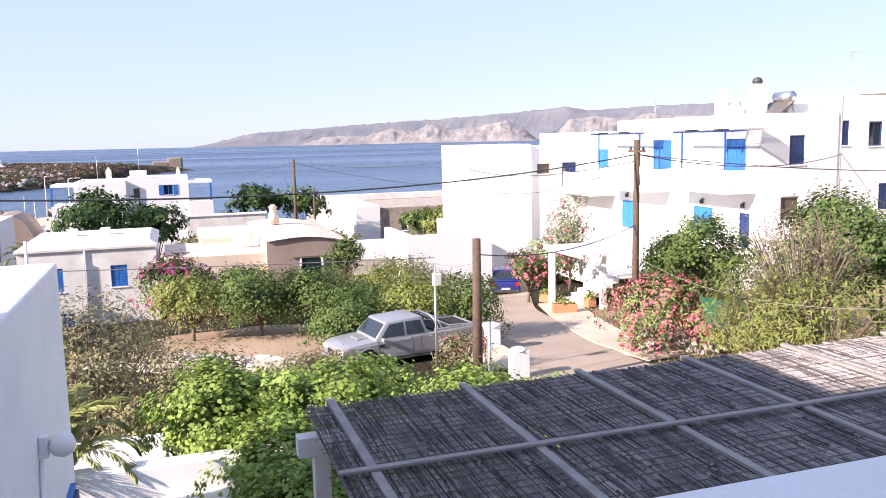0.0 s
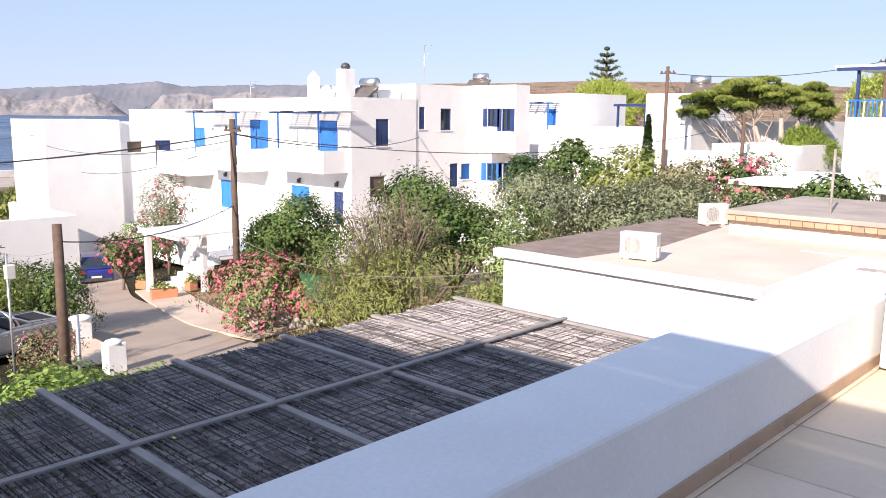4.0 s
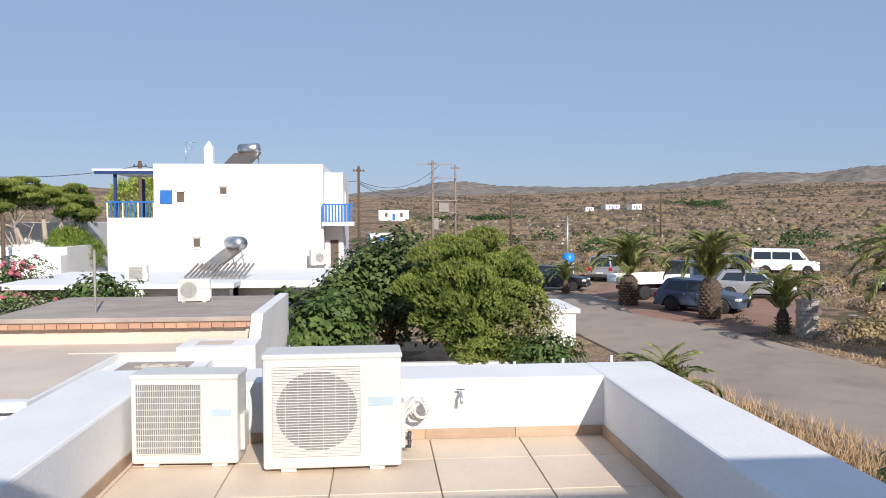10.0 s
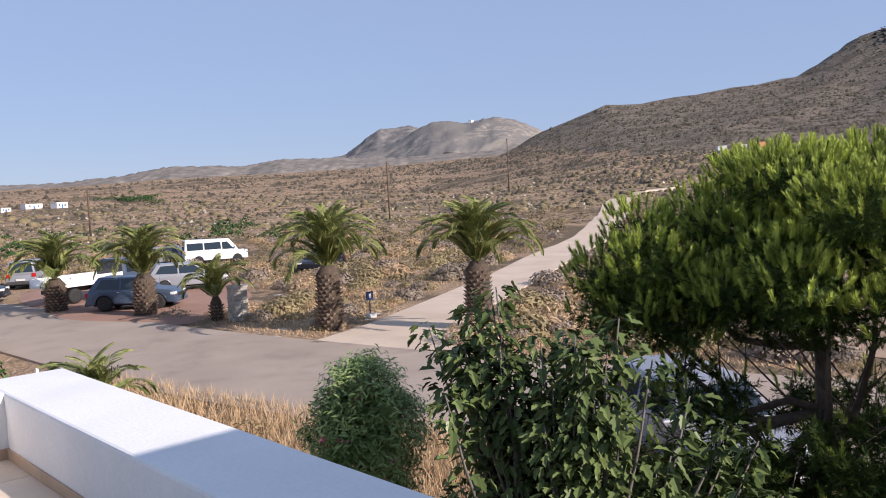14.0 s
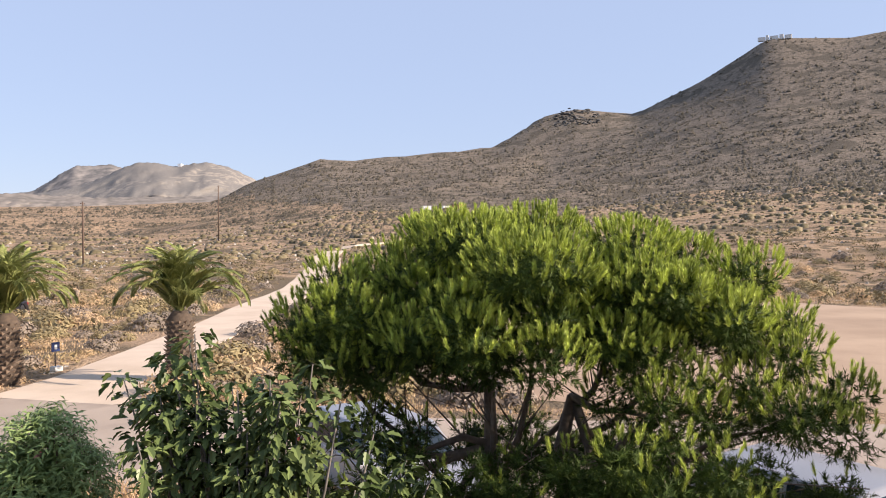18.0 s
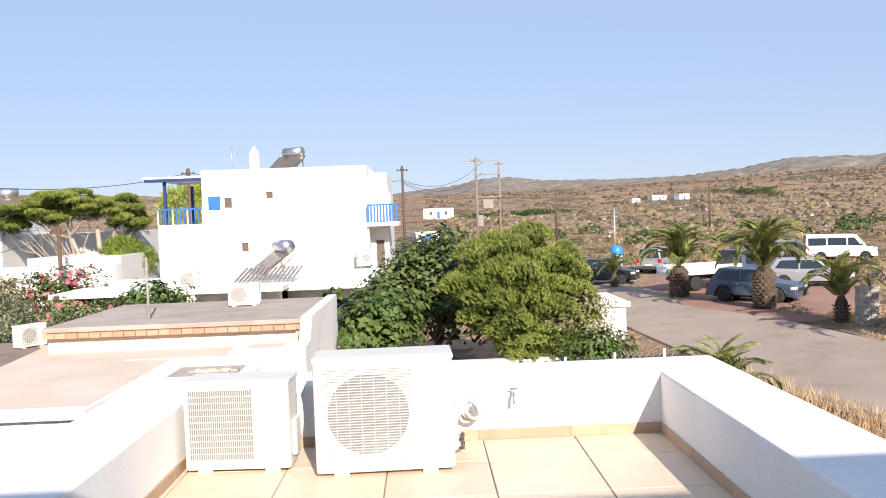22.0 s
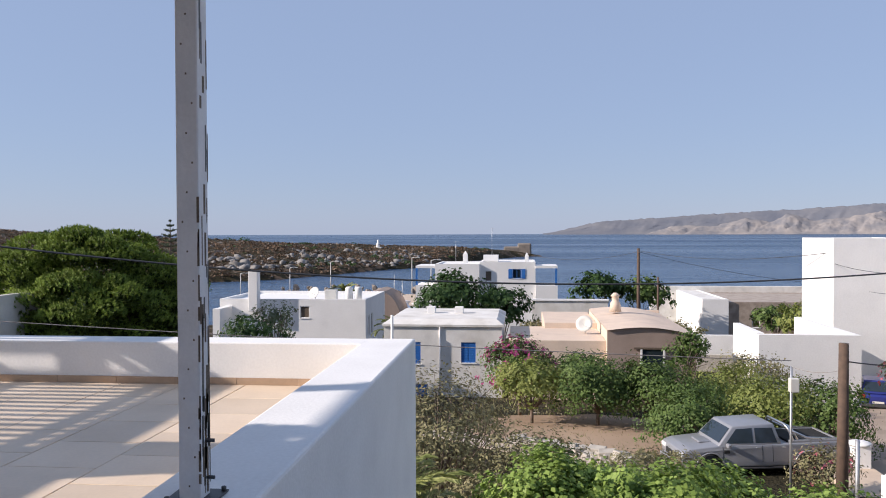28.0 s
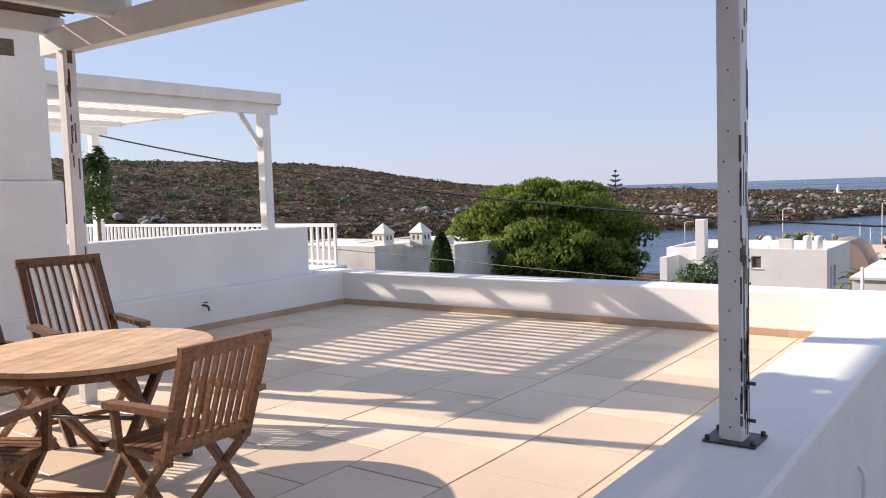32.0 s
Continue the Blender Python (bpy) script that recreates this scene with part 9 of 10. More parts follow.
car(parked(11.6, 50.0, -25), 3.9, 1.68, 1.5, HATCH_BODY, HATCH_CABIN, HATCH_WIN, car_black, "small black hatchback parked in the red dirt", 0.30)
car(parked(15.7, 37.4, -42), 4.0, 1.75, 1.52, SUV_BODY, SUV_CABIN, HATCH_WIN, car_blue, "steel-blue crossover car behind the palm", 0.35)
car(parked(20.6, 42.6, -20), 4.2, 1.75, 1.5, HATCH_BODY, HATCH_CABIN, HATCH_WIN, car_silver, "silver hatchback parked behind the palms", 0.31)
car(parked(31.6, 60.6, -18), 4.9, 1.9, 1.97, VAN_BODY, VAN_CABIN, VAN_WIN, car_white, "white minibus with dark windows on the slope", 0.33, (0.33, -0.28), "van")
car(parked(28.4, 64.0, 150), 4.4, 1.75, 1.5, HATCH_BODY, HATCH_CABIN, HATCH_WIN, car_silver, "grey car beside the white minibus", 0.31)
car(parked(17.0, 57.5, 60), 4.6, 1.8, 1.75, VAN_BODY, VAN_CABIN, VAN_WIN, car_silver, "grey van among the parked cars", 0.32, (0.33, -0.28), "van")
car(parked(30.2, 43.6, 212), 4.2, 1.7, 1.25, HATCH_BODY, HATCH_CABIN, HATCH_WIN, car_black, "dark car parked in the scrub", 0.31)
# silver paint stands in for a white car in the pine's shade
car(parked(12.5, 7.5, 238, -0.02), 4.3, 1.75, 1.42, HATCH_BODY, HATCH_CABIN, HATCH_WIN, car_silver, "white car under the pine, coloured silver for the shade", 0.31)
car(parked(11.6, 0.4, 242), 4.3, 1.75, 1.5, HATCH_BODY, HATCH_CABIN, HATCH_WIN, car_silver, "pale silver car in the pine's shade", 0.31)
car(parked(-43.4, 18.9, 160), 3.9, 1.68, 1.5, HATCH_BODY, HATCH_CABIN, HATCH_WIN, car_indigo, "dark blue car at the end of the lane", 0.30)
tk = thing("flatbed_truck", "white flatbed truck with dropped sides", "truck", parked(16.0, 44.0, 18))
box("chassis", (-2.6, 2.5), (-0.35, 0.35), (0.55, 0.75), steel_dark, tk, 0.02)
box("flatbed", (-2.7, 1.2), (-1.05, 1.05), (0.85, 0.97), car_white, tk, 0.01)
for s in (-1.05, 1.0):
    box("side_board", (-2.7, 1.2), (s, s + 0.05), (0.97, 1.32), car_white, tk, 0.01)
box("head_board", (1.2, 1.26), (-1.0, 1.0), (0.9, 1.9), steel_dark, tk)
side_solid("cab", [(2.9, 0.5), (2.9, 1.1), (2.55, 1.95), (1.35, 1.98), (1.35, 0.5)], 0.95, 0.82, car_blue, tk, 0.05)
for s in (-1, 1):
    part("side_window", mesh_from("side_window", [(2.6, s * 0.905, 1.25), (2.4, s * 0.86, 1.8), (1.6, s * 0.86, 1.8), (1.6, s * 0.905, 1.25)], [(0, 1, 2, 3)]), glass, tk)
    for x in (2.1, -1.6):
        wheel(tk, x, s * 0.8, 0.38, 0.26)
box("spare_fuel_tank", (-0.4, 0.5), (-0.9, -0.4), (0.45, 0.8), steel_dark, tk, 0.05)

bt = thing("water_tank", "blue plastic water tank with white stripe on a stand", "water tank", parked(15.0, 61.1, 0))
lathe("tank", [(0.42, 0.75), (0.47, 0.8), (0.47, 1.5), (0.32, 1.68), (0.12, 1.72)], plastic_blue, bt, 18)
lathe("band", [(0.472, 0.85), (0.476, 0.86), (0.476, 1.0), (0.472, 1.01)], ac_white, bt, 18)
for sx in (-0.3, 0.3):
    for sy in (-0.3, 0.3):
        bar("leg", (sx, sy, 0), (sx, sy, 0.78), 0.08, 0.08, galvanised, bt)
db = thing("dumpster", "grey-green waste container beside the pole", "waste container", parked(13.0, 55, 10))
side_solid("bin", [(-0.6, 0.15), (-0.7, 1.1), (0.7, 1.1), (0.6, 0.15)], 0.5, 0.55, galvanised, db, 0.03)
side_solid("lid", [(-0.7, 1.1), (-0.5, 1.3), (0.5, 1.3), (0.7, 1.1)], 0.56, 0.5, steel_dark, db, 0.03)


# ---- walls, pillars and posts ----
def pillar(x, y, h, w, d, label):
    p = thing("gate_pillar", label, "pillar", pose(x, y, gz(x, y)))
    box("shaft", (-w / 2, w / 2), (-d / 2, d / 2), (-0.2, h), plaster_far, p, 0.02)
    lathe("rounded_top", [(w * 0.62, 0), (w * 0.5, 0.06), (w * 0.2, 0.1)], plaster_far, p, 8, (0, 0, h - 0.01))
    return p


pillar(-24.6, 10.55, 0.95, 0.62, 0.45, "white rendered gate pillar at the lane")
pillar(-20.0, 9.55, 0.85, 0.42, 0.5, "white rendered low pillar beside the lane")
structure(box("pavement_drive", (-25.2, -20.3), (9.3, 10.9), (gz(-22, 10) - 0.35, gz(-22, 10) + 0.03), concrete, None, 0.05), "concrete drive apron between the pillars", "pavement")
structure(box("wall_planter_edge", (-13.9, -11.4), (-1.8, 3.0), (-5.2, -3.35), plaster, None, 0.04), "white rendered garden step and ledge", "wall")

gpost = thing("stone_gatepost", "square gatepost of pale rough stones", "gatepost", pose(16.3, 29.2, gz(16.3, 29.2)))
box("core", (-0.24, 0.24), (-0.24, 0.24), (-0.2, 1.28), concrete, gpost)
rngs = np.random.default_rng(4)
for course in range(8):
    for side in range(4):
        cut = rngs.uniform(-0.08, 0.08)
        for a0, a1 in ((-0.28, cut - 0.01), (cut + 0.01, 0.28)):
            d = 0.275 + rngs.uniform(0, 0.03)
            z0 = course * 0.165
            xx, yy = ((a0, a1), (-d, -0.2)) if side == 0 else ((a0, a1), (0.2, d)) if side == 1 else ((-d, -0.2), (a0, a1)) if side == 2 else ((0.2, d), (a0, a1))
            box("stone", xx, yy, (z0 + 0.01, z0 + 0.155), stone_mat, gpost, 0.012)
box("capstone", (-0.31, 0.31), (-0.31, 0.31), (1.31, 1.39), stone_mat, gpost, 0.015)
sg = thing("small_sign", "small dark square sign on a short post", "sign", pose(19.2, 24.6, gz(19.2, 24.6)))
tube("post", [(0, 0, -0.1), (0, 0, 0.75)], 0.03, timber_bare, sg, 6)
box("board", (-0.16, 0.16), (-0.03, 0.0), (0.68, 1.0), navy_paint, sg, 0.01)
box("mark", (-0.05, 0.05), (-0.036, -0.03), (0.76, 0.92), timber_white, sg)
box("footing", (-0.12, 0.2), (-0.14, 0.14), (0, 0.18), plaster_old, sg, 0.03)

fence = thing("wire_fence", "sagging wire fence on white posts at the garden", "fence")
for k in range(8):
    x = -2.2 + 1.25 * k
    tube("post", [(x, 21.4 - 0.05 * k, gz(x, 21.3) - 0.1), (x + 0.05, 21.4 - 0.05 * k, gz(x, 21.3) + 1.15)], 0.035, timber_white, fence, 6)
wires = []
for k in range(52):
    x = -2.2 + 0.17 * k
    for d in (-1, 1):
        wires.append(([(x, 21.38, gz(x, 21.3) + 0.15), (x + d * 0.5, 21.36, gz(x, 21.3) + 1.05)], [0.007, 0.007]))
tubes("mesh", wires, galvanised, fence, 3)
gwall = thing("garden_low_wall", "low whitewashed garden wall behind the fence", "wall", kind="structure")
box("wall", (-1.4, 4.6), (23.0, 23.3), (-4, -2.35), plaster_old, gwall, 0.03)
rw = thing("retaining_wall", "pale dry-stone retaining wall in the garden", "wall", kind="structure")
stone_shapes = [box_me("stone", (-0.2 - 0.05 * k, 0.22), (-0.16, 0.16), (-0.11, 0.10 + 0.02 * k), 0.03) for k in range(4)]
for s in stone_shapes:
    s.materials.append(stone_mat)
for k in range(110):
    t = rngs.random()
    x, y = -28.4 + 4.2 * t + rngs.normal(0, 0.15), 0.3 + 4.6 * t + rngs.normal(0, 0.15)
    o = part("stone", stone_shapes[k % 4], None, rw)
    o.matrix_basis = pose(x, y, gz(x, y) + rngs.uniform(0.0, 0.3), rngs.uniform(-15, 15), rngs.uniform(-15, 15), rngs.uniform(0, 180))
bs = thing("rubble_wall", "pale rubble stones along the lane foot", "wall", kind="structure")
for k in range(60):
    t = rngs.random()
    x, y = -22.6 + 2.6 * t + rngs.normal(0, 0.1), 15.4 + 1.2 * t + rngs.normal(0, 0.15)
    o = part("stone", stone_shapes[k % 4], None, bs)
    o.matrix_basis = pose(x, y, gz(x, y) + rngs.uniform(0.0, 0.5), 0, rngs.uniform(-15, 15), rngs.uniform(0, 180))
gs = thing("green_tarp", "dark green tarpaulin strung between trees", "tarpaulin", pose(-18.6, 15.2, -3.6))
v = [(-0.9, 0, 0.4), (0.9, 0.3, 0.5), (1.0, 0.5, -0.5), (-0.8, 0.2, -0.55)]
bmt = bmesh.new()
bmt.faces.new([bmt.verts.new(p) for p in v])
r_ = bmesh.ops.extrude_face_region(bmt, geom=bmt.faces[:])
bmesh.ops.translate(bmt, verts=[e for e in r_["geom"] if isinstance(e, bmesh.types.BMVert)], vec=(0, 0.03, 0))
part("sheet", bmt, mat("green_tarpaulin", (0.01, 0.10, 0.06), (0.015, 0.12, 0.07), 3, 0.5), gs)


# ---- harbour: lamps, boats, quay, rocks ----
def street_lamp(x, y, z0, h, rot=0):
    l = thing("street_lamp", "slim white street lamp with a short arm", "street lamp", pose(x, y, z0, 0, 0, rot), "harbour street lamps")
    tube("shaft", [(0, 0, -0.5), (0, 0, h)], [0.09, 0.06], ac_white, l, 8)
    tube("arm", [(0, 0, h), (0.5, 0, h + 0.12), (1.0, 0, h + 0.1)], 0.05, ac_white, l, 6)
    box("lamp_head", (0.9, 1.5), (-0.12, 0.12), (h + 0.04, h + 0.16), ac_white, l, 0.03)
    return l


for x, y, top in ((-140.9, -49.6, -5.7), (-143.6, -41.3, -4.8), (-145.5, -34.2, -3.8), (-148.2, -19.5, -3.1), (-120, -12.8, -2.6), (-100, -8.2, -4.2)):
    street_lamp(x, y, -9.9, top + 9.9, 100)
structure(box("pavement_quay", (-150, -112), (-40, -4), (-12, -9.95), concrete, None, 0.2), "pale concrete harbour quay", "quay")
for k, (x, y, r, w) in enumerate(((-118, -14, 20, 6), (-124, -19, 40, 6.5), (-116, -9.5, 10, 5), (-128, -26, 30, 6), (-112, -16, 60, 5), (-133, -12, 15, 6))):
    b = thing("boat", "small white boat laid up on the quay", "boat", pose(x, y, -9.95, 0, 0, r), "boats on the quay")
    side_solid("hull", [(w / 2, 1.1), (w / 2 - 0.7, 0.1), (-w / 2, 0.1), (-w / 2, 0.95)], 0.5, 1.05, car_white, b, 0.08)
    side_solid("cabin", [(w * 0.2, 0.95), (w * 0.1, 1.7), (-w * 0.2, 1.7), (-w * 0.25, 0.95)], 0.7, 0.55, car_white, b, 0.05)
    tube("mast", [(0, 0, 1.0), (0, 0, 3.5 + k % 3 * 1.5)], 0.05, galvanised, b, 5)
rks = np.random.default_rng(44)


def rock_me(seed):
    r = np.random.default_rng(seed)
    bm = bmesh.new()
    bmesh.ops.create_icosphere(bm, subdivisions=1, radius=1)
    for v_ in bm.verts:
        v_.co *= r.uniform(0.7, 1.15)
    me = bpy.data.meshes.new("rock")
    bm.to_mesh(me)
    bm.free()
    me.materials.append(brown_rock)
    return me


rock_set = [rock_me(k) for k in range(5)]
bw = thing("breakwater", "heap of pale breakwater rocks at the harbour", "breakwater")
for k in range(80):
    t = rks.random()
    o = part("rock", rock_set[k % 5], None, bw)
    s = rks.uniform(0.4, 1.1)
    o.matrix_basis = Matrix.LocRotScale((-152 + rks.normal(0, 2.5), -45 + 42 * t, -10.4 + rks.uniform(0, 1.6)), Euler(rks.uniform(0, 3, 3)), (s, s * 0.8, s * 0.7))


# ---- scrub, grass and stones on the open land ----
def scatter(n, rng, test, r0, r1, b0, b1, power=1.0):
    """Places on the ground in a sector, denser near the camera."""
    r = r0 * (r1 / r0) ** (rng.random(n) ** power)
    b = np.radians(rng.uniform(b0, b1, n))
    x, y = -r * np.sin(b), r * np.cos(b)
    keep = test(x, y)
    return x[keep], y[keep], r[keep]


def dist_to_line(x, y, pts):
    best = np.full(len(x), 1e9)
    for (ax, ay), (bx, by) in zip(pts[:-1], pts[1:]):
        dx, dy = bx - ax, by - ay
        t = np.clip(((x - ax) * dx + (y - ay) * dy) / (dx * dx + dy * dy), 0, 1)
        best = np.minimum(best, np.hypot(x - ax - t * dx, y - ay - t * dy))
    return best


MAIN = [(9.0, 70), (10.8, 40), (11.7, 26), (13.5, 14), (17.5, 2), (23, -14)]
TRACK = [(15.2, 19.6), (24, 24.5), (47, 37), (90, 63), (128, 88)]


def open_land(x, y):
    yard1 = ((x - 38) / 18) ** 2 + ((y - 3) / 20) ** 2 > 1
    yard2 = ((x - 18.5) / 5.5) ** 2 + ((y - 45) / 14) ** 2 > 1
    return (dist_to_line(x, y, MAIN) > 3.6) & (dist_to_line(x, y, TRACK) > 2.6) & yard1 & yard2 & (x > 3.6) & ~((y > 5) & (y < 40) & (x < 8.5) & (x > 3) & (y > 20))


def clump_mesh(name, x, y, h, w, n, size, aspect, material, rng, label, category, out=0.6):
    """Many low plants as one sheet of loose leaves."""
    z = land(x, y)
    k = len(x)
    d = rng.normal(0, 1, (k, n, 3))
    d /= np.linalg.norm(d, axis=2, keepdims=True)
    d[..., 2] = np.abs(d[..., 2])
    p = np.stack([x, y, z], -1)[:, None] + d * np.stack([w, w, h], -1)[:, None] * (0.75 + 0.3 * rng.random((k, n, 1)))
    nrm = d * out + rng.normal(0, 0.45, (k, n, 3)) + (0, 0, 0.2)
    nrm /= np.linalg.norm(nrm, axis=2, keepdims=True)
    a = np.cross(nrm, rng.normal(0, 1, (k, n, 3)))
    a /= np.linalg.norm(a, axis=2, keepdims=True)
    b = np.cross(nrm, a)
    s = (w[:, None, None] * size) * rng.uniform(0.6, 1.3, (k, n, 1))
    q = np.stack([p - a * s, p - b * s * aspect, p + a * s, p + b * s * aspect], 2)
    ob = obj(name, polys(name, q.reshape(-1, 3), 4), material)
    return tagged(ob, label, category, kind="stuff")


def cushions(name, x, y, h, w, material, rng, label, category, sides=5, plain=False, jag=0.25):
    """Many rounded bushes, each a small uneven dome of its own."""
    z = land(x, y)
    k = len(x)
    a = rng.uniform(0, 6.283, (k, 1)) + np.arange(sides) * (6.283 / sides) + rng.normal(0, 0.2, (k, sides))

    def ring(rad, up):
        r = w[:, None] * rad * rng.uniform(1 - jag, 1 + jag, (k, sides))
        return np.stack([x[:, None] + r * np.cos(a), y[:, None] + r * np.sin(a), z[:, None] + h[:, None] * up * rng.uniform(1 - 0.8 * jag, 1 + 0.8 * jag, (k, sides))], -1)

    low = ring(1.0, 0.0)
    low[..., 2] -= 0.15 * h[:, None]
    mid = ring(0.95, 0.6)
    top = np.stack([x, y, z + h * rng.uniform(0.9, 1.15, k)], -1)
    nv = 2 * sides + 1
    co = np.concatenate([low, mid, top[:, None]], 1)
    i = np.arange(sides)
    j = (i + 1) % sides
    f = np.concatenate([np.stack([i, j, j + sides], -1), np.stack([i, j + sides, i + sides], -1), np.stack([i + sides, j + sides, 0 * i + 2 * sides], -1)])
    idx = (np.arange(k)[:, None, None] * nv + f[None]).reshape(-1)
    if plain:
        co = np.concatenate([low, top[:, None]], 1)
        nv = sides + 1
        idx = (np.arange(k)[:, None, None] * nv + np.stack([i, j, 0 * i + sides], -1)[None]).reshape(-1)
    me = bpy.data.meshes.new(name)
    me.vertices.add(k * nv)
    me.vertices.foreach_set("co", co.ravel())
    me.loops.add(len(idx))
    me.loops.foreach_set("vertex_index", idx)
    me.polygons.add(len(idx) // 3)
    me.polygons.foreach_set("loop_start", np.arange(0, len(idx), 3))
    me.update(calc_edges=True)
    return tagged(obj(name, me, material), label, category, kind="stuff")


rg = np.random.default_rng(91)
x, y, r = scatter(2700, rg, open_land, 14, 160, -112, 4)
w = np.clip(rg.gamma(3, 0.11, len(x)), 0.12, 0.9) * np.clip(0.75 + r / 130, 0.75, 2.2)
clump_mesh("scrub", x, y, w * 0.62, w, 92, 0.11, 0.4, scrub_low, rg, "low rounded thorny scrub on the dry plain", "scrub")
for number, material_, spread_, label_ in ((520, dry_grass, 0.13, "golden cushions of dry grass beside the track"), (620, leaf_olive_cushion, 0.42, "olive-yellow cushions of thorny scrub beside the track"), (560, leaf_grey_cushion, 0.45, "grey-brown cushions of dead scrub beside the track")):
    x, y, r = scatter(number, rg, lambda x, y: open_land(x, y) & (dist_to_line(x, y, MAIN) > 4.6) & (x > 12), 22, 100, -104, -6)
    w = np.clip(rg.gamma(4, 0.15, len(x)), 0.25, 1.15)
    clump_mesh("scrub_cushion", x, y, w * 0.72, w, 420, 0.115, max(spread_, 0.25), material_, rg, label_, "scrub", 1.3)


def rising(x, y):
    """Open land that goes on climbing behind the place."""
    return open_land(x, y) & (land(x * 1.06, y * 1.06) > land(x, y) + 0.004 * np.hypot(x, y))


x, y, r = scatter(27000, rg, open_land, 42, 420, -112, 30)
w = np.clip(rg.gamma(2, 0.14, len(x)), 0.10, 1.2) * np.clip(0.55 + r / 220, 0.55, 1.8)
near = r < 125
clump_mesh("phrygana", x[near], y[near], w[near] * 0.7, w[near], 34, 0.22, 0.45, cushion_mat, rg, "rounded olive-brown cushions of scrub near the road", "scrub")
x, y, w = x[~near], y[~near], w[~near]
cushions("phrygana", x, y, w * 0.75, w, cushion_mat, rg, "rounded olive-brown cushions of scrub on the dry plain", "scrub")
x, y, r = scatter(120000, rg, rising, 230, 1450, -112, 30, 0.7)
w = np.clip(rg.gamma(2, 0.27, len(x)), 0.3, 1.9) * np.clip(0.5 + r / 700, 0.7, 1.9)
cushions("hill_scrub", x, y, w * 0.95, w, leaf_hill, rg, "dark low scrub dotted over the far hillside", "scrub", 5, True)


x, y, r = scatter(80, rg, open_land, 85, 230, -32, 8)
w = np.clip(rg.gamma(3, 0.4, len(x)), 0.6, 2.2)
hx, hy = rg.normal(0, 1, (2, 60))
x = np.concatenate([x, 244 + 11 * hx[:34], 35 + 9 * hx[34:]])
y = np.concatenate([y, 585 + 14 * hy[:34], 298 + 5 * hy[34:]])
w = np.concatenate([w, rg.uniform(2.2, 5.0, 34), rg.uniform(1.4, 3.2, 26)])
clump_mesh("thicket", x, y, w * 0.7, w, 90, 0.16, 0.5, leaf_dark, rg, "dark green thickets on the plain near the far houses", "bush")


def hillside(x, y):
    return land(x, y) > SEA + 0.6


x, y, r = scatter(24000, rg, hillside, 160, 420, 92, 160, 1.0)
w = np.clip(rg.gamma(2.2, 0.22, len(x)), 0.25, 1.3)
clump_mesh("headland_scrub", x, y, w * 0.5, w, 13, 0.42, 0.6, scrub_cape, rg, "brown scrub on the rocky headland", "scrub")
x, y, r = scatter(1500, rg, hillside, 170, 420, 92, 160, 1.0)
thick = fbm(x / 26, y / 26, 17, 3) > 0.3
x, y = x[thick], y[thick]
w = np.clip(rg.gamma(3, 0.42, len(x)), 0.5, 2.6)
clump_mesh("headland_thicket", x, y, w * 0.7, w, 46, 0.20, 0.5, leaf_dark, rg, "dark green thorn bushes on the headland", "bush")


def low_crag(x, y):
    """The foot of the headland's slope, where bare rock shows."""
    e = np.degrees(np.arctan2(land(x, y) - 1.6, np.hypot(x, y)))
    return (land(x, y) > SEA + 0.3) & (e < -1.2) & (e > -2.5) & (fbm(x / 22, y / 22, 23, 3) > 0.12)


x, y, r = scatter(6000, rg, low_crag, 175, 330, 96, 158, 1.0)
w = np.clip(rg.gamma(3, 0.22, len(x)), 0.25, 1.4)
cushions("headland_crag", x, y, w * rg.uniform(0.5, 1.1, len(x)), w, grey_crag, rg, "grey weathered crags at the foot of the headland", "rocks", 5, False, 0.6)
x, y = -1385 * np.sin(np.radians(rg.uniform(-74.4, -71.2, 150))), 1385 * np.cos(np.radians(rg.uniform(-74.4, -71.2, 150)))
k = rg.uniform(0.93, 1.005, 150)
w = rg.uniform(1.2, 4.0, 150)
cushions("hilltop_crag", x * k, y * k, w * 0.6, w, dark_crag, rg, "dark rock crags round the lower summit", "rocks", 5, False, 0.6)


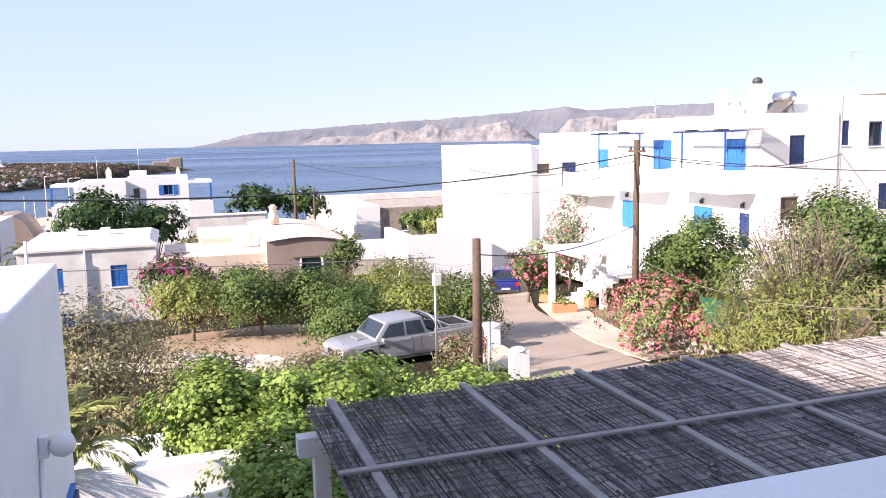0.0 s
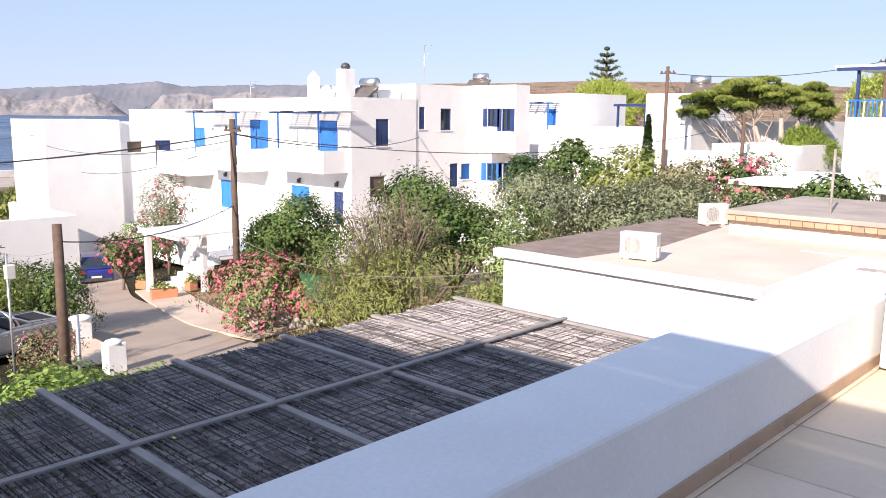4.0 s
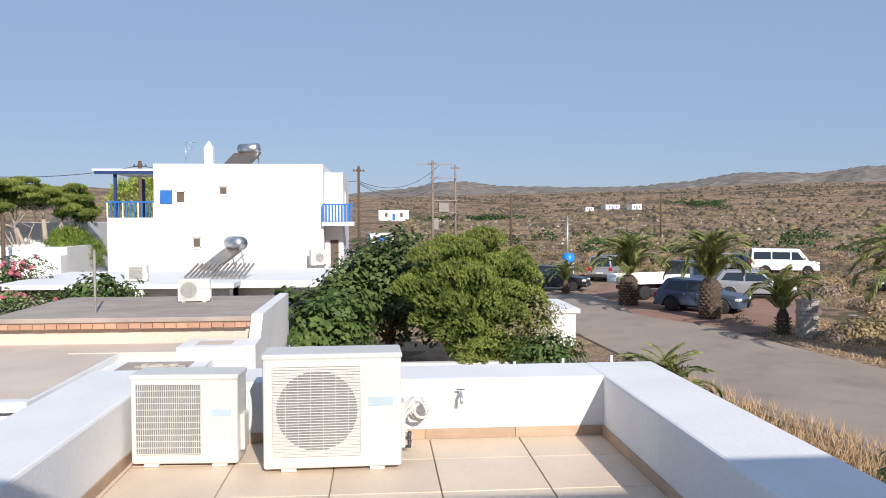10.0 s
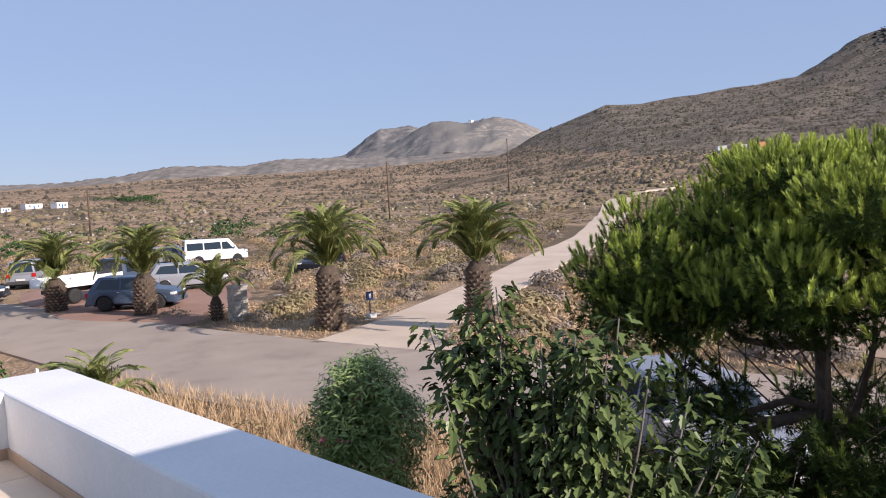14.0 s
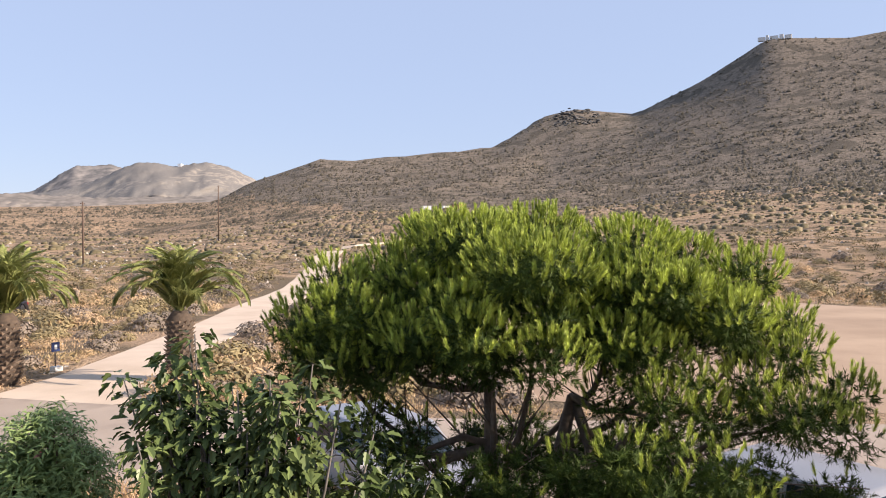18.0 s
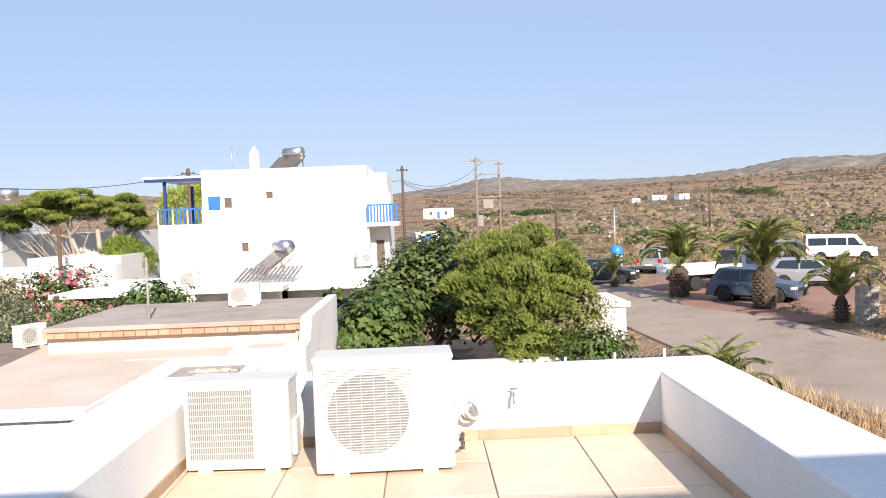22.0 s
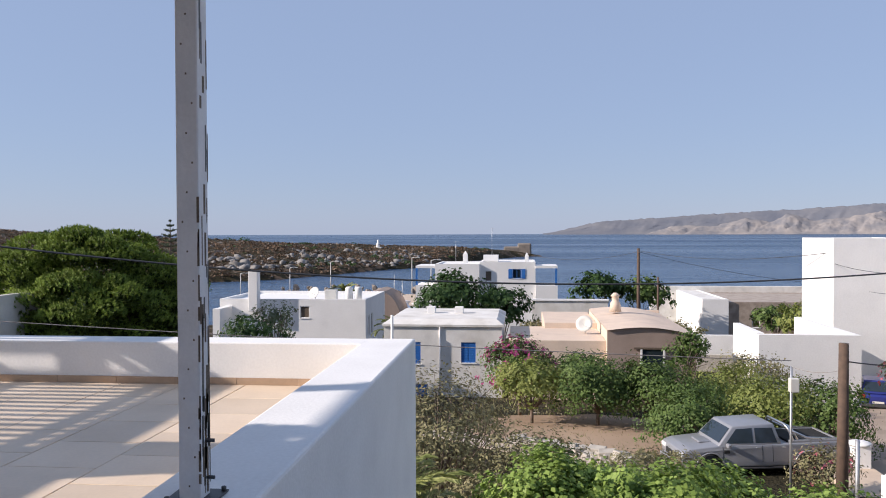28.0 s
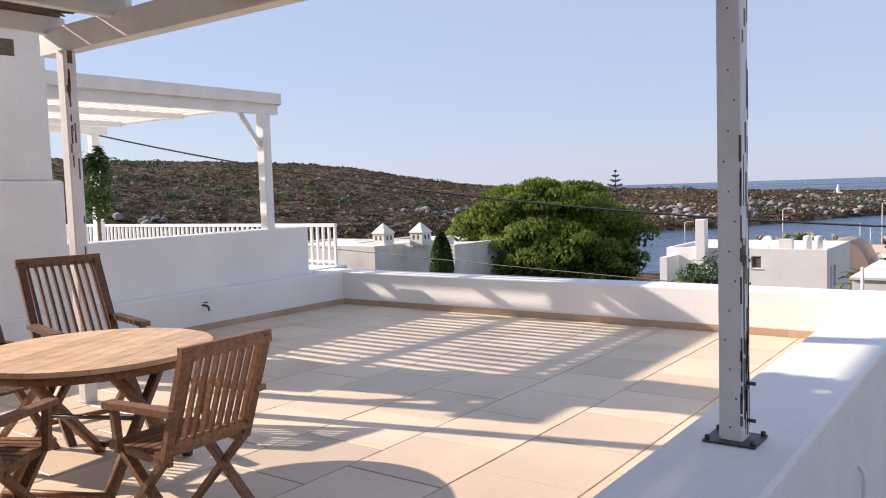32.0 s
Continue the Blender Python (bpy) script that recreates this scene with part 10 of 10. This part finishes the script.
def stones(name, n, r0, r1, b0, b1, s0, s1, test, label, seed, material=None):
    rr = np.random.default_rng(seed)
    x, y, r = scatter(n, rr, test, r0, r1, b0, b1)
    z = land(x, y)
    base = np.array([(1, 0, 0), (-0.5, 0.85, 0), (-0.5, -0.85, 0), (0.1, 0.1, 0.9)])
    f = [(0, 1, 3), (1, 2, 3), (2, 0, 3)]
    s = rr.uniform(s0, s1, len(x)) * np.clip(r / 80, 0.7, 3)
    a = rr.uniform(0, 6.283, len(x))
    rot = np.stack([np.stack([np.cos(a), -np.sin(a)], -1), np.stack([np.sin(a), np.cos(a)], -1)], 1)
    tri = []
    for t in f:
        c = base[list(t)][None] * rr.uniform(0.7, 1.3, (len(x), 1, 3))
        xy = np.einsum("nij,nkj->nki", rot, c[..., :2])
        tri.append(np.concatenate([xy, c[..., 2:]], -1) * s[:, None, None] + np.stack([x, y, z - 0.02], -1)[:, None])
    ob = obj(name, polys(name, np.concatenate(tri).reshape(-1, 3), 3), material or pale_rock)
    return tagged(ob, label, "stones", kind="stuff")


stones("plain_rubble", 900, 90, 330, -50, 6, 0.08, 0.24, open_land, "pale rubble and fallen field walls on the plain", 15)
stones("field_stones", 1900, 14, 420, -112, 10, 0.07, 0.26, open_land, "pale limestone rubble among the scrub", 5)
stones("headland_rocks", 1100, 205, 420, 92, 158, 0.10, 0.32, hillside, "grey-brown rock outcrops on the headland", 6, brown_rock)


def grass(name, n, test, r0, r1, b0, b1, h, label, seed, material=None):
    rr = np.random.default_rng(seed)
    x, y, r = scatter(n, rr, test, r0, r1, b0, b1, 1.0)
    z = land(x, y)
    k = len(x)
    lean = rr.normal(0, 0.35, (k, 2))
    hh = h * rr.uniform(0.5, 1.3, k)
    a = rr.uniform(0, 6.283, k)
    wd = 0.004 + 0.0006 * r
    side = np.stack([np.cos(a) * wd, np.sin(a) * wd, 0 * a], -1)
    p = np.stack([x, y, z - 0.02], -1)
    tip = p + np.stack([lean[:, 0] * hh, lean[:, 1] * hh, hh], -1)
    ob = obj(name, polys(name, np.stack([p - side, p + side, tip], 1), 3), material or dry_grass)
    return tagged(ob, label, "grass", kind="stuff")


def verge(x, y):
    d = dist_to_line(x, y, MAIN)
    return (x > 3.2) & (x < 13) & (d > 2.9) & (y > 0) & (y < 24)


grass("dry_grass", 170000, verge, 4.5, 26, -100, -8, 0.34, "tall golden dry grass on the verge below the terrace", 11)
grass("field_grass", 170000, open_land, 16, 75, -110, -2, 0.11, "dry yellow grass among the scrub", 12)


def west_garden(x, y):
    lane = [(-16.5, 11.6), (-20.5, 11.7), (-24.5, 12.7), (-29, 13.9), (-34, 15.0), (-40, 17.4)]
    return (x < -8.6) & (dist_to_line(x, y, lane) > 2.3) & ~((x > -27) & (x < -22) & (y > 4) & (y < 10.8))


grass("garden_grass", 26000, west_garden, 9, 46, 44, 104, 0.17, "dry garden grass and weeds", 13, leaf_scrub)
